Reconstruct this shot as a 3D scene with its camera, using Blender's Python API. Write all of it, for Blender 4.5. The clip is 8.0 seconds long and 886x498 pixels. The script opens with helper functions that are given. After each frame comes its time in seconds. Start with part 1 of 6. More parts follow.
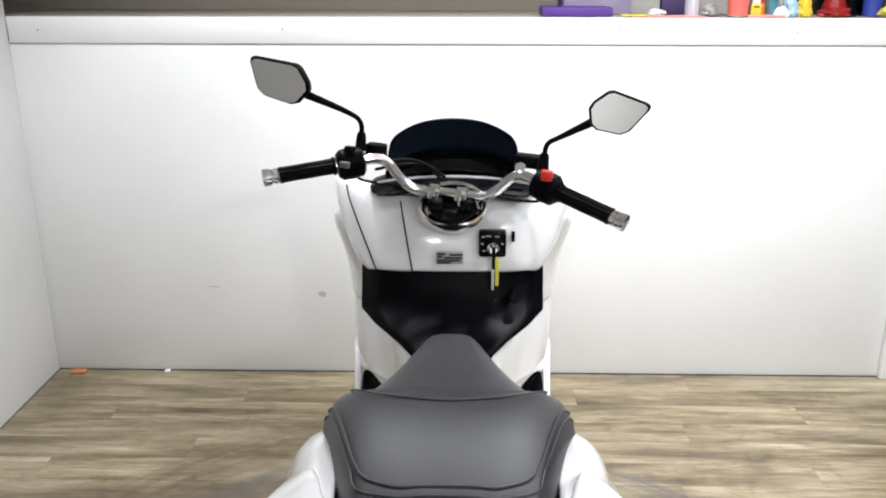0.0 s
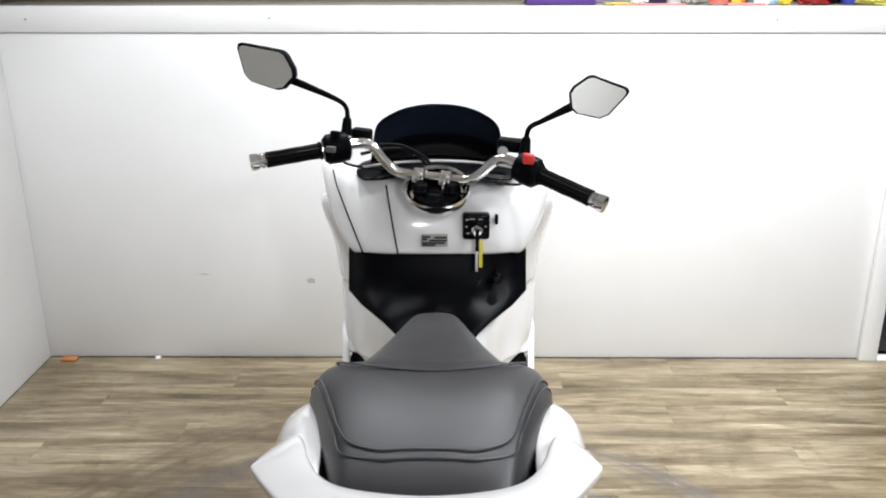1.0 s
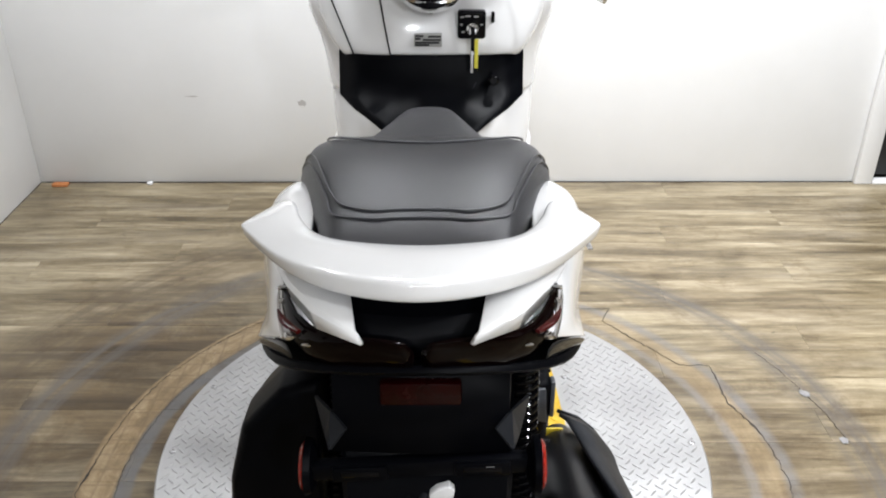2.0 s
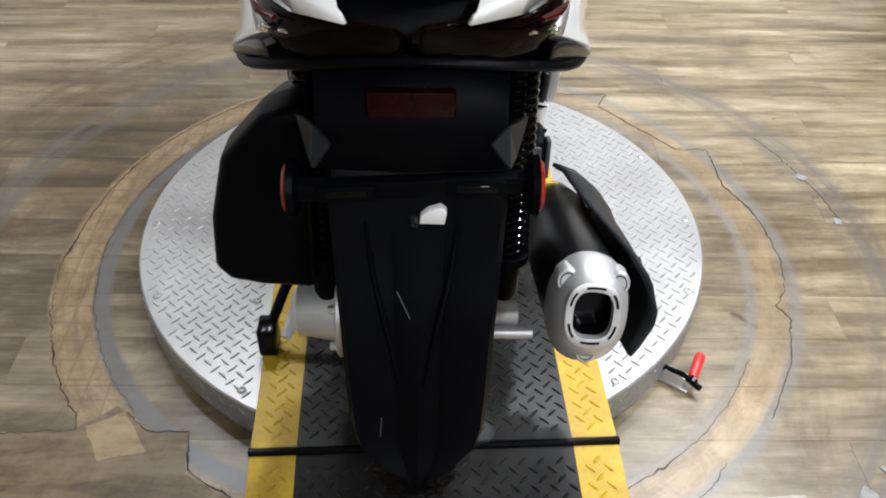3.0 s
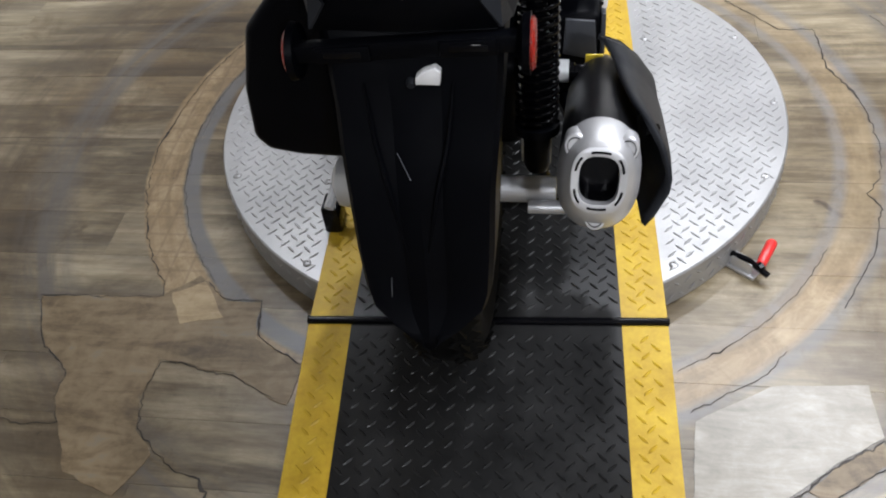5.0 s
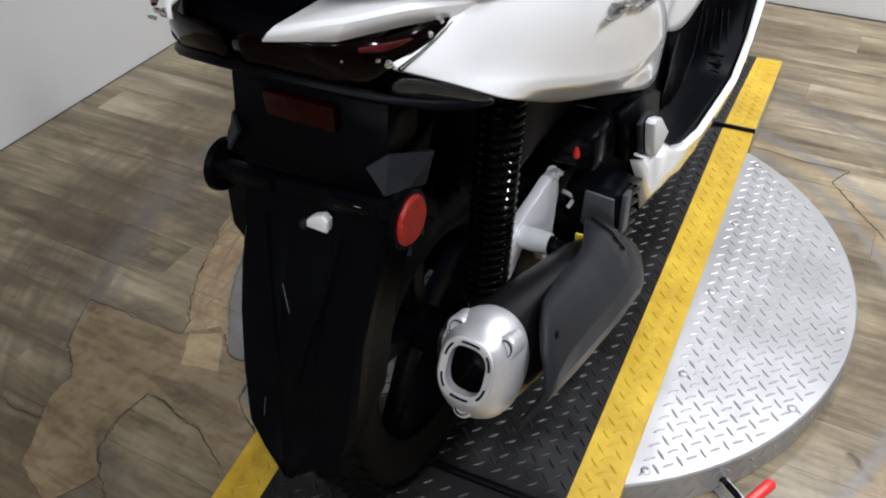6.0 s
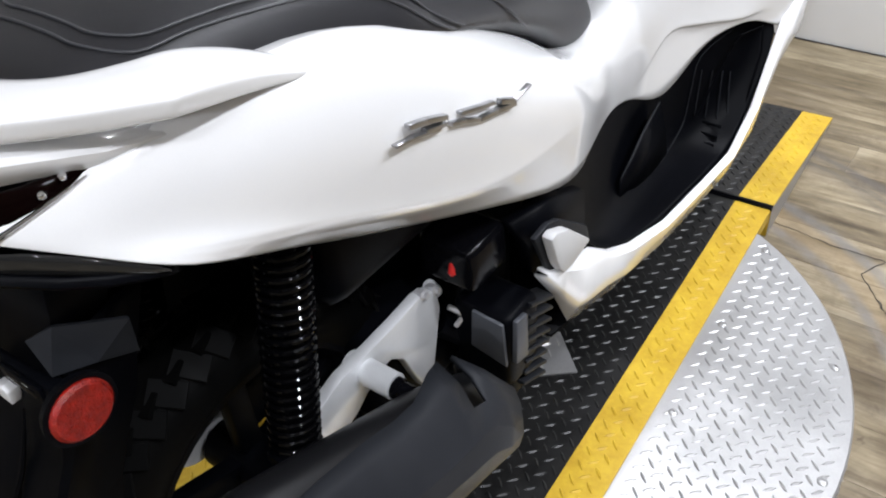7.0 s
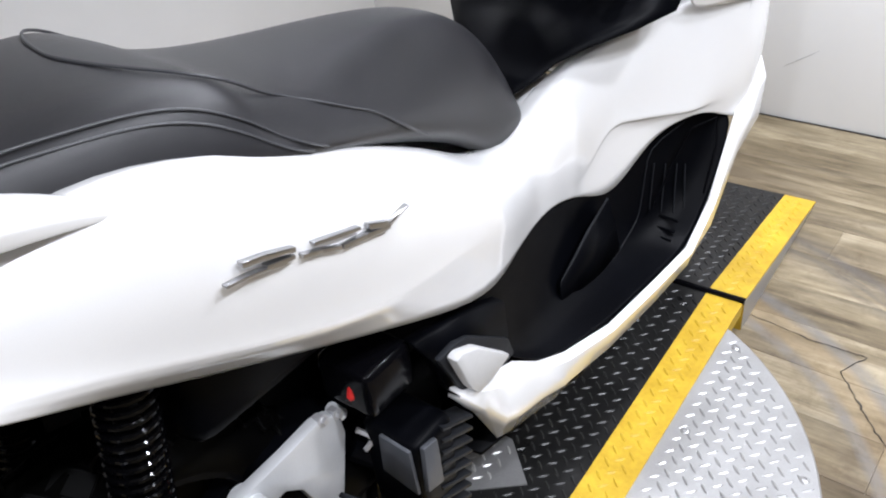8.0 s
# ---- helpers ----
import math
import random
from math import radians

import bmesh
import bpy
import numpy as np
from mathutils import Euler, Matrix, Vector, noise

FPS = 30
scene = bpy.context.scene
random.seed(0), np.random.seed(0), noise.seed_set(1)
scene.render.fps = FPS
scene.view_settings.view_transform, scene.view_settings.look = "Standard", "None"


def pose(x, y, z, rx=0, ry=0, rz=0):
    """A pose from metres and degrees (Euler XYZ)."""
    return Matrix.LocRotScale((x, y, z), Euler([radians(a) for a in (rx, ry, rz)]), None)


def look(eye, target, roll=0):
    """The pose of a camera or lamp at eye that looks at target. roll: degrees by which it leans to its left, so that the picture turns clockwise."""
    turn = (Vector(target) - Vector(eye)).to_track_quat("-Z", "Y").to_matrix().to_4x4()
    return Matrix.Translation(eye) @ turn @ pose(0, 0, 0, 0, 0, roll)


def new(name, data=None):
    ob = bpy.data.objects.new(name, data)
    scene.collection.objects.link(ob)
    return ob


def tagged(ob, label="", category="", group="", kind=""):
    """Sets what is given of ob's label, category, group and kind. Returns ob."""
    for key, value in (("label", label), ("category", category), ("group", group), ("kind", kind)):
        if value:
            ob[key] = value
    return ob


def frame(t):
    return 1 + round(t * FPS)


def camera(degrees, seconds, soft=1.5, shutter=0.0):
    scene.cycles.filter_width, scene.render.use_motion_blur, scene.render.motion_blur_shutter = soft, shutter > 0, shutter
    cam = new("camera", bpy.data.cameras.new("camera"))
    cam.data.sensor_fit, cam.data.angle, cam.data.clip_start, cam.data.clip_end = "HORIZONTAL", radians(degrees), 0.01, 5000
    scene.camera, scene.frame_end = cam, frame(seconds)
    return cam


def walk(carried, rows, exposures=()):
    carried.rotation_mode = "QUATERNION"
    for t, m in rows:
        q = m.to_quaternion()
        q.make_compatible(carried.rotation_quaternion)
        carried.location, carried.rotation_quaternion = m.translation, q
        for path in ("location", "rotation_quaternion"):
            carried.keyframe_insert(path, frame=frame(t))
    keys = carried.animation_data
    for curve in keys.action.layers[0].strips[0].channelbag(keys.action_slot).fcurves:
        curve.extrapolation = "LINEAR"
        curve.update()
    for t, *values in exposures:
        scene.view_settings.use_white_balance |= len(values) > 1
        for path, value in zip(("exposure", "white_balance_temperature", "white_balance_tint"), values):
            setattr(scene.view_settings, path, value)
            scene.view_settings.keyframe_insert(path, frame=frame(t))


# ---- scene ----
cam = camera(55.4, 8.0, soft=2.0)
PATH = [
    (0, (0.004, -1.401, 1.501), (-0.028, 0.497, 0.872), 0.1),
    (0.2, (0.007, -1.426, 1.517), (0.005, 0.485, 0.925), 0.3),
    (0.3, (0.007, -1.431, 1.518), (-0.014, 0.483, 0.938), -0.5),
    (0.5, (0.004, -1.441, 1.519), (-0.017, 0.479, 0.958), -0.2),
    (0.7, (0.008, -1.448, 1.519), (-0.007, 0.469, 0.949), -0.5),
    (0.8, (0.011, -1.449, 1.514), (0.004, 0.463, 0.928), -0.1),
    (1, (0.017, -1.446, 1.494), (0.008, 0.446, 0.847), 0.0),
    (1.2, (0.018, -1.449, 1.475), (-0.004, 0.421, 0.766), -0.4),
    (2.3, (0.015, -1.456, 1.344), (0.027, 0.231, 0.27), 0.1),
    (2.5, (0.014, -1.458, 1.315), (0.021, 0.182, 0.171), -0.1),
    (3, (0.013, -1.46, 1.25), (0.046, 0.053, -0.058), 1.1),
    (3.5, (0.009, -1.467, 1.2), (0.094, -0.067, -0.225), 3.5),
    (4, (0.006, -1.477, 1.169), (0.114, -0.159, -0.331), 4.3),
    (4.2, (0.005, -1.48, 1.164), (0.116, -0.196, -0.366), 4.2),
    (5.3, (0.311, -1.499, 1.266), (-0.163, -0.092, -0.074), -6.3),
    (5.5, (0.414, -1.492, 1.288), (-0.148, -0.049, 0.023), -2.6),
    (5.7, (0.457, -1.457, 1.283), (-0.237, -0.191, 0.048), -6.4),
    (5.8, (0.463, -1.420, 1.267), (-0.257, -0.162, 0.038), -5.1),
    (6, (0.48, -1.325, 1.258), (-0.279, -0.001, -0.035), -2.6),
    (6.2, (0.509, -1.250, 1.259), (-0.178, 0.020, 0.023), -2.9),
    (6.3, (0.507, -1.213, 1.259), (-0.151, 0.059, 0.010), -3.5),
    (6.5, (0.518, -1.134, 1.254), (-0.217, 0.147, -0.094), -6.4),
    (6.8, (0.579, -1.007, 1.232), (-0.267, 0.149, -0.016), -8.2),
    (7, (0.622, -0.921, 1.229), (-0.349, 0.268, -0.053), -5.1),
    (7.2, (0.645, -0.846, 1.245), (-0.317, 0.252, 0.029), -4.8),
    (7.3, (0.660, -0.819, 1.237), (-0.309, 0.297, 0.043), -4.2),
    (7.5, (0.691, -0.782, 1.229), (-0.366, 0.419, 0.029), -6.6),
    (7.7, (0.699, -0.748, 1.253), (-0.304, 0.414, 0.133), -6.7),
    (8, (0.693, -0.761, 1.226), (-0.383, 0.471, 0.075), -6.8),
]
walk(cam, [(t, look(eye, target, roll)) for t, eye, target, roll in PATH], [(0, 0.05, 6500, 10), (1.2, 0.1, 6500, 10), (2.4, 0.14, 6500, 10), (3.5, 0.02, 6450, 10), (5.5, -0.17, 6280, 12), (6.5, -0.22, 6320, 12), (7.0, -0.16, 6320, 12), (7.4, -0.05, 6260, 13), (8.0, 0.06, 6240, 13)])

# ---- world, lamps, exposure ----
world = bpy.data.worlds.new("room_air")
world.use_nodes = True
world.node_tree.nodes["Background"].inputs[0].default_value = (0.9, 0.95, 1.0, 1)
world.node_tree.nodes["Background"].inputs[1].default_value = 0.005
scene.world = world
# the last lamp is an added helper: it brightens the wall the mirrors reflect
LAMPS = [(-1.0, 0.85, 10), (-0.3, 0.85, 13), (0.5, 0.85, 18), (1.25, 0.85, 18.5), (1.5, 0.1, 23), (1.45, -0.7, 21), (0.9, -1.6, 11), (-0.3, -3.2, 8), (1.1, -3.4, 20), (0.6, -4.6, 42)]
CEIL = 2.42


# ---- materials ----
def mat_new(name, base=(0.5, 0.5, 0.5), rough=0.5, metal=0.0, coat=0.0, spec=0.5):
    m = bpy.data.materials.new(name)
    m.use_nodes = True
    b = m.node_tree.nodes["Principled BSDF"]
    b.inputs["Base Color"].default_value = (*base, 1)
    b.inputs["Roughness"].default_value = rough
    b.inputs["Metallic"].default_value = metal
    b.inputs["Coat Weight"].default_value = coat
    b.inputs["Coat Roughness"].default_value = 0.06
    b.inputs["Specular IOR Level"].default_value = spec
    return m


def nodes_of(m):
    return m.node_tree.nodes, m.node_tree.links, m.node_tree.nodes["Principled BSDF"]


def ramp_node(n, stops):
    r = n.new("ShaderNodeValToRGB")
    els = r.color_ramp.elements
    while len(els) < len(stops):
        els.new(0.5)
    for e, (p, c) in zip(els, stops):
        e.position = p
        e.color = (*c, 1) if len(c) == 3 else c
    return r


def noise_node(n, l, scale, detail=4.0, rough=0.55, vec=None, dist=0.0):
    k = n.new("ShaderNodeTexNoise")
    k.inputs["Scale"].default_value = scale
    k.inputs["Detail"].default_value = detail
    k.inputs["Roughness"].default_value = rough
    k.inputs["Distortion"].default_value = dist
    if vec is not None:
        l.new(vec, k.inputs["Vector"])
    return k


def math_node(n, l, op, a, b=None, c=None, clamp=False):
    k = n.new("ShaderNodeMath")
    k.operation = op
    k.use_clamp = clamp
    for i, v in enumerate((a, b, c)):
        if v is None:
            continue
        if isinstance(v, (int, float)):
            k.inputs[i].default_value = v
        else:
            l.new(v, k.inputs[i])
    return k.outputs[0]


def mix_node(n, l, fac, a, b, mode="MIX"):
    k = n.new("ShaderNodeMix")
    k.data_type = "RGBA"
    k.blend_type = mode
    for sock, v in ((k.inputs[0], fac), (k.inputs[6], a), (k.inputs[7], b)):
        if isinstance(v, (int, float)):
            sock.default_value = v
        elif isinstance(v, tuple):
            sock.default_value = (*v, 1)
        else:
            l.new(v, sock)
    return k.outputs[2]


def textured(name, lo, hi, rough, metal=0.0, coat=0.0, big=6.0, fine=180.0, bump=0.15, depth=0.001, rough_var=0.12, spec=0.5):
    """A surface with colour drift at a large scale, grain and relief at a small one."""
    m = mat_new(name, hi, rough, metal, coat, spec)
    n, l, b = nodes_of(m)
    tc = n.new("ShaderNodeNewGeometry").outputs["Position"]
    a = noise_node(n, l, big, 5, 0.6, tc)
    f = noise_node(n, l, fine, 3, 0.6, tc)
    s = math_node(n, l, "ADD", math_node(n, l, "MULTIPLY", a.outputs[0], 0.7), math_node(n, l, "MULTIPLY", f.outputs[0], 0.3))
    r = ramp_node(n, [(0.3, lo), (0.7, hi)])
    l.new(s, r.inputs[0])
    l.new(r.outputs[0], b.inputs["Base Color"])
    rr = math_node(n, l, "MULTIPLY_ADD", a.outputs[0], rough_var * 2, rough - rough_var, clamp=True)
    l.new(rr, b.inputs["Roughness"])
    bp = n.new("ShaderNodeBump")
    bp.inputs["Strength"].default_value = bump
    bp.inputs["Distance"].default_value = depth
    l.new(f.outputs[0], bp.inputs["Height"])
    l.new(bp.outputs[0], b.inputs["Normal"])
    return m


WHITE = textured("white_gloss_paint", (0.76, 0.76, 0.76), (0.82, 0.82, 0.815), 0.22, coat=0.8, big=3, fine=900, bump=0.02, depth=0.0003, rough_var=0.03)
SEAT = textured("grey_seat_vinyl", (0.016, 0.016, 0.018), (0.024, 0.024, 0.027), 0.38, spec=0.45, big=5, fine=1100, bump=0.35, depth=0.0006, rough_var=0.06)
# paler than the seat: the highlight along raised seams is in the colour
SEAM = textured("seat_piping", (0.040, 0.041, 0.045), (0.055, 0.056, 0.062), 0.40, fine=900)
BLACK = textured("black_grained_plastic", (0.0009, 0.001, 0.0016), (0.0024, 0.0027, 0.0040), 0.40, spec=0.05, big=7, fine=1300, bump=0.25, depth=0.0004, rough_var=0.08)
GREY = textured("charcoal_plastic", (0.010, 0.011, 0.013), (0.019, 0.020, 0.023), 0.42, spec=0.09, big=8, fine=1200, bump=0.25, depth=0.0004)
GLOSSBLACK = textured("gloss_black", (0.0015, 0.0015, 0.002), (0.003, 0.003, 0.004), 0.16, spec=0.12, big=4, fine=300, bump=0.02, rough_var=0.05)
RUBBER = textured("rubber", (0.0014, 0.0014, 0.0014), (0.0035, 0.0035, 0.0035), 0.55, spec=0.07, big=9, fine=500, bump=0.3, depth=0.0006)
TREADRUBBER = textured("worn_tread_rubber", (0.002, 0.002, 0.002), (0.005, 0.005, 0.005), 0.55, spec=0.06, big=9, fine=500, bump=0.3, depth=0.0006)
CHROME = mat_new("chrome", (0.78, 0.78, 0.79), 0.08, 1.0)
ALU = textured("brushed_aluminium", (0.58, 0.58, 0.59), (0.68, 0.68, 0.69), 0.42, 0.65, big=10, fine=400, bump=0.08, depth=0.0003)
SILVER = textured("silver_cast_paint", (0.62, 0.63, 0.64), (0.72, 0.73, 0.74), 0.34, 0.4, big=12, fine=500, bump=0.12, depth=0.0004)
SHIELDGREY = textured("shield_plastic", (0.012, 0.013, 0.0155), (0.022, 0.0235, 0.027), 0.45, spec=0.10, big=8, fine=1200, bump=0.25, depth=0.0004)
MUFFLERBLACK = textured("heat_proof_black", (0.004, 0.004, 0.0045), (0.008, 0.008, 0.009), 0.36, spec=0.2, big=9, fine=900, bump=0.2, depth=0.0003)
REDLENS = textured("red_lens", (0.11, 0.003, 0.002), (0.34, 0.012, 0.005), 0.16, spec=0.5, big=75, fine=260, bump=0.9, depth=0.003)
SLATE = textured("slate_grey_plastic", (0.045, 0.048, 0.055), (0.075, 0.079, 0.088), 0.45, spec=0.3, big=8, fine=900, bump=0.25, depth=0.0004)
DARKRED = textured("dark_red_lens", (0.008, 0.0003, 0.0003), (0.022, 0.0007, 0.0007), 0.25, spec=0.15, big=40, fine=600)
STRIPRED = textured("lamp_strip_red", (0.03, 0.0012, 0.0012), (0.07, 0.003, 0.003), 0.2, spec=0.2, big=60, fine=400)
SMOKERED = mat_new("smoked_red_lens", (0.0022, 0.0006, 0.0006), 0.06, coat=0.0, spec=0.10)
SPRING = mat_new("gloss_black_enamel", (0.0012, 0.0012, 0.0015), 0.07, coat=0.0, spec=0.14)
CLEAR = mat_new("smoked_lens", (0.02, 0.02, 0.02), 0.08, coat=0.0, spec=0.4)
CLEAR.node_tree.nodes["Principled BSDF"].inputs["Transmission Weight"].default_value = 0.25
SCREEN = mat_new("smoked_windscreen", (0.012, 0.018, 0.032), 0.06, coat=0.4)
BADGE = mat_new("dull_chrome", (0.42, 0.42, 0.43), 0.28, 1.0)
MIRROR = mat_new("mirror_glass", (0.86, 0.87, 0.86), 0.02, 1.0)
REDPLASTIC = textured("red_plastic", (0.55, 0.02, 0.02), (0.68, 0.03, 0.025), 0.35, fine=400)
YELLOWTAG = textured("yellow_tag", (0.62, 0.56, 0.05), (0.74, 0.66, 0.08), 0.45, fine=300)
LABEL = textured("grey_label", (0.32, 0.32, 0.31), (0.42, 0.42, 0.41), 0.4, fine=300)
PRINT = mat_new("black_print", (0.02, 0.02, 0.02), 0.5)
WHITEPLASTIC = textured("white_plastic", (0.72, 0.72, 0.72), (0.8, 0.8, 0.8), 0.35, fine=300)
PEGGREY = textured("pale_grey_plastic", (0.46, 0.46, 0.46), (0.54, 0.54, 0.535), 0.4, fine=300)
YELLOWSTICK = textured("yellow_sticker", (0.65, 0.48, 0.03), (0.75, 0.58, 0.06), 0.4, fine=200)


def wall_material():
    m = mat_new("white_wall_paint", (0.8, 0.8, 0.79), 0.55)
    n, l, b = nodes_of(m)
    tc = n.new("ShaderNodeNewGeometry").outputs["Position"]
    a = noise_node(n, l, 1.3, 6, 0.6, tc)
    sc = noise_node(n, l, 7.0, 8, 0.75, tc, 1.2)
    f = noise_node(n, l, 260, 3, 0.6, tc)
    r = ramp_node(n, [(0.25, (0.74, 0.74, 0.73)), (0.7, (0.82, 0.82, 0.815))])
    l.new(a.outputs[0], r.inputs[0])
    k = ramp_node(n, [(0.69, (1, 1, 1)), (0.80, (0.88, 0.87, 0.85))])
    l.new(sc.outputs[0], k.inputs[0])
    l.new(mix_node(n, l, 1.0, r.outputs[0], k.outputs[0], "MULTIPLY"), b.inputs["Base Color"])
    bp = n.new("ShaderNodeBump")
    bp.inputs["Strength"].default_value = 0.12
    bp.inputs["Distance"].default_value = 0.001
    l.new(f.outputs[0], bp.inputs["Height"])
    l.new(bp.outputs[0], b.inputs["Normal"])
    return m


def plank_material():
    """Oak-look vinyl: grain along x, tone by plank, scuffed rings round the turntable."""
    m = mat_new("oak_vinyl", (0.4, 0.3, 0.2), 0.38)
    n, l, b = nodes_of(m)
    pos = n.new("ShaderNodeNewGeometry").outputs["Position"]
    rnd = n.new("ShaderNodeObjectInfo").outputs["Random"]
    off = n.new("ShaderNodeCombineXYZ")
    l.new(math_node(n, l, "MULTIPLY", rnd, 37.0), off.inputs[0])
    l.new(math_node(n, l, "MULTIPLY", rnd, 11.0), off.inputs[2])
    add = n.new("ShaderNodeVectorMath")
    l.new(pos, add.inputs[0])
    l.new(off.outputs[0], add.inputs[1])
    mp = n.new("ShaderNodeMapping")
    mp.inputs["Scale"].default_value = (1.0, 9.0, 1.0)
    l.new(add.outputs[0], mp.inputs[0])
    g1 = noise_node(n, l, 1.7, 8, 0.66, mp.outputs[0], 0.5)
    g2 = noise_node(n, l, 9.0, 6, 0.7, mp.outputs[0], 0.2)
    knots = noise_node(n, l, 8.0, 3, 0.6, add.outputs[0], 1.5)
    grain = math_node(n, l, "ADD", math_node(n, l, "MULTIPLY", g1.outputs[0], 0.68), math_node(n, l, "MULTIPLY", g2.outputs[0], 0.32))
    grain = math_node(n, l, "ADD", grain, math_node(n, l, "MULTIPLY_ADD", rnd, 0.07, -0.035))
    r = ramp_node(n, [(0.34, (0.085, 0.065, 0.037)), (0.43, (0.170, 0.136, 0.082)), (0.52, (0.275, 0.228, 0.146)), (0.64, (0.41, 0.355, 0.250))])
    l.new(grain, r.inputs[0])
    grey = noise_node(n, l, 1.5, 5, 0.6, mp.outputs[0])
    gr = ramp_node(n, [(0.50, (0, 0, 0)), (0.70, (1, 1, 1))])
    l.new(grey.outputs[0], gr.inputs[0])
    col = mix_node(n, l, math_node(n, l, "MULTIPLY", gr.outputs[0], 0.40), r.outputs[0], (0.205, 0.180, 0.140))
    kr = ramp_node(n, [(0.70, (1, 1, 1)), (0.78, (0.30, 0.25, 0.20))])
    l.new(knots.outputs[0], kr.inputs[0])
    col = mix_node(n, l, 1.0, col, kr.outputs[0], "MULTIPLY")
    # long dark streaks of the print
    mp2 = n.new("ShaderNodeMapping")
    mp2.inputs["Scale"].default_value = (1.0, 6.0, 1.0)
    l.new(add.outputs[0], mp2.inputs[0])
    long_streak = noise_node(n, l, 1.3, 4, 0.6, mp2.outputs[0], 0.3)
    ls = ramp_node(n, [(0.36, (0.45, 0.41, 0.35)), (0.56, (1, 1, 1))])
    l.new(long_streak.outputs[0], ls.inputs[0])
    col = mix_node(n, l, 0.75, col, ls.outputs[0], "MULTIPLY")
    # polar coordinates round the turntable
    sep = n.new("ShaderNodeSeparateXYZ")
    l.new(pos, sep.inputs[0])
    px, py = sep.outputs[0], sep.outputs[1]
    true_rad = math_node(n, l, "SQRT", math_node(n, l, "ADD", math_node(n, l, "MULTIPLY", px, px), math_node(n, l, "MULTIPLY", py, py)))
    wob = noise_node(n, l, 4.0, 5, 0.65, pos)
    rad = math_node(n, l, "ADD", true_rad, math_node(n, l, "MULTIPLY_ADD", wob.outputs[0], 0.024, -0.012))
    turn = math_node(n, l, "ARCTAN2", py, px)
    mottled = noise_node(n, l, 14.0, 6, 0.7, pos, 0.8)
    polar = n.new("ShaderNodeCombineXYZ")
    l.new(math_node(n, l, "MULTIPLY", true_rad, 34.0), polar.inputs[0])
    l.new(math_node(n, l, "MULTIPLY", turn, 2.2), polar.inputs[1])
    streak = noise_node(n, l, 1.0, 5, 0.62, polar.outputs[0], 0.3)

    def band(centre, half, soft):
        d = math_node(n, l, "ABSOLUTE", math_node(n, l, "SUBTRACT", rad, centre))
        return math_node(n, l, "SUBTRACT", 1.0, math_node(n, l, "DIVIDE", math_node(n, l, "SUBTRACT", d, half), soft), clamp=True)

    def step(value, lo, hi):
        k = n.new("ShaderNodeMapRange")
        k.inputs["From Min"].default_value, k.inputs["From Max"].default_value = lo, hi
        l.new(value, k.inputs["Value"])
        return k.outputs[0]

    left = step(px, 0.30, 0.15)
    right = math_node(n, l, "SUBTRACT", 1.0, left)
    low = step(py, -0.25, -0.42)
    # brown blotchy darkening, stronger near the table and to the left, fading outward
    brown_blotch = noise_node(n, l, 2.1, 7, 0.7, pos, 0.6)
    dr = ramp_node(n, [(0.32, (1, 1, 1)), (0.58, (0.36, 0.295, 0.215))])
    l.new(brown_blotch.outputs[0], dr.inputs[0])
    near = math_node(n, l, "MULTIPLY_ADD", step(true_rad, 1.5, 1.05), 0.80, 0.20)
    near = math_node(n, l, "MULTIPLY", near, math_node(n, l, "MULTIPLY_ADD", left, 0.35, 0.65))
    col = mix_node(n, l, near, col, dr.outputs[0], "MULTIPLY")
    # outer smudged ring with streaks along it
    sm = ramp_node(n, [(0.36, (0, 0, 0)), (0.58, (1, 1, 1))])
    l.new(streak.outputs[0], sm.inputs[0])
    outer = math_node(n, l, "MULTIPLY", band(1.015, 0.022, 0.055), sm.outputs[0])
    col = mix_node(n, l, math_node(n, l, "MULTIPLY", outer, 0.82), col, (0.088, 0.078, 0.068))
    # wider dark brown band further out, on the left only
    far = math_node(n, l, "MULTIPLY", math_node(n, l, "MULTIPLY", band(1.20, 0.05, 0.10), sm.outputs[0]), left)
    col = mix_node(n, l, math_node(n, l, "MULTIPLY", far, 0.6), col, (0.075, 0.054, 0.032))
    # slate-grey filler inside the trench on one side, thin on the other
    slate = math_node(n, l, "MULTIPLY", band(0.696, 0.013, 0.010), math_node(n, l, "MULTIPLY_ADD", left, 0.85, 0.05))
    slate = math_node(n, l, "MULTIPLY", slate, math_node(n, l, "MULTIPLY_ADD", mottled.outputs[0], 1.6, 0.15, clamp=True))
    col = mix_node(n, l, slate, col, (0.115, 0.112, 0.112))
    edge = math_node(n, l, "MAXIMUM", band(0.724, 0.005, 0.014), band(0.812, 0.006, 0.018))
    edge = math_node(n, l, "MULTIPLY", math_node(n, l, "MULTIPLY", edge, right), math_node(n, l, "MULTIPLY_ADD", mottled.outputs[0], 1.8, -0.1, clamp=True))
    # trench: bare scored board
    trench = math_node(n, l, "MULTIPLY", band(0.760, 0.040, 0.006), math_node(n, l, "MAXIMUM", math_node(n, l, "MULTIPLY_ADD", left, 0.55, 0.38), math_node(n, l, "MULTIPLY", low, 0.92)))
    bare = ramp_node(n, [(0.30, (0.10, 0.064, 0.030)), (0.48, (0.22, 0.152, 0.076)), (0.66, (0.38, 0.29, 0.17))])
    l.new(math_node(n, l, "ADD", math_node(n, l, "MULTIPLY", mottled.outputs[0], 0.55), math_node(n, l, "MULTIPLY", streak.outputs[0], 0.45)), bare.inputs[0])
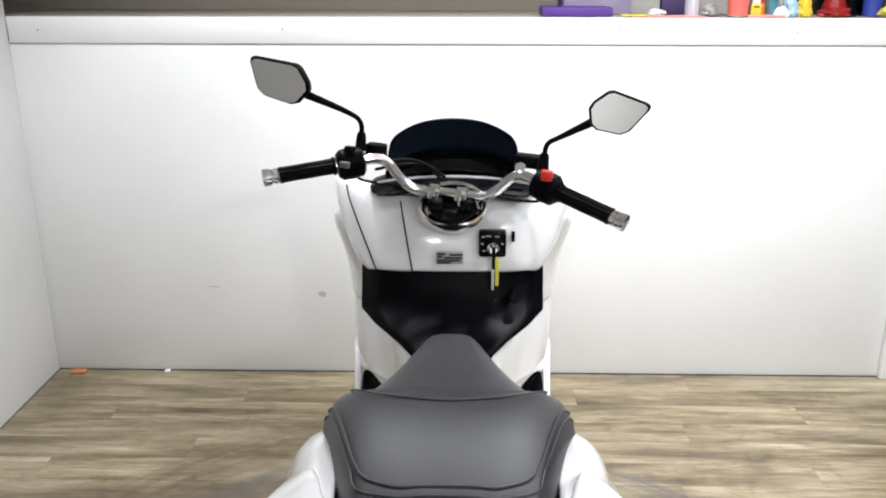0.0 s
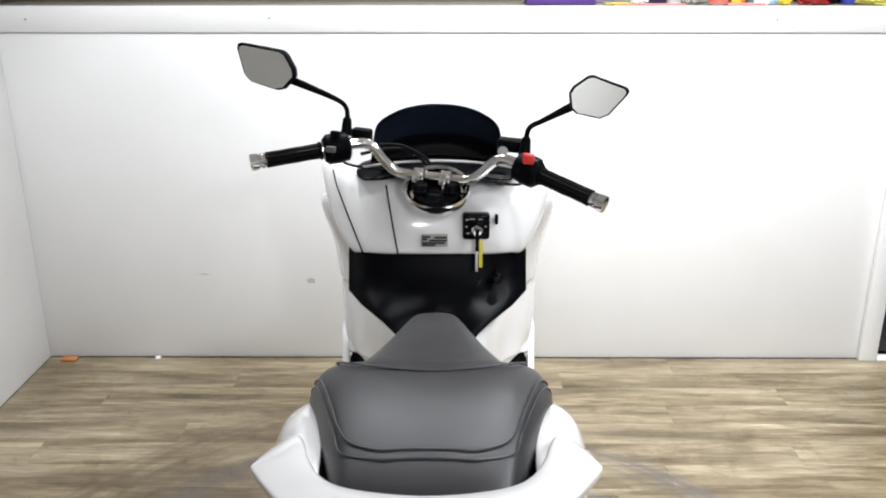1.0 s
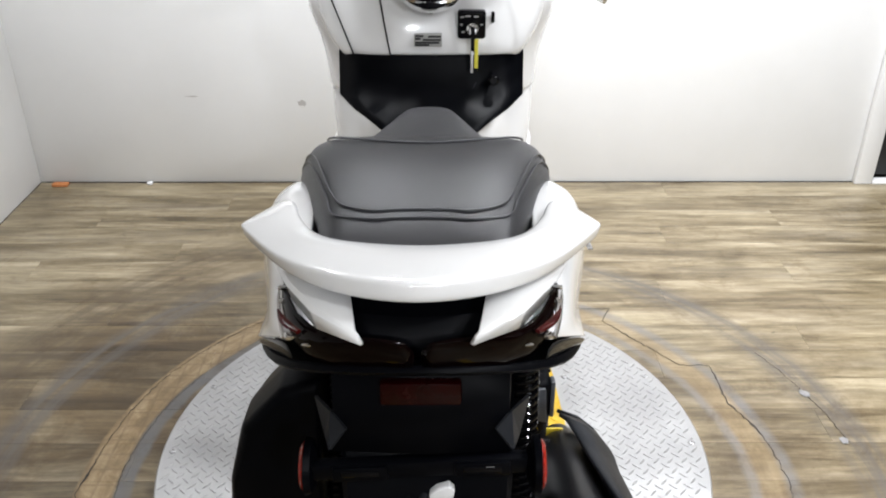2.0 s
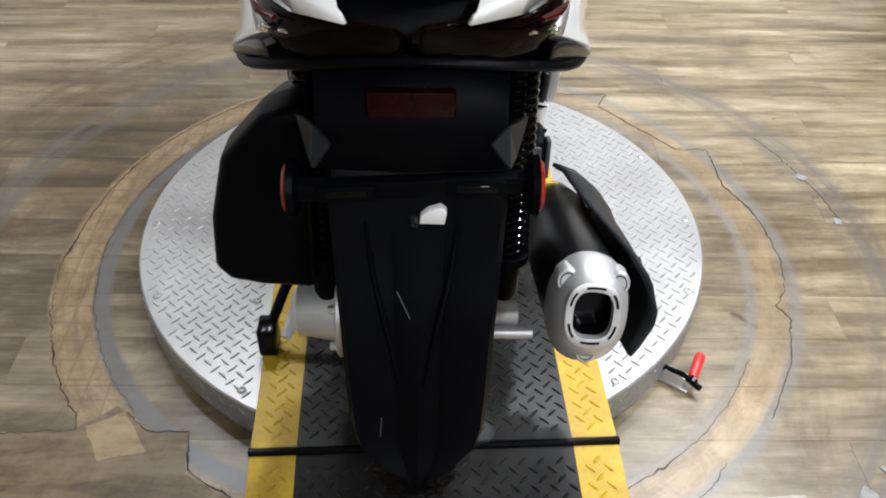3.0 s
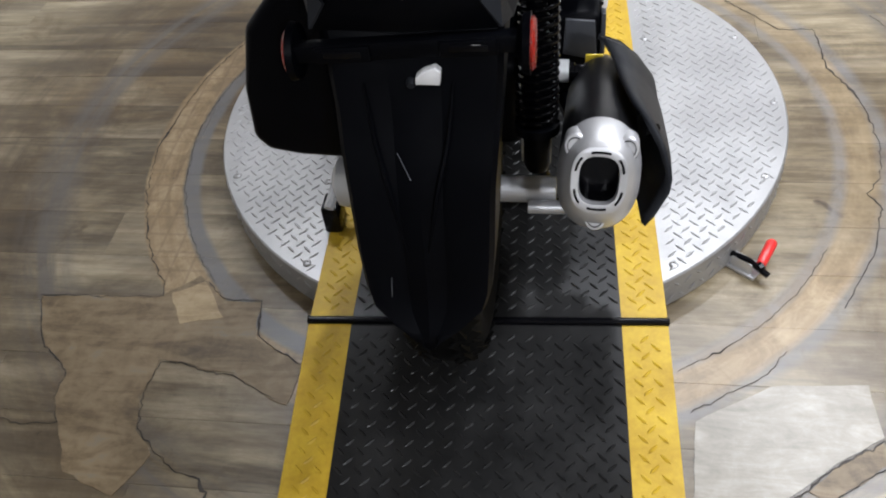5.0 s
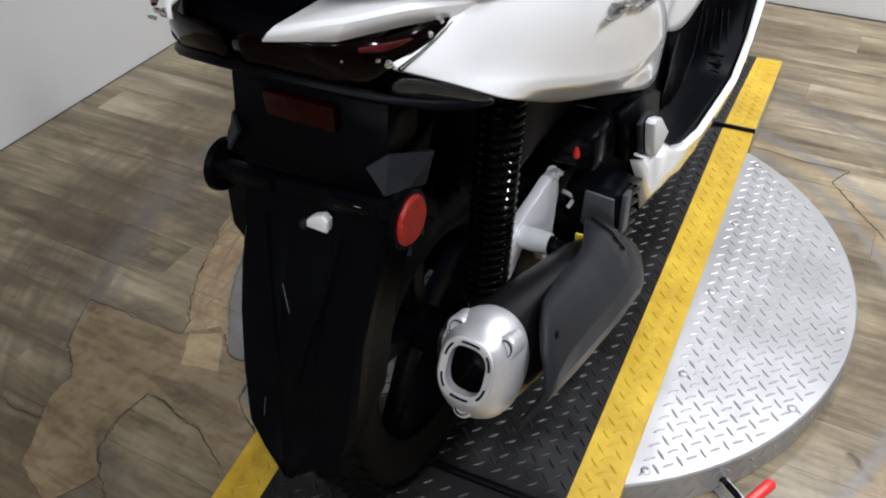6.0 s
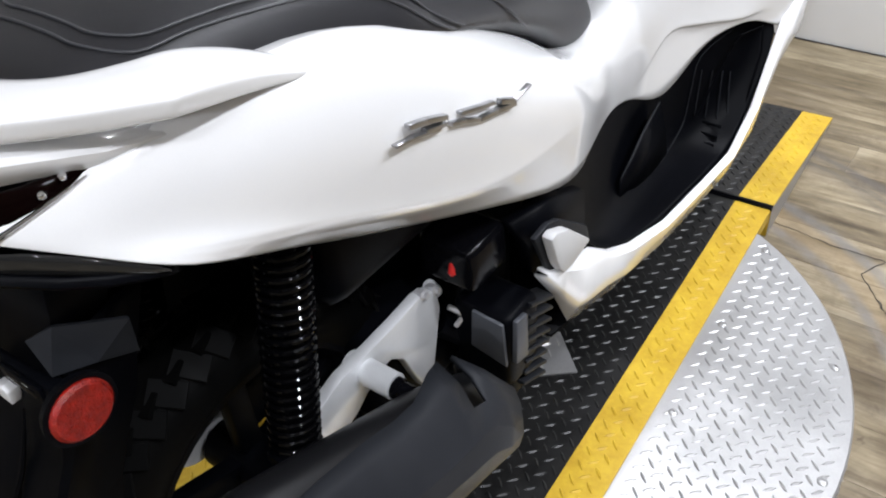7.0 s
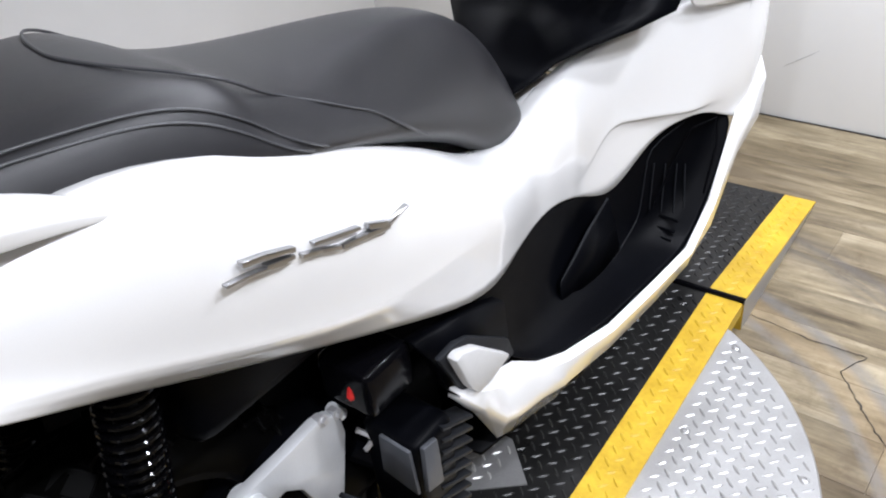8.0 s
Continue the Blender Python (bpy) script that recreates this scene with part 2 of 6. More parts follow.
    ruled = math_node(n, l, "MINIMUM", math_node(n, l, "PINGPONG", math_node(n, l, "ADD", px, 5.0), 0.021), math_node(n, l, "PINGPONG", math_node(n, l, "ADD", py, 5.0), 0.025))
    ruled = math_node(n, l, "SUBTRACT", 1.0, math_node(n, l, "DIVIDE", ruled, 0.0045), clamp=True)
    ruled = math_node(n, l, "MULTIPLY", math_node(n, l, "MULTIPLY", ruled, left), 0.5)
    scored = mix_node(n, l, ruled, bare.outputs[0], (0.12, 0.075, 0.038))
    col = mix_node(n, l, trench, col, scored)
    col = mix_node(n, l, math_node(n, l, "MULTIPLY", edge, 0.75), col, (0.135, 0.130, 0.128))
    # specks and black grime
    grime = noise_node(n, l, 8.0, 9, 0.78, pos, 0.5)
    gm = ramp_node(n, [(0.52, (1, 1, 1)), (0.66, (0.62, 0.56, 0.48)), (0.76, (0.22, 0.19, 0.16))])
    l.new(grime.outputs[0], gm.inputs[0])
    col = mix_node(n, l, 0.7, col, gm.outputs[0], "MULTIPLY")
    specks = noise_node(n, l, 55.0, 3, 0.6, pos)
    sp = ramp_node(n, [(0.72, (1, 1, 1)), (0.77, (0.18, 0.15, 0.12))])
    l.new(specks.outputs[0], sp.inputs[0])
    col = mix_node(n, l, 0.8, col, sp.outputs[0], "MULTIPLY")
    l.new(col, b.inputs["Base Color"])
    l.new(math_node(n, l, "MULTIPLY_ADD", g2.outputs[0], 0.25, 0.22), b.inputs["Roughness"])
    bp = n.new("ShaderNodeBump")
    bp.inputs["Strength"].default_value = 0.22
    bp.inputs["Distance"].default_value = 0.0012
    l.new(math_node(n, l, "SUBTRACT", g2.outputs[0], math_node(n, l, "MULTIPLY", trench, 0.6)), bp.inputs["Height"])
    l.new(bp.outputs[0], b.inputs["Normal"])
    return m


WALL = wall_material()
PLANK = plank_material()
SUBFLOOR = textured("dark_subfloor", (0.03, 0.025, 0.02), (0.05, 0.04, 0.03), 0.8)


def blotched(name, stops, rough=0.5):
    """Bare board: blotches of several sizes with grain along x."""
    m = mat_new(name, stops[-1][1], rough)
    n, l, b = nodes_of(m)
    pos = n.new("ShaderNodeNewGeometry").outputs["Position"]
    mp = n.new("ShaderNodeMapping")
    mp.inputs["Scale"].default_value = (1.0, 4.0, 1.0)
    l.new(pos, mp.inputs[0])
    a = noise_node(n, l, 6.0, 8, 0.7, mp.outputs[0], 0.8)
    c = noise_node(n, l, 22.0, 6, 0.7, pos, 0.4)
    s = math_node(n, l, "ADD", math_node(n, l, "MULTIPLY", a.outputs[0], 0.6), math_node(n, l, "MULTIPLY", c.outputs[0], 0.4))
    r = ramp_node(n, stops)
    l.new(s, r.inputs[0])
    l.new(r.outputs[0], b.inputs["Base Color"])
    bp = n.new("ShaderNodeBump")
    bp.inputs["Strength"].default_value = 0.3
    bp.inputs["Distance"].default_value = 0.001
    l.new(c.outputs[0], bp.inputs["Height"])
    l.new(bp.outputs[0], b.inputs["Normal"])
    return m


PALEPATCH = blotched("pale_vinyl", [(0.34, (0.15, 0.132, 0.10)), (0.5, (0.25, 0.226, 0.182)), (0.62, (0.35, 0.32, 0.27))], 0.34)
TANPATCH = blotched("tan_board", [(0.34, (0.055, 0.037, 0.018)), (0.46, (0.13, 0.090, 0.044)), (0.56, (0.19, 0.138, 0.075)), (0.66, (0.16, 0.138, 0.105))], 0.48)
PADPATCH = blotched("bright_board", [(0.36, (0.16, 0.108, 0.05)), (0.5, (0.28, 0.205, 0.108)), (0.62, (0.37, 0.285, 0.17))])
PUTTY = textured("grey_floor_putty", (0.12, 0.118, 0.115), (0.24, 0.235, 0.23), 0.6, big=40, fine=160, bump=0.5, depth=0.003)
CRACK = textured("dark_filler", (0.018, 0.015, 0.012), (0.05, 0.042, 0.035), 0.8, big=25, fine=90)
STEEL = textured("bare_checker_steel", (0.33, 0.328, 0.325), (0.445, 0.442, 0.438), 0.37, 0.60, big=9, fine=260, bump=0.12, depth=0.0004, rough_var=0.1)
BLACKPAINT = textured("black_checker_paint", (0.005, 0.005, 0.005), (0.017, 0.0167, 0.0163), 0.33, spec=0.28, big=10, fine=160, bump=0.15, depth=0.0005, rough_var=0.15)
YELLOWPAINT = textured("yellow_checker_paint", (0.36, 0.215, 0.014), (0.60, 0.41, 0.034), 0.42, spec=0.3, big=14, fine=120, bump=0.15, depth=0.0005, rough_var=0.12)
UPPERWALL = textured("beige_upper_wall", (0.33, 0.295, 0.245), (0.39, 0.35, 0.30), 0.7, big=2, fine=150)
DARKROOM = textured("black_panel", (0.006, 0.006, 0.007), (0.012, 0.012, 0.013), 0.5)
OUTER = textured("grey_workshop_wall", (0.66, 0.66, 0.64), (0.72, 0.72, 0.70), 0.7, big=2, fine=120)
CEILING = textured("ceiling_paint", (0.68, 0.68, 0.68), (0.75, 0.75, 0.75), 0.7, big=2, fine=120)


# ---- mesh helpers ----
def keep_edges(bm, rows_of_verts, columns, value=0.8):
    """Creases the lines of a skin that run through the given columns."""
    layer = bm.edges.layers.float.new("crease_edge")
    for col in columns:
        for a, b in zip(rows_of_verts, rows_of_verts[1:]):
            e = bm.edges.get((a[col], b[col]))
            if e:
                e[layer] = value


def mesh_of(bm, name, material, smooth=True):
    bmesh.ops.recalc_face_normals(bm, faces=bm.faces)
    me = bpy.data.meshes.new(name)
    bm.to_mesh(me)
    bm.free()
    me.materials.append(material)
    if smooth:
        me.shade_smooth()
    return me


def crease(ob, degrees=35):
    """Keeps edges sharper than the angle hard."""
    ob.data.set_sharp_from_angle(angle=radians(degrees))


def part(name, bm, material, parent, label="", smooth=True, sharp=35, sub=0, thick=0.0):
    ob = new(name, mesh_of(bm, name, material, smooth))
    ob.parent = parent
    if parent.type == "EMPTY":
        ob.location = -parent.location
    if smooth and sharp:
        crease(ob, sharp)
    if thick:
        k = ob.modifiers.new("thickness", "SOLIDIFY")
        k.thickness = thick
        k.offset = -1
    if sub:
        k = ob.modifiers.new("round", "SUBSURF")
        k.levels = k.render_levels = sub
    if label:
        ob["label"] = label
    return ob


def thing(name, at, label, category, group="", kind=""):
    e = new(name)
    e.location = at
    e.empty_display_size = 0.05
    return tagged(e, label, category, group, kind)


def solid(name, bm, material, label, category, group="", kind="", smooth=True, sharp=35):
    ob = new(name, mesh_of(bm, name, material, smooth))
    if smooth and sharp:
        crease(ob, sharp)
    return tagged(ob, label, category, group, kind)


def box(bm, lo, hi, bevel=0.0, m=None, seg=2):
    lo, hi = Vector(lo), Vector(hi)
    b2 = bmesh.new()
    bmesh.ops.create_cube(b2, size=1.0, matrix=Matrix.LocRotScale((lo + hi) / 2, None, hi - lo))
    if bevel:
        bmesh.ops.bevel(b2, geom=b2.edges[:], offset=bevel, segments=seg, profile=0.5, affect="EDGES")
    if m is not None:
        b2.transform(m)
    join(bm, b2)
    return bm


def join(bm, other):
    tmp = bpy.data.meshes.new("tmp")
    other.to_mesh(tmp)
    other.free()
    bm.from_mesh(tmp)
    bpy.data.meshes.remove(tmp)
    return bm


def lattice(bm, rows, closed_u=False, cap=False, crisp=()):
    """A skin over rows of points."""
    vs = [[bm.verts.new(p) for p in row] for row in rows]
    for a, b in zip(vs, vs[1:]):
        n = len(a)
        for i in range(n if closed_u else n - 1):
            j = (i + 1) % n
            bm.faces.new((a[i], a[j], b[j], b[i]))
    if cap:
        for row in (vs[0], vs[-1]):
            bm.faces.new(row)
    if crisp:
        keep_edges(bm, vs, crisp)
    return bm


def smooth_path(pts, per=6):
    """Points along a Catmull-Rom curve."""
    p = [Vector(q) for q in pts]
    out = []
    for i in range(len(p) - 1):
        a, b, c, d = p[max(i - 1, 0)], p[i], p[i + 1], p[min(i + 2, len(p) - 1)]
        for k in range(per):
            t = k / per
            out.append(0.5 * (2 * b + (c - a) * t + (2 * a - 5 * b + 4 * c - d) * t * t + (3 * b - a - 3 * c + d) * t ** 3))
    out.append(p[-1])
    return out


def tube(bm, pts, r, n=12, cap=True, per=0, flat=1.0):
    """A pipe along pts; r is one radius or one for each point."""
    if per:
        rr = [Vector((v, 0, 0)) for v in (r if isinstance(r, (list, tuple)) else [r] * len(pts))]
        r = [v.x for v in smooth_path(rr, per)]
        pts = smooth_path(pts, per)
    pts = [Vector(p) for p in pts]
    r = r if isinstance(r, (list, tuple)) else [r] * len(pts)
    up = None
    rows = []
    for i, p in enumerate(pts):
        d = (pts[min(i + 1, len(pts) - 1)] - pts[max(i - 1, 0)]).normalized()
        if up is None:
            up = Vector((0, 0, 1)) if abs(d.z) < 0.9 else Vector((0, 1, 0))
        s = d.cross(up).normalized()
        up = s.cross(d).normalized()
        rows.append([p + (s * math.cos(a) + up * math.sin(a) * flat) * r[i] for a in (2 * math.pi * k / n for k in range(n))])
    return lattice(bm, rows, True, cap)


def lathe(bm, a, b, profile, n=24, cap=True, sx=1.0, sy=1.0, ribs=0, rib=0.0):
    """Turns a profile of (share of the way from a to b, radius) round the line a-b."""
    a, b = Vector(a), Vector(b)
    d = (b - a).normalized()
    q = d.to_track_quat("Z", "Y").to_matrix()
    rows = []
    for t, r in profile:
        c = a.lerp(b, t)
        rows.append([c + q @ Vector((math.cos(k) * r * sx, math.sin(k) * r * sy, 0)) * (1 + rib * math.cos(ribs * k)) for k in (2 * math.pi * i / n for i in range(n))])
    return lattice(bm, rows, True, cap)


def mirrored(rows, s):
    return [[Vector((p[0] * s, p[1], p[2])) for p in row] for row in rows]


# ---- the booth ----
LEFT, BACK, RIGHT = -1.56, 1.592, 1.64

bm = bmesh.new()
box(bm, (-4.5, -5.5, -0.08), (4.5, 3.2, -0.006))
floor = solid("floor", bm, SUBFLOOR, "worn oak-look vinyl plank floor with scuffed rings", "floor", kind="structure", smooth=False)

bm = bmesh.new()
box(bm, (LEFT - 0.1, BACK, 0.0), (RIGHT + 0.07, BACK + 0.09, 1.254), 0.003)
solid("wall_north", bm, WALL, "scuffed white painted half-height booth wall", "wall", kind="structure")
bm = bmesh.new()
box(bm, (LEFT - 0.1, -5.5, 0.0), (LEFT, BACK - 0.001, CEIL), 0.002)
solid("wall_west", bm, WALL, "plain white painted side wall of the booth", "wall", kind="structure")
bm = bmesh.new()
box(bm, (LEFT + 0.002, BACK - 0.006, 1.255), (2.6, BACK + 0.020, 1.345), 0.004)
solid("trim", bm, WALL, "white painted timber ledge capping the half wall", "trim", kind="structure")
bm = bmesh.new()
box(bm, (LEFT - 0.1, BACK + 0.0205, 1.30), (2.6, BACK + 0.62, 1.343), 0.003)
solid("shelf_ledge", bm, UPPERWALL, "beige ledge behind the half wall", "shelf", kind="structure")
bm = bmesh.new()
box(bm, (-4.5, BACK + 0.62, 0.0), (4.5, BACK + 0.72, CEIL))
solid("wall_upper", bm, UPPERWALL, "beige painted wall behind the ledge", "wall", kind="structure")
bm = bmesh.new()
box(bm, (RIGHT, BACK - 0.028, 0.0), (RIGHT + 0.07, BACK - 0.001, 1.257), 0.004)
solid("door_trim", bm, WALL, "white upright board ending the booth wall", "trim", kind="structure")
bm = bmesh.new()
box(bm, (RIGHT + 0.072, BACK + 0.02, 0.02), (2.6, BACK + 0.06, 1.257), 0.004)
solid("door_1", bm, DARKROOM, "closed matt black panel door beside the wall", "door", kind="structure")
bm = bmesh.new()
box(bm, (RIGHT + 0.072, BACK - 0.03, 0.0), (2.6, BACK + 0.015, 0.012), 0.003)
solid("door_sill", bm, WALL, "pale door sill strip on the floor", "trim", kind="structure")
# unseen walls added to close the room; their tone sets bounce and mirror reflections
for nm, lo, hi in (("wall_east", (4.5, -5.5, 0), (4.6, 3.2, CEIL)), ("wall_south", (-4.5, -5.6, 0), (4.5, -5.5, CEIL))):
    bm = bmesh.new()
    box(bm, lo, hi)
    solid(nm, bm, OUTER, "unseen plain grey workshop wall that bounces light", "wall", kind="structure", smooth=False)
bm = bmesh.new()
box(bm, (-4.6, -5.6, CEIL), (4.6, 3.3, CEIL + 0.1))
solid("ceiling", bm, CEILING, "plain off-white workshop ceiling", "ceiling", kind="structure", smooth=False)

for i, (lx, ly, lw) in enumerate(LAMPS):
    data = bpy.data.lights.new("lamp", "AREA")
    data.shape, data.size, data.energy, data.color = "DISK", 0.14, lw, (0.93, 0.955, 1.0)
    data.spread = radians(125)
    lamp = new("lamp", data)
    lamp.location = (lx, ly, CEIL - 0.075)
    if -4 < ly < -3:
        lamp.rotation_euler = (radians(52), 0, 0)
    fix = thing("ceiling_light", (lx, ly, CEIL), "unseen round white ceiling spotlight", "ceiling light", "booth spotlights")
    bm = bmesh.new()
    lathe(bm, (lx, ly, CEIL), (lx, ly, CEIL - 0.07), [(0, 0.07), (0.1, 0.09), (0.9, 0.10), (1.0, 0.095), (0.96, 0.085), (0.6, 0.08)], 20)
    part("housing", bm, WHITEPLASTIC, fix)

# ---- marks and cut lines on wall and floor ----
rng = random.Random(7)


def cut_line(name, pts, width, label, z=0.0012):
    """A ragged, dark cut through the vinyl, with crumbled edges."""
    p = []
    for a, b in zip(pts, pts[1:]):
        a, b = Vector((*a, z)), Vector((*b, z))
        steps = max(2, int((b - a).length / 0.009))
        side = Vector((-(b - a).y, (b - a).x, 0)).normalized()
        for k in range(steps):
            p.append(a.lerp(b, k / steps) + side * rng.gauss(0, 0.0016))
    p.append(Vector((*pts[-1], z)))
    rows = []
    for i, q in enumerate(p):
        d = (p[min(i + 1, len(p) - 1)] - p[max(i - 1, 0)]).normalized()
        s = Vector((-d.y, d.x, 0))
        swell = 0.45 + 0.55 * noise.noise(q * 16) ** 2 * 4
        rows.append([q - s * width * swell * rng.uniform(0.25, 1.0), q + Vector((0, 0, 0.0006)), q + s * width * swell * rng.uniform(0.25, 1.0)])
    bm = bmesh.new()
    lattice(bm, rows)
    return solid(name, bm, CRACK, label, "floor crack", "floor cut lines", "structure")


def arc(r, a0, a1, jitter=0.0):
    n = max(3, int(abs(a1 - a0) / 5))
    return [((r + rng.uniform(-jitter, jitter)) * math.cos(radians(a0 + (a1 - a0) * i / n)), (r + rng.uniform(-jitter, jitter)) * math.sin(radians(a0 + (a1 - a0) * i / n))) for i in range(n + 1)]


CUT = "dark ragged cut line in the vinyl floor"
cut_line("floor_crack", [(0.257, 0.689), (0.406, 0.671), (0.52, 0.672), (0.489, 0.608), (0.57, 0.505), (0.664, 0.392), (0.744, 0.391), (0.745, 0.24), (0.785, 0.14), (0.799, 0.08)], 0.0030, CUT)
cut_line("floor_crack", [(0.799, 0.08), (0.803, -0.05), (0.783, -0.145), (0.749, -0.192), (0.766, -0.237), (0.729, -0.355), (0.688, -0.425), (0.65, -0.49)], 0.0026, CUT)
cut_line("floor_crack", [(0.369, -0.72), (0.416, -0.692), (0.475, -0.658), (0.508, -0.63), (0.538, -0.589)], 0.0018, CUT)
cut_line("floor_crack", arc(0.734, -61, -28, 0.003), 0.0014, CUT)
cut_line("floor_crack", arc(0.790, 105, 180, 0.003) + arc(0.798, 185, 218, 0.002) + [(-0.621, -0.518)], 0.0026, CUT)
cut_line("floor_crack", arc(0.712, 150, 222, 0.003), 0.0014, CUT)
cut_line("floor_crack", [(-0.54, -0.478), (-0.495, -0.520), (-0.416, -0.521), (-0.410, -0.580), (-0.404, -0.605), (-0.36, -0.633), (-0.297, -0.668)], 0.0022, CUT)
cut_line("floor_crack", [(-0.621, -0.518), (-0.70, -0.524), (-0.878, -0.525), (-0.845, -0.60), (-0.812, -0.652), (-0.765, -0.682), (-0.742, -0.71), (-0.742, -0.76), (-0.713, -0.811), (-0.79, -0.815), (-0.95, -0.79)], 0.0030, CUT)
cut_line("floor_crack", [(-0.466, -0.888), (-0.513, -0.856), (-0.562, -0.812), (-0.577, -0.750), (-0.570, -0.672), (-0.53, -0.672), (-0.483, -0.689), (-0.425, -0.693), (-0.336, -0.739)], 0.0030, CUT)
cut_line("floor_crack", [(-0.466, -0.888), (-0.43, -0.893), (-0.40, -0.92), (-0.40, -1.0)], 0.0026, CUT)
cut_line("floor_crack", [(0.486, -0.889), (0.526, -0.850), (0.581, -0.803), (0.659, -0.754), (0.672, -0.785), (0.645, -0.808), (0.611, -0.830), (0.56, -0.866)], 0.0032, CUT)
cut_line("floor_crack", arc(0.995, 5, 27, 0.004), 0.0022, CUT)
cut_line("floor_crack", [(LEFT + 0.02, BACK - 0.006), (RIGHT, BACK - 0.006)], 0.004, "dark gap along the foot of the wall")


def floor_patch(outline, material, label, z=0.0014, ragged=0.009):
    """A piece let into or lying on the vinyl, with a ragged edge."""
    pts = []
    for (ax, ay), (bx, by) in zip(outline, outline[1:] + outline[:1]):
        n = max(2, int(math.hypot(bx - ax, by - ay) / 0.02))
        for k in range(n):
            pts.append((ax + (bx - ax) * k / n + rng.uniform(-ragged, ragged), ay + (by - ay) * k / n + rng.uniform(-ragged, ragged)))
    bm = bmesh.new()
    f = bm.faces.new([bm.verts.new((x, y, z)) for x, y in pts])
    r = bmesh.ops.extrude_face_region(bm, geom=[f])
    bmesh.ops.translate(bm, vec=(0, 0, -0.001), verts=[v for v in r["geom"] if isinstance(v, bmesh.types.BMVert)])
    solid("floor_patch", bm, material, label, "floor patch", "patches in the vinyl floor", "structure", smooth=False)


floor_patch([(0.375, -0.738), (0.503, -0.662), (0.656, -0.652), (0.660, -0.748), (0.578, -0.802), (0.520, -0.848), (0.45, -0.89), (0.36, -0.90)], PALEPATCH, "pale straight-edged patch in the vinyl floor", ragged=0.0012)
floor_patch([(-0.625, -0.518), (-0.56, -0.46), (-0.495, -0.524), (-0.418, -0.525), (-0.412, -0.585), (-0.404, -0.610), (-0.36, -0.637), (-0.302, -0.668), (-0.31, -0.752), (-0.345, -0.737), (-0.425, -0.691), (-0.483, -0.686), (-0.53, -0.669), (-0.572, -0.669), (-0.580, -0.750), (-0.564, -0.815), (-0.518, -0.860), (-0.56, -0.94), (-0.66, -0.90), (-0.712, -0.812), (-0.740, -0.76), (-0.740, -0.71), (-0.763, -0.68), (-0.81, -0.65), (-0.843, -0.60), (-0.874, -0.529)], TANPATCH, "tan bare board where the vinyl is torn off", ragged=0.003)
floor_patch([(0.657, -0.757), (0.581, -0.806), (0.530, -0.851), (0.556, -0.868), (0.611, -0.832), (0.667, -0.787)], TANPATCH, "tan bare board where the vinyl is torn off", ragged=0.003)
floor_patch([(-0.605, -0.512), (-0.545, -0.478), (-0.482, -0.566), (-0.565, -0.585)], PADPATCH, "bright scored pad of bare board", 0.0019, 0.002)
for bx, by, br in ((0.766, -0.658, 0.024), (0.919, -0.433, 0.026), (0.815, -0.60, 0.010), (0.985, 0.09, 0.014), (0.955, 0.27, 0.016)):
    floor_patch([(bx + br * 0.8 * math.cos(k) * rng.uniform(0.75, 1.1), by + br * math.sin(k) * rng.uniform(0.75, 1.1)) for k in (0, 0.8, 1.6, 2.4, 3.1, 3.9, 4.7, 5.5)], PUTTY, "grey blob of floor putty", 0.0022, 0.002)

# ---- turntable ----
TOP = 0.077
TURNED = Matrix.Rotation(radians(2.4), 4, "Z")


def studs(region, pitch, z, m=None, length=0.021, width=0.0050, high=0.0012, skew=0.0):
    """Raised lozenges of checker plate over the points that region() accepts."""
    verts, faces = [], []
    n = int(1.8 / pitch)
    w = pitch * math.sqrt(0.5)
    for i in range(-n, n + 1):
        for j in range(-n, n + 1):
            c = Vector(((i - j) * w, (i + j) * w, 0))
            if not region(c.x, c.y):
                continue
            a = radians((45 if (i + j) % 2 else -45) + skew)
            u, v = Vector((math.cos(a), math.sin(a), 0)), Vector((-math.sin(a), math.cos(a), 0))
            k = len(verts)
            h = Vector((0, 0, high))
            zz = Vector((0, 0, z(c.x, c.y)))
            for q in (-u * length / 2, -u * length * 0.2 - v * width / 2, u * length * 0.2 - v * width / 2, u * length / 2, u * length * 0.2 + v * width / 2, -u * length * 0.2 + v * width / 2):
                verts.append(c + q + zz)
            verts.append(c - u * length * 0.27 + h + zz)
            verts.append(c + u * length * 0.27 + h + zz)
            faces += [(k, k + 1, k + 6), (k + 1, k + 2, k + 7, k + 6), (k + 2, k + 3, k + 7), (k + 3, k + 4, k + 7), (k + 4, k + 5, k + 6, k + 7), (k + 5, k, k + 6)]
    me = bpy.data.meshes.new("studs")
    me.from_pydata([(m @ v) if m else v for v in verts], [], faces)
    return me


def stud_part(region, material, parent, z, pitch=0.0222, high=0.0020, length=0.0250, width=0.0058):
    me = studs(region, pitch, z, TURNED, length, width, high)
    me.materials.append(material)
    ob = new("raised_studs", me)
    ob.parent = parent
    ob.location = -parent.location
    ob["kind"] = "stuff"
    return ob


table = thing("turntable", (0, 0, 0), "round silver checker-plate turntable with a painted drive-on strip", "turntable")
R = 0.607
SX, YX, JY = 0.307, 0.231, 0.612
bm = bmesh.new()
lathe(bm, (0, 0, 0.004), (0, 0, TOP), [(0, R - 0.004), (0.0, R - 0.001), (0.96, R), (1.0, R - 0.003)], 96)
part("deck", bm, STEEL, table, "bare aluminium checker plate", sharp=30)
flat_top = lambda x, y: TOP
stud_part(lambda x, y: x * x + y * y < 0.592 ** 2 and abs(x) > SX + 0.012, STEEL, table, flat_top, 0.0222, 0.0018, 0.0250, 0.0056)
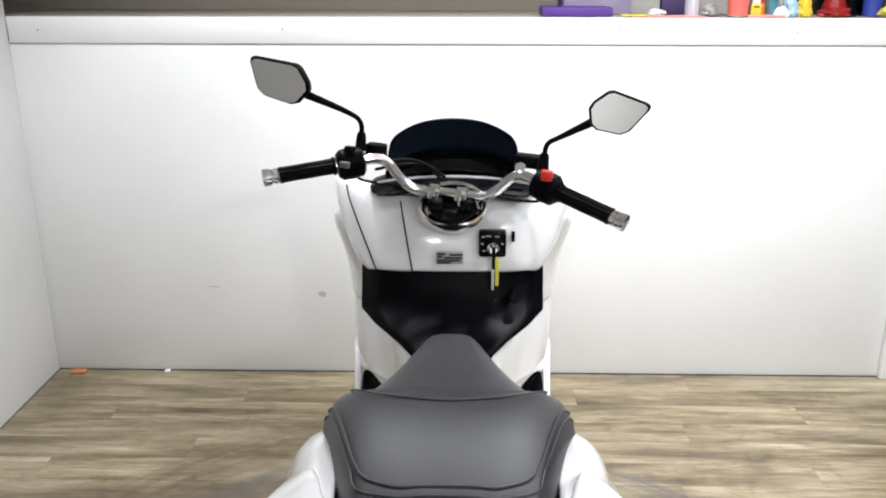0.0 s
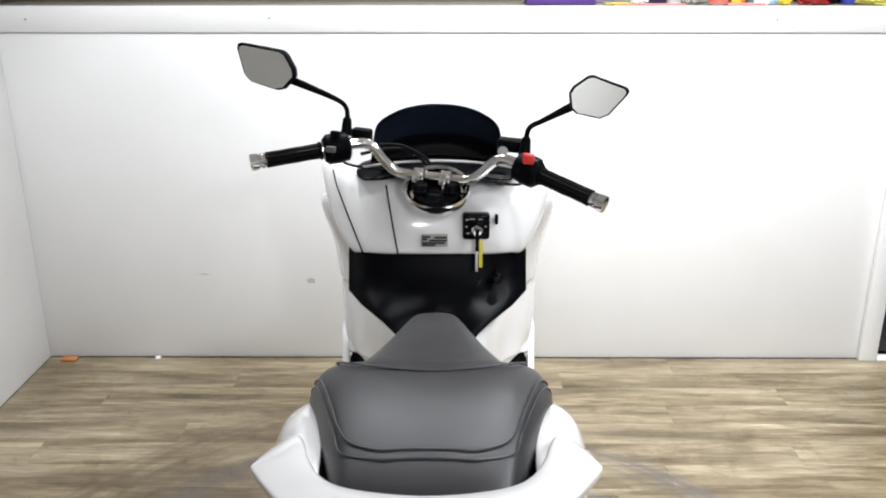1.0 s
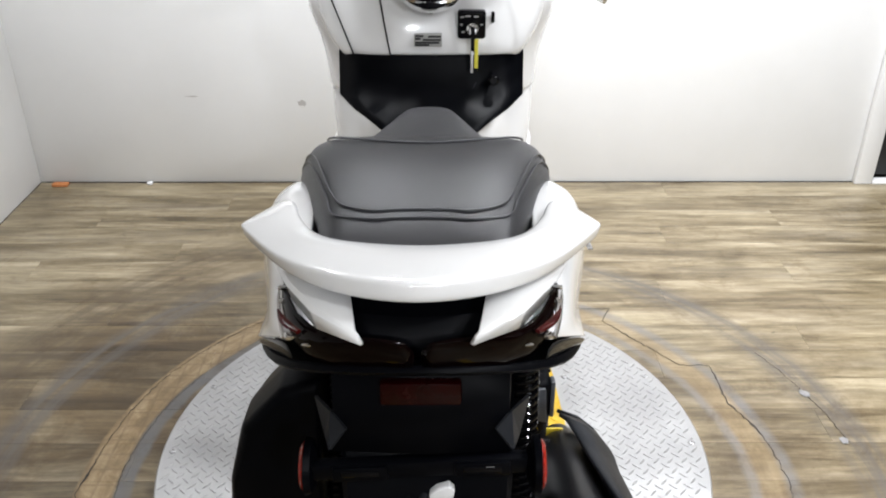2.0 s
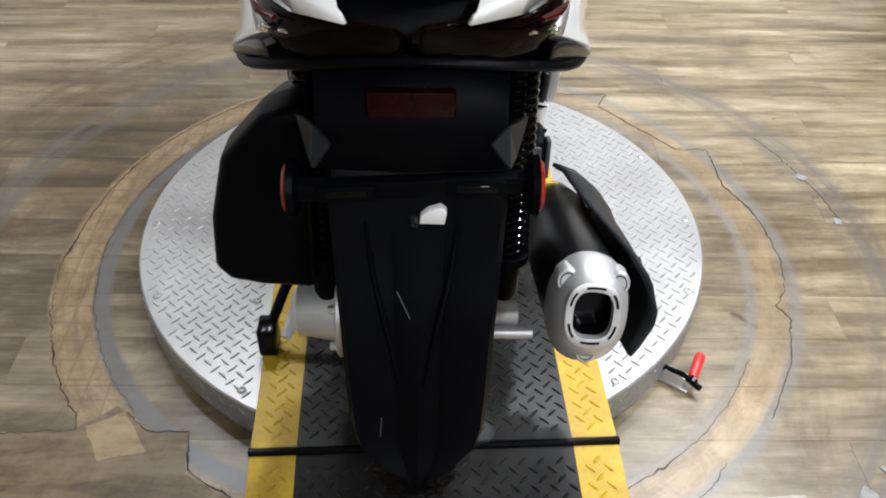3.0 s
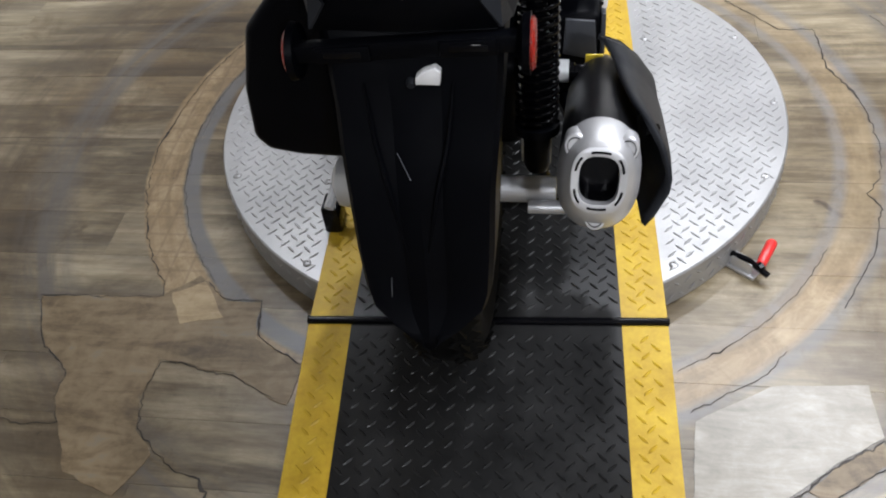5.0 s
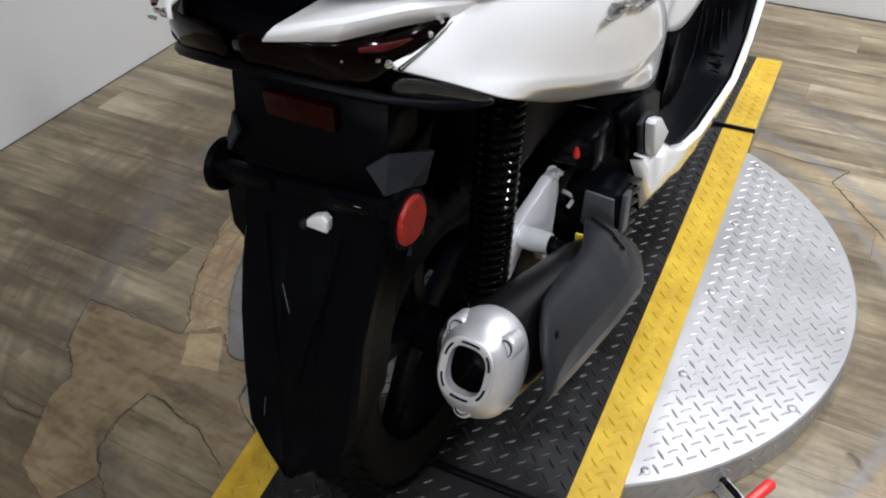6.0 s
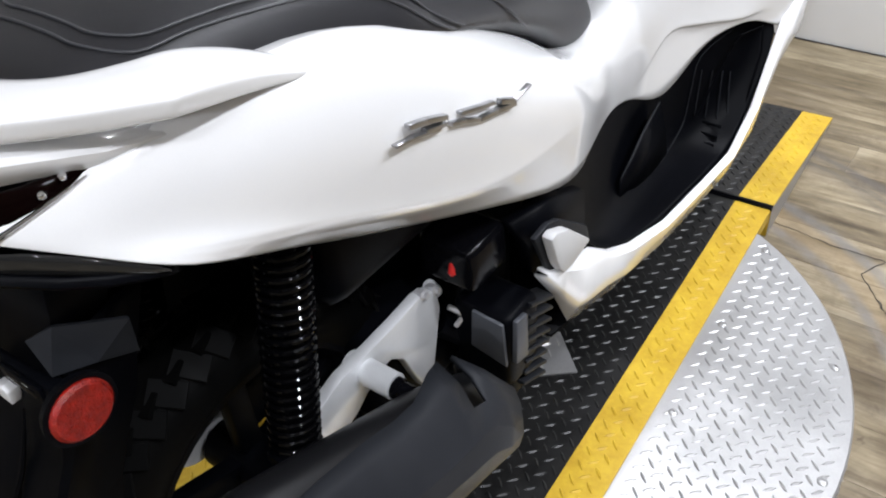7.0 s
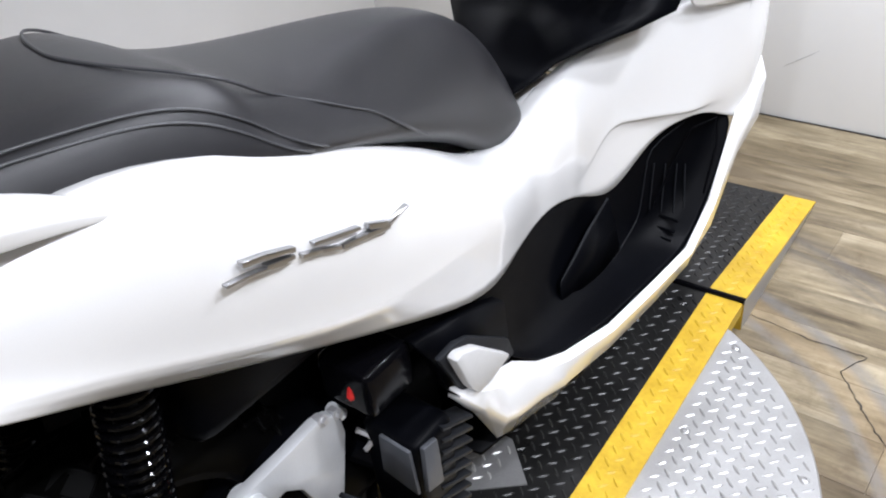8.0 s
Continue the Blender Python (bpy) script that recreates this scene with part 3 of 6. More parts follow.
# studs of the rim
bm = bmesh.new()
verts, faces = [], []
for i in range(150):
    for j in range(2):
        a = 2 * math.pi * (i + 0.5 * j) / 150
        t = Vector((-math.sin(a), math.cos(a), 0))
        o = Vector((math.cos(a), math.sin(a), 0))
        w = Vector((0, 0, 1))
        sgn = 1 if (i + j) % 2 else -1
        u, v = (t + w * sgn).normalized(), (t * -sgn + w).normalized()
        c = o * (R + 0.0003) + w * (0.022 + 0.032 * j)
        k = len(verts)
        verts += [c - u * 0.013, c - v * 0.0035, c + u * 0.013, c + v * 0.0035, c + o * 0.0022]
        faces += [(k, k + 1, k + 4), (k + 1, k + 2, k + 4), (k + 2, k + 3, k + 4), (k + 3, k, k + 4)]
me = bpy.data.meshes.new("rim_studs")
me.from_pydata(verts, [], faces)
me.materials.append(STEEL)
bm.free()
ob = new("rim_studs", me)
ob.parent = table
ob["kind"] = "stuff"
# painted strip on the deck: black between yellow edges, ends following the rim
for nm, x0, x1, mt, lb in (("black_lane", -YX, YX, BLACKPAINT, "black painted checker plate"), ("yellow_edge", YX, SX, YELLOWPAINT, "yellow painted edge"), ("yellow_edge", -SX, -YX, YELLOWPAINT, "yellow painted edge")):
    bm = bmesh.new()
    rows = []
    for k in range(13):
        x = x0 + (x1 - x0) * k / 12
        e = JY - 0.008
        rows.append([(x, -e, TOP + 0.0035), (x, e, TOP + 0.0035)])
    lattice(bm, rows)
    b2 = bmesh.ops.extrude_face_region(bm, geom=bm.faces[:])
    bmesh.ops.translate(bm, vec=(0, 0, -0.03), verts=[v for v in b2["geom"] if isinstance(v, bmesh.types.BMVert)])
    bm.transform(TURNED)
    part(nm, bm, mt, table, lb, smooth=False)
    stud_part(lambda x, y, x0=x0, x1=x1: x0 + 0.010 < x < x1 - 0.010 and abs(y) < JY - 0.02, mt, table, lambda x, y: TOP + 0.0035)


def plate(outline, label):
    """A bare plate let into the lane, with its own studs."""
    bm = bmesh.new()
    f = bm.faces.new([bm.verts.new((x, y, TOP + 0.002)) for x, y in outline])
    r = bmesh.ops.extrude_face_region(bm, geom=[f])
    bmesh.ops.translate(bm, vec=(0, 0, 0.0045), verts=[v for v in r["geom"] if isinstance(v, bmesh.types.BMVert)])
    part("hatch", bm, STEEL, table, label, smooth=False)


plate([(0.159, -0.008), (0.085, 0.060), (-0.10, 0.060), (-0.10, -0.082), (0.072, -0.082)], "bare aluminium corner plate in the black lane")
stud_part(lambda x, y: -0.09 < x < 0.10 and -0.070 < y < 0.045 and x - 0.8 * y < 0.12, STEEL, table, lambda x, y: TOP + 0.0065)


def screw(at, parent):
    bm = bmesh.new()
    x, y, z = at
    lathe(bm, (x, y, z - 0.001), (x, y, z + 0.003), [(0, 0.0085), (0.5, 0.0085), (0.9, 0.0065), (1.0, 0.0038), (0.55, 0.0030)], 10)
    part("screw", bm, STEEL, parent)


for a in (22.4, -2.4, -25.5, -55.5, 54.5, 157, 180, 203, 234.5, 123):
    v = TURNED @ Vector((0.583 * math.cos(radians(a)), 0.583 * math.sin(radians(a)), TOP))
    screw(v, table)
for s in (-1, 1):
    for y in (0.228, -0.012, -0.249):
        screw(TURNED @ Vector((s * 0.336, y, TOP)), table)

# ramps at both ends
for s, lb in ((1, "black and yellow checker-plate ramp ahead of the scooter"), (-1, "black and yellow checker-plate ramp behind the scooter")):
    ramp = thing("loading_ramp", TURNED @ Vector((0, s * 0.9, 0)), lb, "ramp", "turntable ramps")
    Y0, Y1 = JY + 0.004, 1.17

    def slope(x, y):
        return 0.004 + (TOP - 0.001) * (Y1 - abs(y)) / (Y1 - Y0)

    for nm, x0, x1, mt, lb2 in (("black_lane", -YX, YX, BLACKPAINT, "black painted checker plate"), ("yellow_edge", YX, SX, YELLOWPAINT, "yellow painted edge"), ("yellow_edge", -SX, -YX, YELLOWPAINT, "yellow painted edge")):
        bm = bmesh.new()
        prof = [(s * Y0, 0.0005), (s * Y0, slope(0, Y0)), (s * Y1, slope(0, Y1)), (s * Y1, 0.0005)]
        lattice(bm, [[(x, y, z) for y, z in prof] for x in (x0, x1)], True, True)
        bm.transform(TURNED)
        part(nm, bm, mt, ramp, lb2, smooth=False)
        stud_part(lambda x, y, x0=x0, x1=x1: x0 + 0.010 < x < x1 - 0.010 and Y0 + 0.015 < s * y < Y1 - 0.012, mt, ramp, slope)
    for q in (-1, 1):
        bm = bmesh.new()
        prof = [(s * (Y0 + 0.002), 0.001), (s * (Y0 + 0.002), slope(0, Y0) - 0.007), (s * (Y1 - 0.05), 0.004), (s * (Y1 - 0.03), 0.001)]
        lattice(bm, [[(q * x, y, z) for y, z in prof] for x in (SX - 0.004, SX + 0.0008)], True, True)
        bm.transform(TURNED)
        part("side_skirt", bm, STEEL, ramp, "bare metal ramp side", smooth=False)
    bm = bmesh.new()
    tube(bm, [TURNED @ Vector((x, s * JY, TOP + 0.004)) for x in (-SX - 0.002, SX + 0.002)], 0.0075, 10)
    part("hinge_rod", bm, GLOSSBLACK, ramp)

# toggle clamp on the rim
clamp = thing("toggle_clamp", (0.48, -0.40, 0.0), "steel toggle clamp with a red grip beside the turntable", "clamp")
bm = bmesh.new()
box(bm, (-0.03, -0.012, 0.0), (0.03, 0.012, 0.006), 0.001, Matrix.Translation((0.485, -0.405, 0.001)) @ Matrix.Rotation(radians(-38), 4, "Z"))
box(bm, (-0.022, -0.008, 0.006), (0.02, 0.008, 0.032), 0.002, Matrix.Translation((0.485, -0.405, 0.001)) @ Matrix.Rotation(radians(-38), 4, "Z"))
part("base", bm, ALU, clamp)
bm = bmesh.new()
tube(bm, [(0.46, -0.388, 0.03), (0.492, -0.412, 0.034), (0.525, -0.436, 0.02)], 0.006, 8)
tube(bm, [(0.508, -0.425, 0.028), (0.515, -0.42, 0.030)], 0.009, 8)
part("arm", bm, GLOSSBLACK, clamp, "dark steel clamp arm")
bm = bmesh.new()
lathe(bm, (0.512, -0.418, 0.028), (0.54, -0.362, 0.034), [(0, 0.006), (0.06, 0.009), (0.5, 0.010), (0.9, 0.0105), (0.98, 0.008), (1, 0.004)], 14)
part("grip", bm, REDPLASTIC, clamp, "red dipped grip")

# ---- the scooter ----
X0 = -0.005
bike = thing("motor_scooter", (X0, 0, TOP + 0.0035), "white step-through motor scooter with a dark grey seat on the turntable", "scooter")


def put(name, bm, material, parent=None, label="", **k):
    """A part of the scooter, drawn about its own middle plane."""
    bm.transform(Matrix.Translation((X0, 0, 0)))
    return part(name, bm, material, parent or bike, label, **k)


def slab(bm, outline, x0, x1, bevel=0.004):
    """A plate cut to an outline of (y, z) between two x."""
    b2 = bmesh.new()
    f = b2.faces.new([b2.verts.new((x0, y, z)) for y, z in outline])
    r = bmesh.ops.extrude_face_region(b2, geom=[f])
    bmesh.ops.translate(b2, vec=(x1 - x0, 0, 0), verts=[v for v in r["geom"] if isinstance(v, bmesh.types.BMVert)])
    if bevel:
        bmesh.ops.bevel(b2, geom=b2.edges[:], offset=bevel, segments=2, profile=0.5, affect="EDGES")
    return join(bm, b2)


# wheels
def wheel(name, y, z, r, w, label):
    bm = bmesh.new()
    prof = []
    for k in range(13):
        a = math.pi * k / 12
        prof.append((-math.cos(a) * w / 2, r - 0.058 + 0.058 * math.sin(a) ** 0.75))
    prof += [(w * 0.36, r - 0.085), (-w * 0.36, r - 0.085)]
    rows = []
    for i in range(56):
        a = 2 * math.pi * i / 56
        rows.append([(x, y + math.cos(a) * q, z + math.sin(a) * q) for x, q in prof])
    rows.append(rows[0])
    lattice(bm, rows, True)
    bmesh.ops.remove_doubles(bm, verts=bm.verts, dist=1e-5)
    tyre = put("tyre", bm, RUBBER, None, label)
    bm = bmesh.new()
    for k in range(44):
        for sx in (-1, 1):
            a = 2 * math.pi * (k + (0.5 if sx > 0 else 0.0)) / 44
            q = r - 0.0095
            m = Matrix.Translation((sx * w * 0.32, y + math.cos(a) * q, z + math.sin(a) * q)) @ Matrix.Rotation(a - math.pi / 2, 4, "X") @ Matrix.Rotation(sx * radians(34), 4, "Y") @ Matrix.Rotation(sx * radians(28), 4, "Z")
            box(bm, (-0.021, -0.0145, -0.003), (0.021, 0.0145, 0.0022), 0.001, m, 1)
    tread = put("tread", bm, TREADRUBBER, tyre, "slanted tread blocks")
    tread["kind"] = "stuff"
    # tread blocks over the crown
    bm = bmesh.new()
    for i in range(40):
        a = 2 * math.pi * i / 40
        m = Matrix.Translation((0, y, z)) @ Matrix.Rotation(a, 4, "X")
        for s in (-1, 1):
            box(bm, (0.004, -0.013, r - 0.012), (w * 0.34, 0.013, r - 0.0015), 0.0, m @ Matrix.Scale(s, 4, (1, 0, 0)) @ Matrix.Rotation(radians(20), 4, "Z"))
    put("tread", bm, RUBBER, tyre, smooth=False)
    bm = bmesh.new()
    ri = r - 0.08
    rows = []
    for i in range(49):
        a = 2 * math.pi * i / 48
        rows.append([(x, y + math.cos(a) * q, z + math.sin(a) * q) for x, q in ((-w * 0.38, ri + 0.012), (-w * 0.36, ri - 0.012), (0, ri - 0.02), (w * 0.36, ri - 0.012), (w * 0.38, ri + 0.012))])
    lattice(bm, rows)
    for k in range(5):
        m = Matrix.Translation((0, y, z)) @ Matrix.Rotation(2 * math.pi * k / 5, 4, "X")
        box(bm, (-0.012, -0.016, 0.02), (0.012, 0.016, ri - 0.005), 0.004, m)
    tube(bm, [(-w * 0.5, y, z), (w * 0.5, y, z)], 0.035, 20)
    put("rim", bm, BLACK, tyre, "dark cast wheel rim")
    return tyre


AXY, AXZ = -0.570, TOP + 0.276
wheel("rear_wheel", AXY, AXZ, 0.260, 0.108, "rear tyre")
FXY, FXZ = 0.73, TOP + 0.262
wheel("front_wheel", FXY, FXZ, 0.262, 0.095, "front tyre")

# seat: sections across, from tail to nose: y, crown height, half width, edge height, width of the crown
bm = bmesh.new()
SECT = [(-0.712, 0.922, 0.094, 0.910, 0.076), (-0.698, 0.940, 0.099, 0.914, 0.081), (-0.655, 0.959, 0.107, 0.920, 0.088), (-0.622, 0.967, 0.115, 0.920, 0.094), (-0.56, 0.977, 0.132, 0.918, 0.108), (-0.48, 0.981, 0.155, 0.905, 0.127),
        (-0.40, 0.974, 0.174, 0.888, 0.144), (-0.370, 0.963, 0.177, 0.880, 0.146), (-0.350, 0.942, 0.177, 0.873, 0.134), (-0.29, 0.915, 0.172, 0.855, 0.112), (-0.20, 0.902, 0.146, 0.815, 0.086)]
SECT += [(-0.08, 0.890, 0.113, 0.755, 0.060), (0.02, 0.868, 0.089, 0.697, 0.047), (0.07, 0.844, 0.083, 0.652, 0.042), (0.115, 0.810, 0.079, 0.632, 0.040), (0.16, 0.757, 0.074, 0.640, 0.037), (0.192, 0.695, 0.062, 0.650, 0.030)]
rows = []
for y, zc, hw, ze, cw in SECT:
    half = [(0.0, zc), (cw * 0.55, zc - 0.001), (cw, zc - 0.007), (hw * 0.5 + cw * 0.5, zc * 0.62 + ze * 0.38), (hw, ze + (zc - ze) * 0.22), (hw - 0.004, ze), (hw - 0.03, ze - 0.01)]
    rows.append([(-x, y, z) for x, z in reversed(half[1:])] + [(x, y, z) for x, z in half])
lattice(bm, rows, cap=True)
seat = put("seat", bm, SEAT, None, "dark grey vinyl two-level seat", sub=2, sharp=0)


def seat_point(y, u):
    """A place on the seat's skin; u runs from the crown (0) over the shoulder to the edge (1)."""
    for a, b in zip(SECT, SECT[1:]):
        if a[0] <= y <= b[0]:
            t = (y - a[0]) / (b[0] - a[0])
            zc, hw, ze, cw = (a[i] + (b[i] - a[i]) * t for i in range(1, 5))
            half = [(0.0, zc), (cw * 0.55, zc - 0.001), (cw, zc - 0.007), (hw * 0.5 + cw * 0.5, zc * 0.62 + ze * 0.38), (hw, ze + (zc - ze) * 0.22), (hw - 0.004, ze)]
            f = u * 5
            i = min(int(f), 4)
            p, q = half[i], half[i + 1]
            return Vector((p[0] + (q[0] - p[0]) * (f - i), y, p[1] + (q[1] - p[1]) * (f - i)))


def seat_at(x, y):
    """Height of the seat's skin at a place across it."""
    lo, hi = 0.0, 1.0
    for k in range(24):
        m = (lo + hi) / 2
        lo, hi = (m, hi) if seat_point(y, m).x < abs(x) else (lo, m)
    return seat_point(y, lo).z


SEAMS = [(-0.612, [(-0.594, 0.36), (-0.562, 0.41), (-0.52, 0.44), (-0.454, 0.48), (-0.412, 0.54), (-0.376, 0.64), (-0.346, 0.71), (-0.322, 0.78), (-0.300, 0.86)]),
         (-0.627, [(-0.608, 0.44), (-0.568, 0.49), (-0.526, 0.52), (-0.46, 0.555), (-0.418, 0.61), (-0.385, 0.69), (-0.358, 0.76), (-0.336, 0.82), (-0.318, 0.88)])]
for back, side in SEAMS:
    half = [seat_point(y, u) + Vector((0.0003, 0, 0.0003)) for y, u in side]
    mid = [Vector((x, back, seat_at(x, back) + 0.0004)) for x in (-0.058, -0.03, 0.0, 0.03, 0.058)]
    bm = bmesh.new()
    tube(bm, [Vector((-p.x, p.y, p.z)) for p in reversed(half)] + mid + half, 0.0013, 6, per=4)
    put("stitched_seam", bm, SEAM, seat)
bm = bmesh.new()
STEP = [(-0.436, 0.0), (-0.430, 0.10), (-0.419, 0.20), (-0.398, 0.31), (-0.366, 0.37), (-0.325, 0.41), (-0.290, 0.48), (-0.258, 0.60), (-0.226, 0.67), (-0.196, 0.72), (-0.155, 0.82), (-0.118, 0.92), (-0.092, 0.97)]
pts = [seat_point(y, u) for y, u in STEP]
tube(bm, [(-p.x, p.y, p.z + 0.0006) for p in reversed(pts[1:])] + [(p.x, p.y, p.z + 0.0006) for p in pts], 0.0016, 6, per=3)
put("step_seam", bm, SEAM, seat)

# white flanks: from the tail to the front shield: y, then (x, z) from the seat's edge to the lower rim
FLANK = [(-0.775, (0.126, 0.913), (0.127, 0.912), (0.128, 0.911), (0.128, 0.910), (0.128, 0.908)),
         (-0.72, (0.140, 0.921), (0.148, 0.913), (0.157, 0.899), (0.163, 0.885), (0.164, 0.874)),
         (-0.675, (0.150, 0.929), (0.162, 0.915), (0.167, 0.892), (0.170, 0.866), (0.192, 0.840)),
         (-0.58, (0.156, 0.940), (0.178, 0.917), (0.192, 0.880), (0.189, 0.825), (0.174, 0.785))]
FLANK += [(-0.483, (0.165, 0.945), (0.199, 0.925), (0.218, 0.855), (0.204, 0.780), (0.166, 0.725)),
         (-0.367, (0.168, 0.895), (0.206, 0.884), (0.225, 0.820), (0.212, 0.740), (0.188, 0.682)),
         (-0.25, (0.155, 0.840), (0.198, 0.820), (0.220, 0.768), (0.214, 0.692), (0.196, 0.628)),
         (-0.107, (0.125, 0.760), (0.172, 0.748), (0.200, 0.712), (0.205, 0.685), (0.198, 0.562))]
FLANK += [(-0.02, (0.094, 0.696), (0.143, 0.690), (0.172, 0.660), (0.180, 0.615), (0.176, 0.570)),
         (0.11, (0.074, 0.634), (0.106, 0.632), (0.126, 0.612), (0.132, 0.580), (0.136, 0.545)),
         (0.20, (0.070, 0.668), (0.100, 0.656), (0.116, 0.615), (0.119, 0.562), (0.117, 0.512)),
         (0.28, (0.088, 0.702), (0.106, 0.674), (0.114, 0.612), (0.113, 0.540), (0.106, 0.474)),
         (0.330, (0.106, 0.711), (0.118, 0.680), (0.124, 0.615), (0.125, 0.530), (0.127, 0.446)),
         (0.38, (0.130, 0.725), (0.138, 0.685), (0.142, 0.625), (0.142, 0.555), (0.142, 0.480))]
FLANK += [(0.441, (0.160, 0.735), (0.168, 0.690), (0.166, 0.630), (0.160, 0.575), (0.155, 0.522)),
         (0.485, (0.184, 0.742), (0.190, 0.695), (0.198, 0.635), (0.208, 0.585), (0.192, 0.545)),
         (0.53, (0.212, 0.752), (0.216, 0.700), (0.222, 0.640), (0.226, 0.590), (0.214, 0.540)),
         (0.59, (0.240, 0.790), (0.250, 0.720), (0.250, 0.650), (0.246, 0.580), (0.240, 0.505)),
         (0.66, (0.250, 0.800), (0.262, 0.720), (0.262, 0.640), (0.256, 0.560), (0.246, 0.480)),
         (0.75, (0.190, 0.800), (0.200, 0.720), (0.200, 0.640), (0.195, 0.560), (0.185, 0.480))]
# overhanging ledge above the foot opening
FOLD = {-0.58: (0.815, 0.004), -0.483: (0.772, 0.005), -0.367: (0.721, 0.0045), -0.25: (0.684, 0.003), -0.107: (0.672, 0.0)}
LEDGE = {0.330: (0.126, 0.590), 0.38: (0.146, 0.574), 0.441: (0.169, 0.562), 0.485: (0.207, 0.556)}
for s in (-1, 1):
    bm = bmesh.new()
    rows = []
    for y, *ps in FLANK:
        q = [(x, y, z) for x, z in ps]
        if y in FOLD:
            z, deep = FOLD[y]
            q[3] = (q[3][0] + deep * 0.4, y, z + 0.014)
            fold = [(q[3][0], y, z), (q[3][0] - deep, y, z - 0.011)]
        elif y in LEDGE:
            x, z = LEDGE[y]
            q[3] = (x - 0.003, y, z + 0.018)
            fold = [(x, y, z), (x - max(0.002, min(0.011, (y - 0.32) * 0.14)), y, z - 0.006)]
        else:
            fold = [tuple(Vector(q[3]).lerp(Vector(q[4]), 0.5)), tuple(Vector(q[3]).lerp(Vector(q[4]), 0.7))]
        rows.append([(ps[0][0] - 0.03, y, ps[0][1] - 0.006)] + q[:4] + fold + [q[4]] + [(ps[-1][0] - 0.02, y, ps[-1][1] - 0.003)])
    lattice(bm, mirrored(rows, s), crisp=(1, 5, 6, 7))
    put("side_cowl", bm, WHITE, None, "glossy white flank panel", sub=2, thick=0.004, sharp=0)

# tunnel top between the flanks
bm = bmesh.new()
rows = [[(-x, y, z - 0.01), (-x * 0.5, y, z), (0, y, z + 0.004), (x * 0.5, y, z), (x, y, z - 0.01)] for y, x, z in ((-0.15, 0.12, 0.715), (0.0, 0.10, 0.665), (0.12, 0.085, 0.632), (0.2, 0.085, 0.665), (0.27, 0.09, 0.69))]
lattice(bm, rows)
put("tunnel_cover", bm, WHITE, None, "white tunnel cover", sub=1, thick=0.004)

# grab rail: a white blade round the tail: centre x, y, inner and outer reach
bm = bmesh.new()
RAIL = [((0.172, -0.500, 0.918), (0.182, -0.500, 0.919), (0.190, -0.500, 0.915), (0.190, -0.503, 0.908), (0.172, -0.50, 0.905)),
        ((0.160, -0.555, 0.955), (0.172, -0.555, 0.955), (0.190, -0.555, 0.940), (0.190, -0.558, 0.924), (0.165, -0.555, 0.915)),
        ((0.142, -0.600, 0.972), (0.165, -0.602, 0.974), (0.197, -0.606, 0.958), (0.195, -0.608, 0.936), (0.160, -0.60, 0.925)),
        ((0.132, -0.635, 0.974), (0.165, -0.645, 0.978), (0.204, -0.652, 0.969), (0.199, -0.656, 0.947), (0.155, -0.63, 0.930)),
        ((0.118, -0.672, 0.974), (0.140, -0.695, 0.982), (0.168, -0.718, 0.972), (0.160, -0.722, 0.949), (0.135, -0.69, 0.936)),
        ((0.095, -0.697, 0.974), (0.108, -0.737, 0.987), (0.128, -0.778, 0.981), (0.122, -0.783, 0.959), (0.100, -0.74, 0.945))]
RAIL += [((0.050, -0.712, 0.974), (0.058, -0.762, 0.990), (0.070, -0.824, 0.992), (0.068, -0.830, 0.970), (0.055, -0.77, 0.952)),
         ((0.0, -0.718, 0.974), (0.0, -0.775, 0.992), (0.0, -0.852, 0.999), (0.0, -0.860, 0.978), (0.0, -0.78, 0.955))]


def firm(st):
    """Extra points that keep the blade's edges crisp."""
    a, b, c, d, e = (Vector(p) for p in st)
    return [a, a.lerp(b, 0.5), b, c.lerp(b, 0.22), c, c.lerp(d, 0.3), d, d.lerp(e, 0.15), e]


RAIL = [[(x * 0.957, y if y > -0.6 else -0.6 + (y + 0.6) * 0.91, z + (0.004 if y < -0.7 else 0.0)) for x, y, z in st] for st in RAIL]
RAIL = [st[:3] + [(x, y, z + (0.006 if x > 0.1 else 0.002)) for x, y, z in st[3:]] for st in RAIL]
RAIL = [firm(st) for st in RAIL]
RAIL.insert(4, [p.lerp(q, 0.16) for p, q in zip(RAIL[3], RAIL[4])])
RAIL.insert(3, [p.lerp(q, 0.16) for p, q in zip(RAIL[3], RAIL[2])])
rows = mirrored(RAIL, 1) + list(reversed(mirrored(RAIL[:-1], -1)))
lattice(bm, rows, True, True)
put("grab_rail", bm, WHITE, None, "glossy white rear grab rail", sub=2, sharp=0)

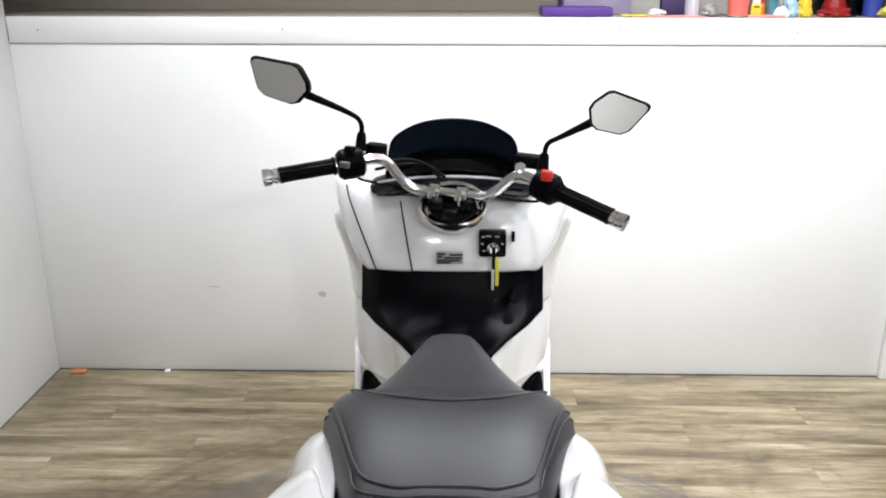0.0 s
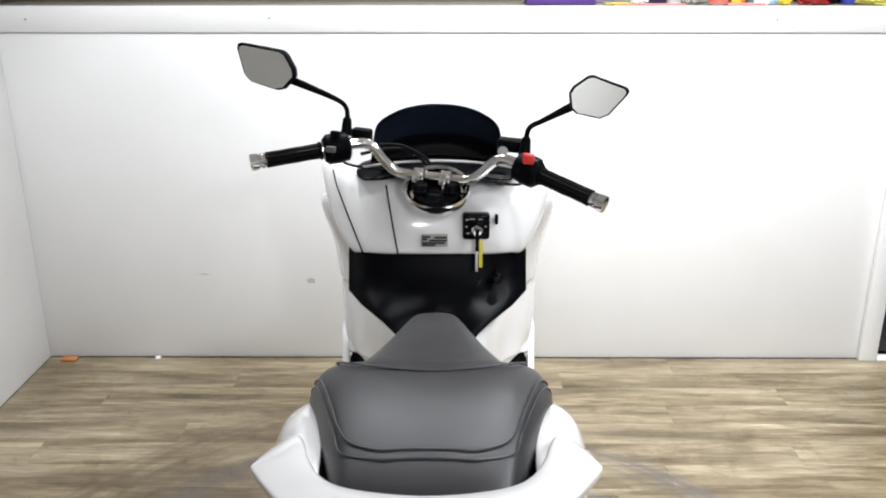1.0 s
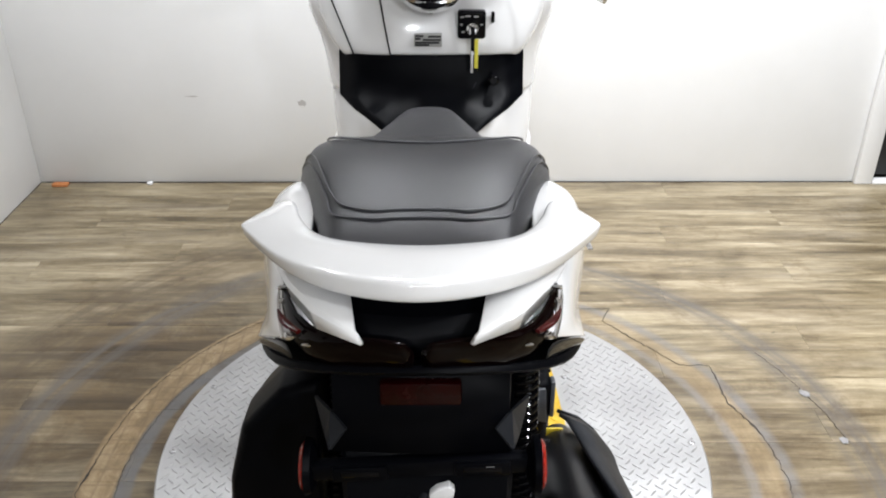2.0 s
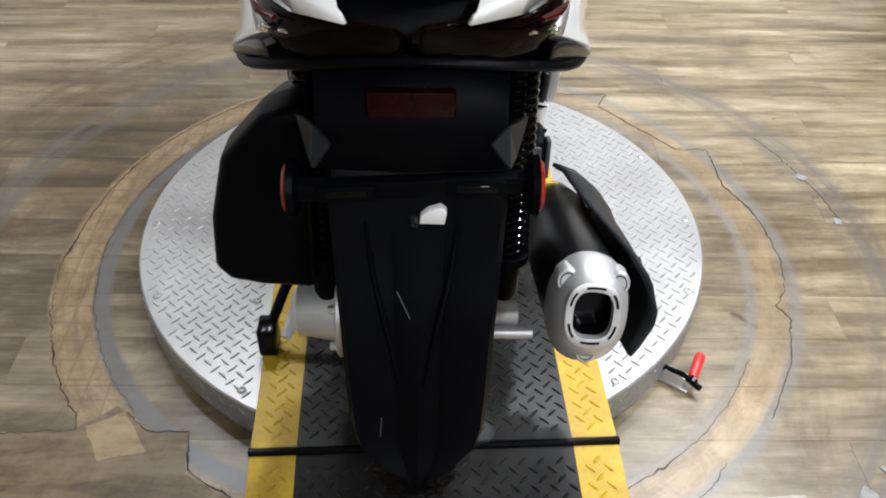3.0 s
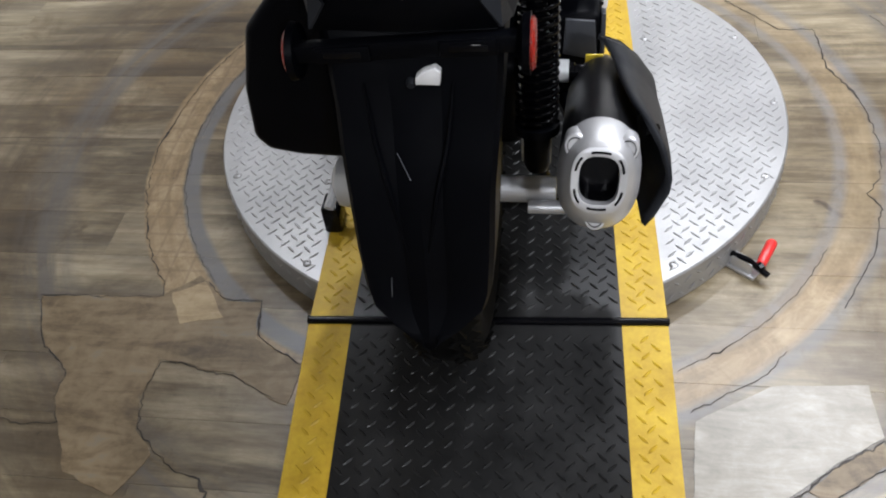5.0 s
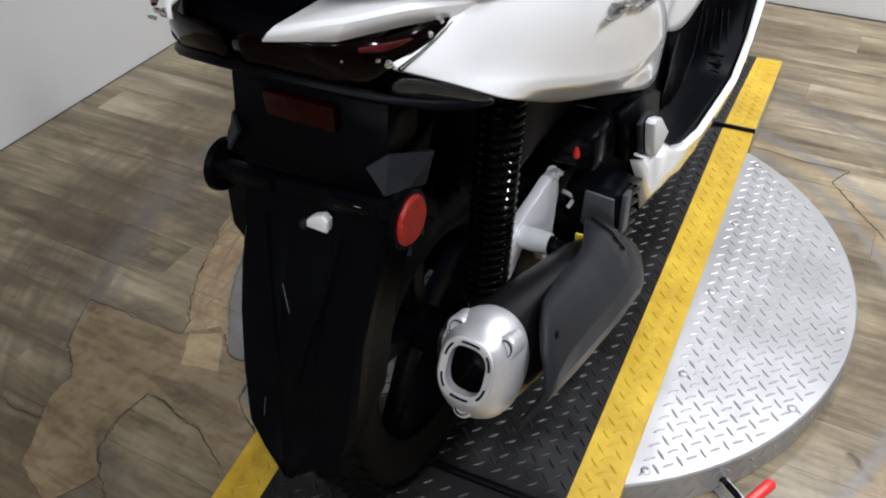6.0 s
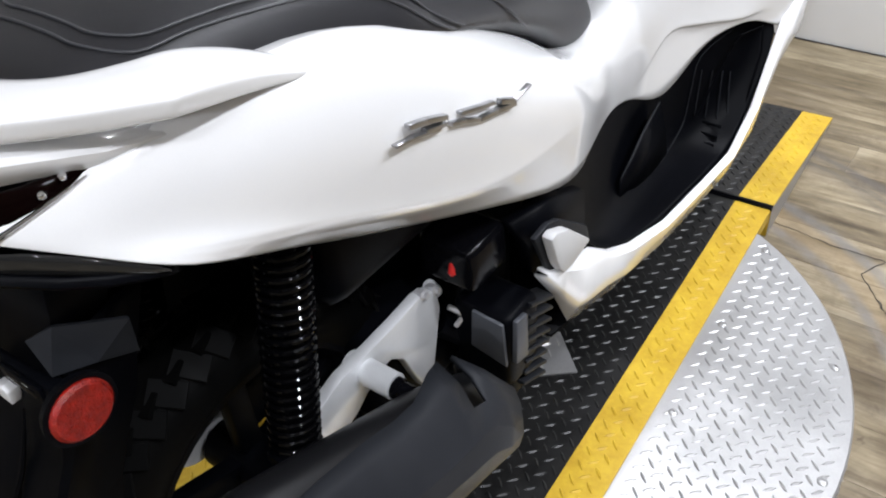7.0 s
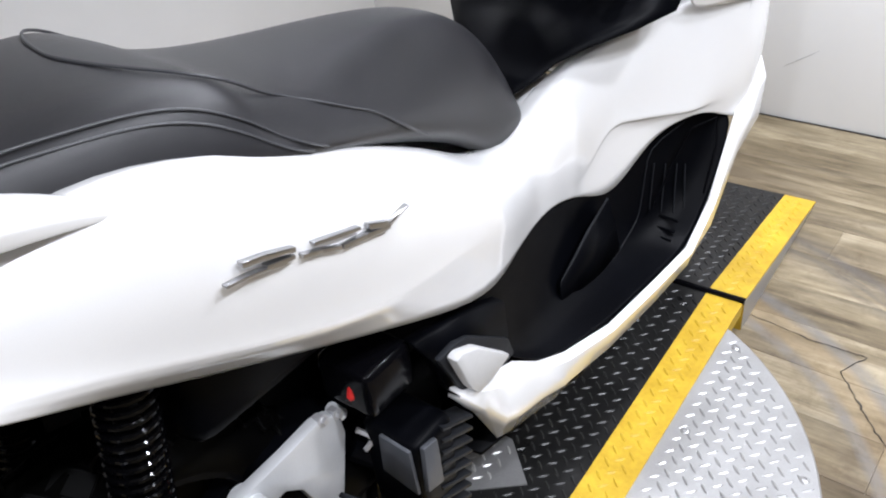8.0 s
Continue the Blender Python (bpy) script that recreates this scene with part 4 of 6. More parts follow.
# tail: black centre, white winglets, lamp glass, lower lip
bm = bmesh.new()
rows = [[(x * k, y + 0.02 * abs(k), z) for k in (-1, -0.5, 0, 0.5, 1)] for x, y, z in ((0.12, -0.74, 0.955), (0.10, -0.80, 0.945), (0.09, -0.815, 0.92), (0.10, -0.80, 0.895), (0.15, -0.72, 0.86))]
lattice(bm, rows)
put("tail_centre", bm, BLACK, None, "black tail panel under the grab rail", sub=1, thick=0.004)
for s in (-1, 1):
    bm = bmesh.new()
    rows = [[(0.140, -0.60, 0.930), (0.160, -0.615, 0.923), (0.162, -0.616, 0.921), (0.162, -0.62, 0.914)],
            [(0.112, -0.650, 0.945), (0.150, -0.680, 0.936), (0.152, -0.683, 0.934), (0.146, -0.69, 0.924)],
            [(0.100, -0.705, 0.962), (0.129, -0.740, 0.954), (0.131, -0.744, 0.950), (0.125, -0.750, 0.936)],
            [(0.080, -0.752, 0.963), (0.098, -0.793, 0.958), (0.100, -0.798, 0.955), (0.094, -0.804, 0.940)],
            [(0.064, -0.780, 0.962), (0.056, -0.834, 0.960), (0.054, -0.840, 0.957), (0.050, -0.845, 0.950)]]
    lattice(bm, mirrored(rows, s))
    put("tail_winglet", bm, WHITE, None, "white angled tail winglet", thick=0.004, sharp=20)
    bm = bmesh.new()
    rows = [[(0.143, -0.670, 0.930), (0.146, -0.680, 0.926), (0.147, -0.684, 0.922)], [(0.138, -0.735, 0.932), (0.142, -0.735, 0.924), (0.144, -0.730, 0.916)], [(0.104, -0.800, 0.936), (0.120, -0.788, 0.918), (0.130, -0.772, 0.905)], [(0.060, -0.828, 0.946), (0.085, -0.815, 0.914), (0.100, -0.798, 0.882)], [(0.0, -0.836, 0.948), (0.0, -0.834, 0.920), (0.0, -0.826, 0.900)]]
    lattice(bm, mirrored(rows, s))
    lens = put("tail_lamp", bm, SMOKERED, None, "dark red tail lamp under clear glass", thick=0.006, sub=1)
    bm = bmesh.new()
    tube(bm, [(s * 0.1475, -0.700, 0.9235), (s * 0.1455, -0.722, 0.9195), (s * 0.1400, -0.750, 0.9130), (s * 0.1330, -0.772, 0.9075)], [0.0006, 0.0016, 0.0020, 0.0028], 8, per=3, flat=0.7)
    put("bright_rim", bm, CHROME, lens, "bright metal rim in the lamp")
    bm = bmesh.new()
    tube(bm, [(s * 0.139, -0.758, 0.9315), (s * 0.128, -0.782, 0.9325), (s * 0.112, -0.801, 0.9345)], [0.0010, 0.0045, 0.0030], 8, per=3, flat=0.7)
    put("red_strip", bm, STRIPRED, lens, "red strip in the tail lamp")
    for x, y, z, r in ((0.144, -0.714, 0.929, 0.0030), (0.141, -0.730, 0.923, 0.0034), (0.124, -0.790, 0.922, 0.0026), (0.128, -0.780, 0.915, 0.0046), (0.105, -0.815, 0.929, 0.0018)):
        bm = bmesh.new()
        lathe(bm, (s * (x - 0.004), y + 0.003, z - 0.002), (s * (x + 0.002), y - 0.002, z + 0.002), [(0, r), (0.6, r), (0.9, r * 0.6), (1, r * 0.2)], 10)
        put("bulb_reflector", bm, CHROME, lens, "bright bulb reflector")
    bm = bmesh.new()
    rows = [[(0.184, -0.680, 0.843), (0.184, -0.682, 0.840), (0.181, -0.682, 0.837)], [(0.154, -0.738, 0.885), (0.153, -0.743, 0.872), (0.148, -0.736, 0.858)], [(0.128, -0.775, 0.903), (0.127, -0.781, 0.891), (0.122, -0.776, 0.879)]]
    lattice(bm, mirrored(rows, s))
    put("lens", bm, CLEAR, lens, "clear turn-signal glass", thick=0.003, sub=1)
bm = bmesh.new()
LIP = [(0.180, -0.668, 0.836), (0.166, -0.715, 0.848), (0.135, -0.77, 0.874), (0.07, -0.812, 0.900), (0.0, -0.830, 0.913)]
rows = []
for x, y, z in LIP + [(-x, y, z) for x, y, z in reversed(LIP[:-1])]:
    rows.append([(x, y, z + 0.006), (x * 1.01, y - 0.010, z + 0.001), (x * 0.99, y - 0.006, z - 0.007), (x * 0.8, y + 0.05, z - 0.018), (x * 0.6, y + 0.10, z - 0.022)])
lattice(bm, rows)
put("tail_lip", bm, BLACK, None, "black lip below the tail lamp", thick=0.003, sub=1)

# underside of the tail and inner mudguard
bm = bmesh.new()
rows = [[(x * k, y, z + 0.02 * abs(k)) for k in (-1, -0.6, 0, 0.6, 1)] for x, y, z in ((0.15, -0.40, 0.70), (0.14, -0.55, 0.74), (0.13, -0.66, 0.80), (0.12, -0.74, 0.858), (0.10, -0.79, 0.890))]
lattice(bm, rows)
put("under_tail", bm, BLACK, None, "black underside of the tail", thick=0.005, sub=1)
bm = bmesh.new()
rows = [[(-0.10, y + 0.05, z), (-0.095, y, z), (0, y - 0.006, z), (0.095, y, z), (0.10, y + 0.05, z)] for y, z in ((-0.735, 0.86), (-0.745, 0.80), (-0.765, 0.755))]
lattice(bm, rows)
put("plate_carrier", bm, BLACK, None, "black number plate carrier", thick=0.006)
bm = bmesh.new()
box(bm, (-0.043, -0.757, 0.809), (0.043, -0.745, 0.838), 0.003)
put("rear_reflector", bm, DARKRED, None, "dark red rear reflector")
for s in (-1, 1):
    bm = bmesh.new()
    va, vb, vc, vd, ve, vf = (bm.verts.new((s * x, y, z)) for x, y, z in ((0.080, -0.764, 0.784), (0.098, -0.748, 0.795), (0.122, -0.700, 0.777), (0.107, -0.696, 0.728), (0.109, -0.732, 0.748), (0.100, -0.765, 0.756)))
    for face_verts in ((va, vb, vf), (vb, ve, vf), (vb, vc, ve), (vc, vd, ve)):
        bm.faces.new(face_verts if s > 0 else face_verts[::-1])
    put("carrier_wing", bm, SHIELDGREY, None, "faceted charcoal wing beside the plate carrier", thick=0.004, smooth=False)

# rear mudguard
bm = bmesh.new()
GUARD = [(-0.752, 0.765, 0.096, 0.012), (-0.765, 0.735, 0.095, 0.012), (-0.780, 0.700, 0.094, 0.013), (-0.792, 0.66, 0.091, 0.014), (-0.814, 0.62, 0.088, 0.014), (-0.835, 0.575, 0.084, 0.016), (-0.856, 0.50, 0.081, 0.018), (-0.868, 0.450, 0.077, 0.018), (-0.876, 0.428, 0.070, 0.014), (-0.888, 0.405, 0.040, 0.010), (-0.896, 0.386, 0.010, 0.004)]
GUARD = [(y, z, w, r * 0.6) for y, z, w, r in GUARD]
rows = []
for y, z, w, r in GUARD:
    rows.append([(-w * 1.03, y + 0.085, z + 0.03), (-w, y + r + 0.006, z + 0.01), (-w * 0.93, y + r * 0.7, z + 0.006), (-w * 0.42, y + r * 0.35, z), (-w * 0.30, y + r * 0.75, z), (0, y + r * 0.1, z), (w * 0.30, y + r * 0.75, z), (w * 0.42, y + r * 0.35, z), (w * 0.93, y + r * 0.7, z + 0.006), (w, y + r + 0.006, z + 0.01), (w * 1.03, y + 0.085, z + 0.03)])
rows = [[(x + 0.006, y, z) for x, y, z in r] for r in rows]
lattice(bm, rows)
guard = put("rear_mudguard", bm, BLACK, None, "long black plastic rear mudguard", thick=0.004, sharp=25)
bm = bmesh.new()
box(bm, (-0.120, -0.774, 0.725), (0.120, -0.758, 0.747), 0.004)
for k in (-1, 1):
    box(bm, (k * 0.066 - 0.030, -0.778, 0.7265), (k * 0.066 + 0.030, -0.773, 0.7455), 0.002)
bm.transform(Matrix.Rotation(radians(-3.0), 4, "Y"))
bm.transform(Matrix.Translation((0.0385, 0, 0)))
put("bracket_bar", bm, BLACK, guard, "black slotted bracket bar")
for x in (-0.066, 0.066):
    bm = bmesh.new()
    box(bm, (x - 0.021, -0.7792, 0.7315 + 0.05 * x), (x + 0.021, -0.775, 0.7405 + 0.05 * x), 0.002)
    put("slot", bm, GLOSSBLACK, guard)
bm = bmesh.new()
slab(bm, [(0.008, 0.699), (0.034, 0.698), (0.036, 0.713), (0.030, 0.719), (0.017, 0.714), (0.009, 0.708)], -0.7835, -0.772, 0.001)
bm.transform(Matrix(((0, 1, 0, 0), (1, 0, 0, 0), (0, 0, 1, 0), (0, 0, 0, 1))))
put("sticker", bm, WHITEPLASTIC, guard, "small torn white sticker")
for pts in ([(-0.035, -0.8605, 0.478), (-0.037, -0.8675, 0.452)], [(-0.016, -0.812, 0.630), (-0.002, -0.8255, 0.602)]):
    bm = bmesh.new()
    tube(bm, pts, 0.0006, 5, flat=0.5)
    put("scratch", bm, SLATE, guard, "pale scuff on the mudguard")
for k in (-1, 1):
    bm = bmesh.new()
    tube(bm, [(k * 0.048, -0.781, 0.700), (k * 0.040, -0.804, 0.640), (k * 0.026, -0.8305, 0.585), (k * 0.012, -0.8525, 0.515)], [0.0010, 0.0030, 0.0030, 0.0008], 6, per=4)
    put("moulded_rib", bm, BLACK, guard)
bm = bmesh.new()
box(bm, (0.069, -0.7785, 0.7385), (0.079, -0.7720, 0.7440), 0.001)
put("clip", bm, LABEL, guard, "small pale clip")
bm = bmesh.new()
lathe(bm, (0.003, -0.766, 0.699), (0.003, -0.785, 0.699), [(0, 0.006), (0.8, 0.006), (1, 0.004)], 12)
put("bolt", bm, GREY, guard)
for s, ry, rz in ((-1, -0.750, 0.7195), (1, -0.766, 0.737)):
    bm = bmesh.new()
    lathe(bm, (s * 0.114, ry, rz), (s * 0.131, ry, rz), [(0, 0.014), (0.4, 0.030), (0.85, 0.0320)], 28)
    rf = put("side_reflector", bm, BLACK, None, "black reflector holder")
    bm = bmesh.new()
    lathe(bm, (s * 0.126, ry, rz), (s * 0.1335, ry, rz), [(0, 0.0272), (0.6, 0.0272), (1.0, 0.024)], 28)
    put("lens", bm, REDLENS, rf, "round red side reflector")

# shock absorbers
for s in (-1, 1):
    bm = bmesh.new()
    a, b = Vector((s * 0.124, -0.530, 0.80)), Vector((s * 0.124, -0.600, 0.42))
    lathe(bm, a, b, [(0, 0.012), (0.03, 0.012), (0.032, 0.031), (0.055, 0.031), (0.058, 0.013), (0.50, 0.013), (0.51, 0.019), (0.80, 0.019), (0.81, 0.031), (0.84, 0.031), (0.85, 0.020), (0.97, 0.019), (1, 0.014)], 18)
    shock = put("shock_absorber", bm, BLACK, None, "black rear shock absorber with a coil spring")
    d = b - a
    u = d.normalized()
    p1 = Vector((1, 0, 0))
    p2 = u.cross(p1)
    pts = []
    for k in range(24 * 14 + 1):
        t = k / (24 * 14)
        ang = 2 * math.pi * 24 * t
        pts.append(a + d * (0.06 + 0.745 * t) + (p1 * math.cos(ang) + p2 * math.sin(ang)) * 0.0262)
    bm = bmesh.new()
    tube(bm, pts, 0.0036, 8)
    put("spring", bm, SPRING, shock, "black coil spring")

# swing arm and exhaust stay on the right
bm = bmesh.new()
slab(bm, [(-0.318, 0.500), (-0.330, 0.512), (-0.352, 0.519), (-0.40, 0.514), (-0.445, 0.512), (-0.50, 0.511), (-0.56, 0.492), (-0.60, 0.468), (-0.598, 0.430), (-0.535, 0.418), (-0.486, 0.436), (-0.445, 0.464), (-0.418, 0.466), (-0.396, 0.446), (-0.380, 0.402), (-0.364, 0.362), (-0.342, 0.366), (-0.328, 0.42), (-0.315, 0.470)], 0.102, 0.120)
tube(bm, [(0.094, -0.462, 0.488), (0.164, -0.462, 0.488)], 0.0165, 20)
tube(bm, [(0.108, -0.308, 0.488), (0.108, -0.320, 0.508)], 0.009, 10)
swing = put("swing_arm", bm, SILVER, None, "silver cast swing arm")
bm = bmesh.new()
lathe(bm, (0.160, -0.462, 0.488), (0.196, -0.462, 0.486), [(0, 0.0135), (0.3, 0.0135), (0.35, 0.011), (0.9, 0.011), (1, 0.008)], 16)
put("arm_bolt", bm, GLOSSBLACK, swing, "black rubber-booted bolt")
for q in ((0.108, -0.322, 0.505), (0.108, -0.345, 0.514)):
    bm = bmesh.new()
    lathe(bm, q, (q[0] + 0.018, q[1], q[2] + 0.004), [(0, 0.0075), (0.7, 0.0075), (0.75, 0.0045), (1, 0.004)], 6)
    put("bolt", bm, ALU, swing)
bm = bmesh.new()
tube(bm, [(0.05, AXY, AXZ), (0.15, AXY, AXZ)], 0.02, 16)
put("axle", bm, ALU, None, "bare metal rear axle end")
bm = bmesh.new()
tube(bm, [(0.11, -0.60, 0.345), (0.17, -0.60, 0.345)], 0.0105, 12)
put("exhaust_stay", bm, ALU, None, "bare metal stay of the muffler")

# muffler
bm = bmesh.new()
MA, MB = Vector((0.203, -0.752, 0.550)), Vector((0.215, -0.36, 0.388))
lathe(bm, MA, MB, [(0, 0.044), (0.02, 0.054), (0.1, 0.058), (0.7, 0.060), (0.9, 0.050), (1, 0.035)], 36, sx=0.84, sy=1.17)
muffler = put("muffler", bm, MUFFLERBLACK, None, "black oval muffler with a silver end cap")
bm = bmesh.new()
out = (MA - MB).normalized()
C0 = MA + out * 0.0
right = (Vector((1, 0, 0)) - out * out.x).normalized()
upv = out.cross(right)
if upv.z < 0:
    upv = -upv
roll = radians(3)
right, upv = right * math.cos(roll) - upv * math.sin(roll), upv * math.cos(roll) + right * math.sin(roll)


def ring(o, shift, rx, ry, power=2.0, n=40):
    """One oval section of the cap; a higher power makes it squarer."""
    pts = []
    for k in range(n):
        a = 2 * math.pi * k / n
        c, s = math.cos(a), math.sin(a)
        pts.append(C0 + out * o + right * (rx * math.copysign(abs(c) ** (2 / power), c)) + upv * (shift + ry * math.copysign(abs(s) ** (2 / power), s)))
    return pts


lattice(bm, [ring(-0.014, 0, 0.0465, 0.064, 2.2), ring(-0.002, 0, 0.0485, 0.067, 2.25), ring(0.010, 0, 0.0477, 0.066, 2.25), ring(0.024, 0.001, 0.0447, 0.060, 2.25), ring(0.036, 0.004, 0.0397, 0.052, 2.3), ring(0.045, 0.007, 0.0343, 0.045, 2.4), ring(0.0475, 0.009, 0.0322, 0.040, 2.6),
             ring(0.0515, 0.009, 0.0320, 0.0395, 2.6), ring(0.0525, 0.009, 0.0305, 0.0375, 2.6), ring(0.0515, 0.009, 0.0225, 0.0285, 2.9), ring(0.040, 0.009, 0.0220, 0.0280, 2.9)], True)
cap = put("end_cap", bm, ALU, muffler, "silver muffler end cap with an oval outlet")
bm = bmesh.new()
lattice(bm, [ring(0.048, 0.009, 0.0224, 0.0284, 2.9), ring(0.0, 0.009, 0.020, 0.026, 2.9)], True, False)
bm.faces.new([bm.verts.new(p) for p in ring(0.012, 0.009, 0.0215, 0.0275, 2.9)])
put("outlet", bm, GLOSSBLACK, muffler, "dark exhaust outlet")
for dx, dz, o in ((-0.029, 0.041, 0.024), (0.029, 0.041, 0.024), (0.0, -0.043, 0.0290)):
    bm = bmesh.new()
    c = C0 + right * dx + upv * dz
    lathe(bm, c + out * (o - 0.02), c + out * (o + 0.0065), [(0, 0.0135), (0.92, 0.0130), (1, 0.0115)], 20, sy=1.15)
    put("bolt_pocket", bm, ALU, cap)
    bm = bmesh.new()
    c = C0 + right * dx + upv * dz
    lathe(bm, c + out * (o - 0.02), c + out * (o + 0.009), [(0, 0.0095), (0.9, 0.0095), (1, 0.0085), (0.7, 0.007), (0.6, 0.003)], 16, sy=1.15)
    put("bolt", bm, GLOSSBLACK, muffler, "recessed cap bolt")
for k in range(6):
    a = 2 * math.pi * k / 6 + radians(90)
    bm = bmesh.new()
    pts = []
    for j in range(5):
        b = a + radians(-17 + 8.5 * j)
        c, s = math.cos(b), math.sin(b)
        pts.append(C0 + out * 0.0526 + right * (0.0268 * math.copysign(abs(c) ** 0.75, c)) + upv * (0.009 + 0.0335 * math.copysign(abs(s) ** 0.75, s)))
    tube(bm, pts, 0.0014, 6)
    put("vent_slot", bm, GLOSSBLACK, muffler)
# heat shield: a shell over the outer side that rises into an ear
bm = bmesh.new()
rows = []
for t, top, grow in ((0.0, 34, 1.0), (0.07, 54, 1.0), (0.13, 64, 1.0), (0.24, 70, 1.0), (0.36, 75, 1.0), (0.48, 78, 0.99), (0.57, 82, 0.97), (0.66, 92, 0.97), (0.72, 97, 0.96), (0.79, 97, 0.93), (0.87, 80, 0.90), (0.95, 50, 0.86)):
    c = (MA + out * 0.010).lerp(MB, t)
    low = -42 - 14 * t
    row = []
    for k in range(8):
        a = radians(low + (top - low) * k / 7)
        ear = 0.24 if 0.6 < t < 0.8 else 0.06 if 0.5 < t < 0.9 else 0.0
        rad = 0.086 * grow * (1.0 + (0.04 if k in (3, 4) else 0.0) + ear * (k / 7) ** 3)
        row.append(c + right * (math.cos(a) * rad * 0.93) + upv * (math.sin(a) * rad))
    rows.append(row)
lattice(bm, rows)
bm.faces.ensure_lookup_table()
hole = (MA + out * 0.010).lerp(MB, 0.75) + right * 0.018 + upv * 0.086
bmesh.ops.delete(bm, geom=sorted(bm.faces, key=lambda f: (f.calc_center_median() - hole).length)[:2], context="FACES_ONLY")
shield = put("heat_shield", bm, SHIELDGREY, muffler, "charcoal plastic heat shield with a raised pierced ear", thick=0.006, sharp=22)
for x, y, z in ((0.283, -0.444, 0.447), (0.285, -0.498, 0.444), (0.289, -0.709, 0.578)):
    bm = bmesh.new()
    p = Vector((x, y, z)) - right * 0.020
    lathe(bm, p - right * 0.012, p + right * 0.003, [(0, 0.008), (0.85, 0.008), (1, 0.005)], 10)
    put("bolt", bm, GLOSSBLACK, muffler)

# engine, radiator cover, air cleaner
bm = bmesh.new()
box(bm, (-0.10, -0.42, 0.30), (0.10, -0.10, 0.47), 0.03, seg=3)
engine = put("engine", bm, BLACK, None, "black engine and drive case")
bm = bmesh.new()
box(bm, (-0.07, -0.25, 0.42), (0.09, -0.05, 0.56), 0.025, seg=3)
put("cylinder", bm, BLACK, engine)
bm = bmesh.new()
box(bm, (-0.15, -0.56, 0.30), (-0.06, -0.10, 0.42), 0.03, seg=3)
put("drive_case", bm, BLACK, engine)
bm = bmesh.new()
tube(bm, [(0.10, -0.30, 0.42), (0.14, -0.26, 0.36), (0.16, -0.28, 0.30), (0.18, -0.40, 0.34)], 0.018, 10, per=4)
put("exhaust_pipe", bm, BLACK, engine)
bm = bmesh.new()
box(bm, (0.09, -0.315, 0.515), (0.175, -0.235, 0.585), 0.012, seg=3)
put("relay_box", bm, GLOSSBLACK, engine, "black electrical box")
bm = bmesh.new()
lathe(bm, (0.143, -0.316, 0.537), (0.143, -0.306, 0.567), [(0, 0.002), (0.15, 0.0058), (0.85, 0.0058), (1, 0.002)], 14)
put("red_cap", bm, REDPLASTIC, engine, "small red rubber cap")
bm = bmesh.new()
box(bm, (0.12, -0.294, 0.345), (0.214, -0.222, 0.476), 0.014, seg=3)
box(bm, (0.10, -0.275, 0.29), (0.200, -0.200, 0.36), 0.014, seg=3)
rad_cover = put("radiator_cover", bm, BLACK, None, "black radiator cover with slate-grey panels")
bm = bmesh.new()
slab(bm, [(-0.292, 0.400), (-0.289, 0.474), (-0.264, 0.470), (-0.262, 0.392)], 0.2125, 0.2205, 0.002)
put("cover_panel", bm, SLATE, rad_cover, "slate-grey side panel")
bm = bmesh.new()
slab(bm, [(0.152, 0.405), (0.156, 0.470), (0.203, 0.466), (0.208, 0.392)], -0.2985, -0.2925, 0.002)
bm.transform(Matrix(((0, 1, 0, 0), (1, 0, 0, 0), (0, 0, 1, 0), (0, 0, 0, 1))))
put("cover_panel", bm, SLATE, rad_cover, "slate-grey rear panel")
for k in range(8):
    bm = bmesh.new()
    z = 0.322 + 0.019 * k
    y = -0.268 + 0.0028 * k
    slab(bm, [(y, z + 0.010), (y + 0.058, z - 0.018), (y + 0.058, z - 0.012), (y, z + 0.017)], 0.188, 0.2165, 0.001)
    put("grille_slat", bm, GREY, rad_cover)
bm = bmesh.new()
tube(bm, [(0.12, -0.30, 0.46), (0.135, -0.29, 0.445), (0.13, -0.30, 0.43)], 0.004, 6, per=3)
put("hose_clip", bm, ALU, engine)
bm = bmesh.new()
box(bm, (0.188, -0.426, 0.462), (0.214, -0.4225, 0.490), 0.001)
put("warning_sticker", bm, YELLOWSTICK, muffler, "yellow warning sticker")
bm = bmesh.new()
rows = []
for y, g, dz in ((-0.640, 0.90, 0.0), (-0.630, 0.98, 0.0), (-0.57, 1.0, -0.01), (-0.45, 1.0, -0.06), (-0.36, 0.9, -0.10), (-0.32, 0.75, -0.12)):
    ps = [(-0.125, 0.752), (-0.178, 0.735), (-0.232, 0.676), (-0.257, 0.583), (-0.265, 0.500), (-0.248, 0.477), (-0.205, 0.467), (-0.135, 0.462)]
    rows.append([(-0.16 + (x + 0.16) * g, y, 0.60 + (z - 0.60) * g + dz) for x, z in ps])
lattice(bm, rows, True, True)
bmesh.ops.bevel(bm, geom=bm.edges[:], offset=0.012, segments=2, profile=0.5, affect="EDGES", clamp_overlap=True)
put("air_cleaner", bm, BLACK, None, "black air cleaner case", sharp=50)
bm = bmesh.new()
tube(bm, [(-0.17, -0.30, 0.30), (-0.24, -0.35, 0.20), (-0.272, -0.372, 0.125)], 0.010, 10)
box(bm, (-0.292, -0.415, TOP + 0.006), (-0.258, -0.366, 0.145), 0.005)
put("side_stand", bm, GLOSSBLACK, None, "black side stand")
bm = bmesh.new()
lathe(bm, (-0.178, AXY - 0.02, AXZ + 0.03), (-0.07, AXY - 0.02, AXZ + 0.03), [(0, 0.022), (0.08, 0.038), (0.5, 0.046), (1, 0.052)], 22)
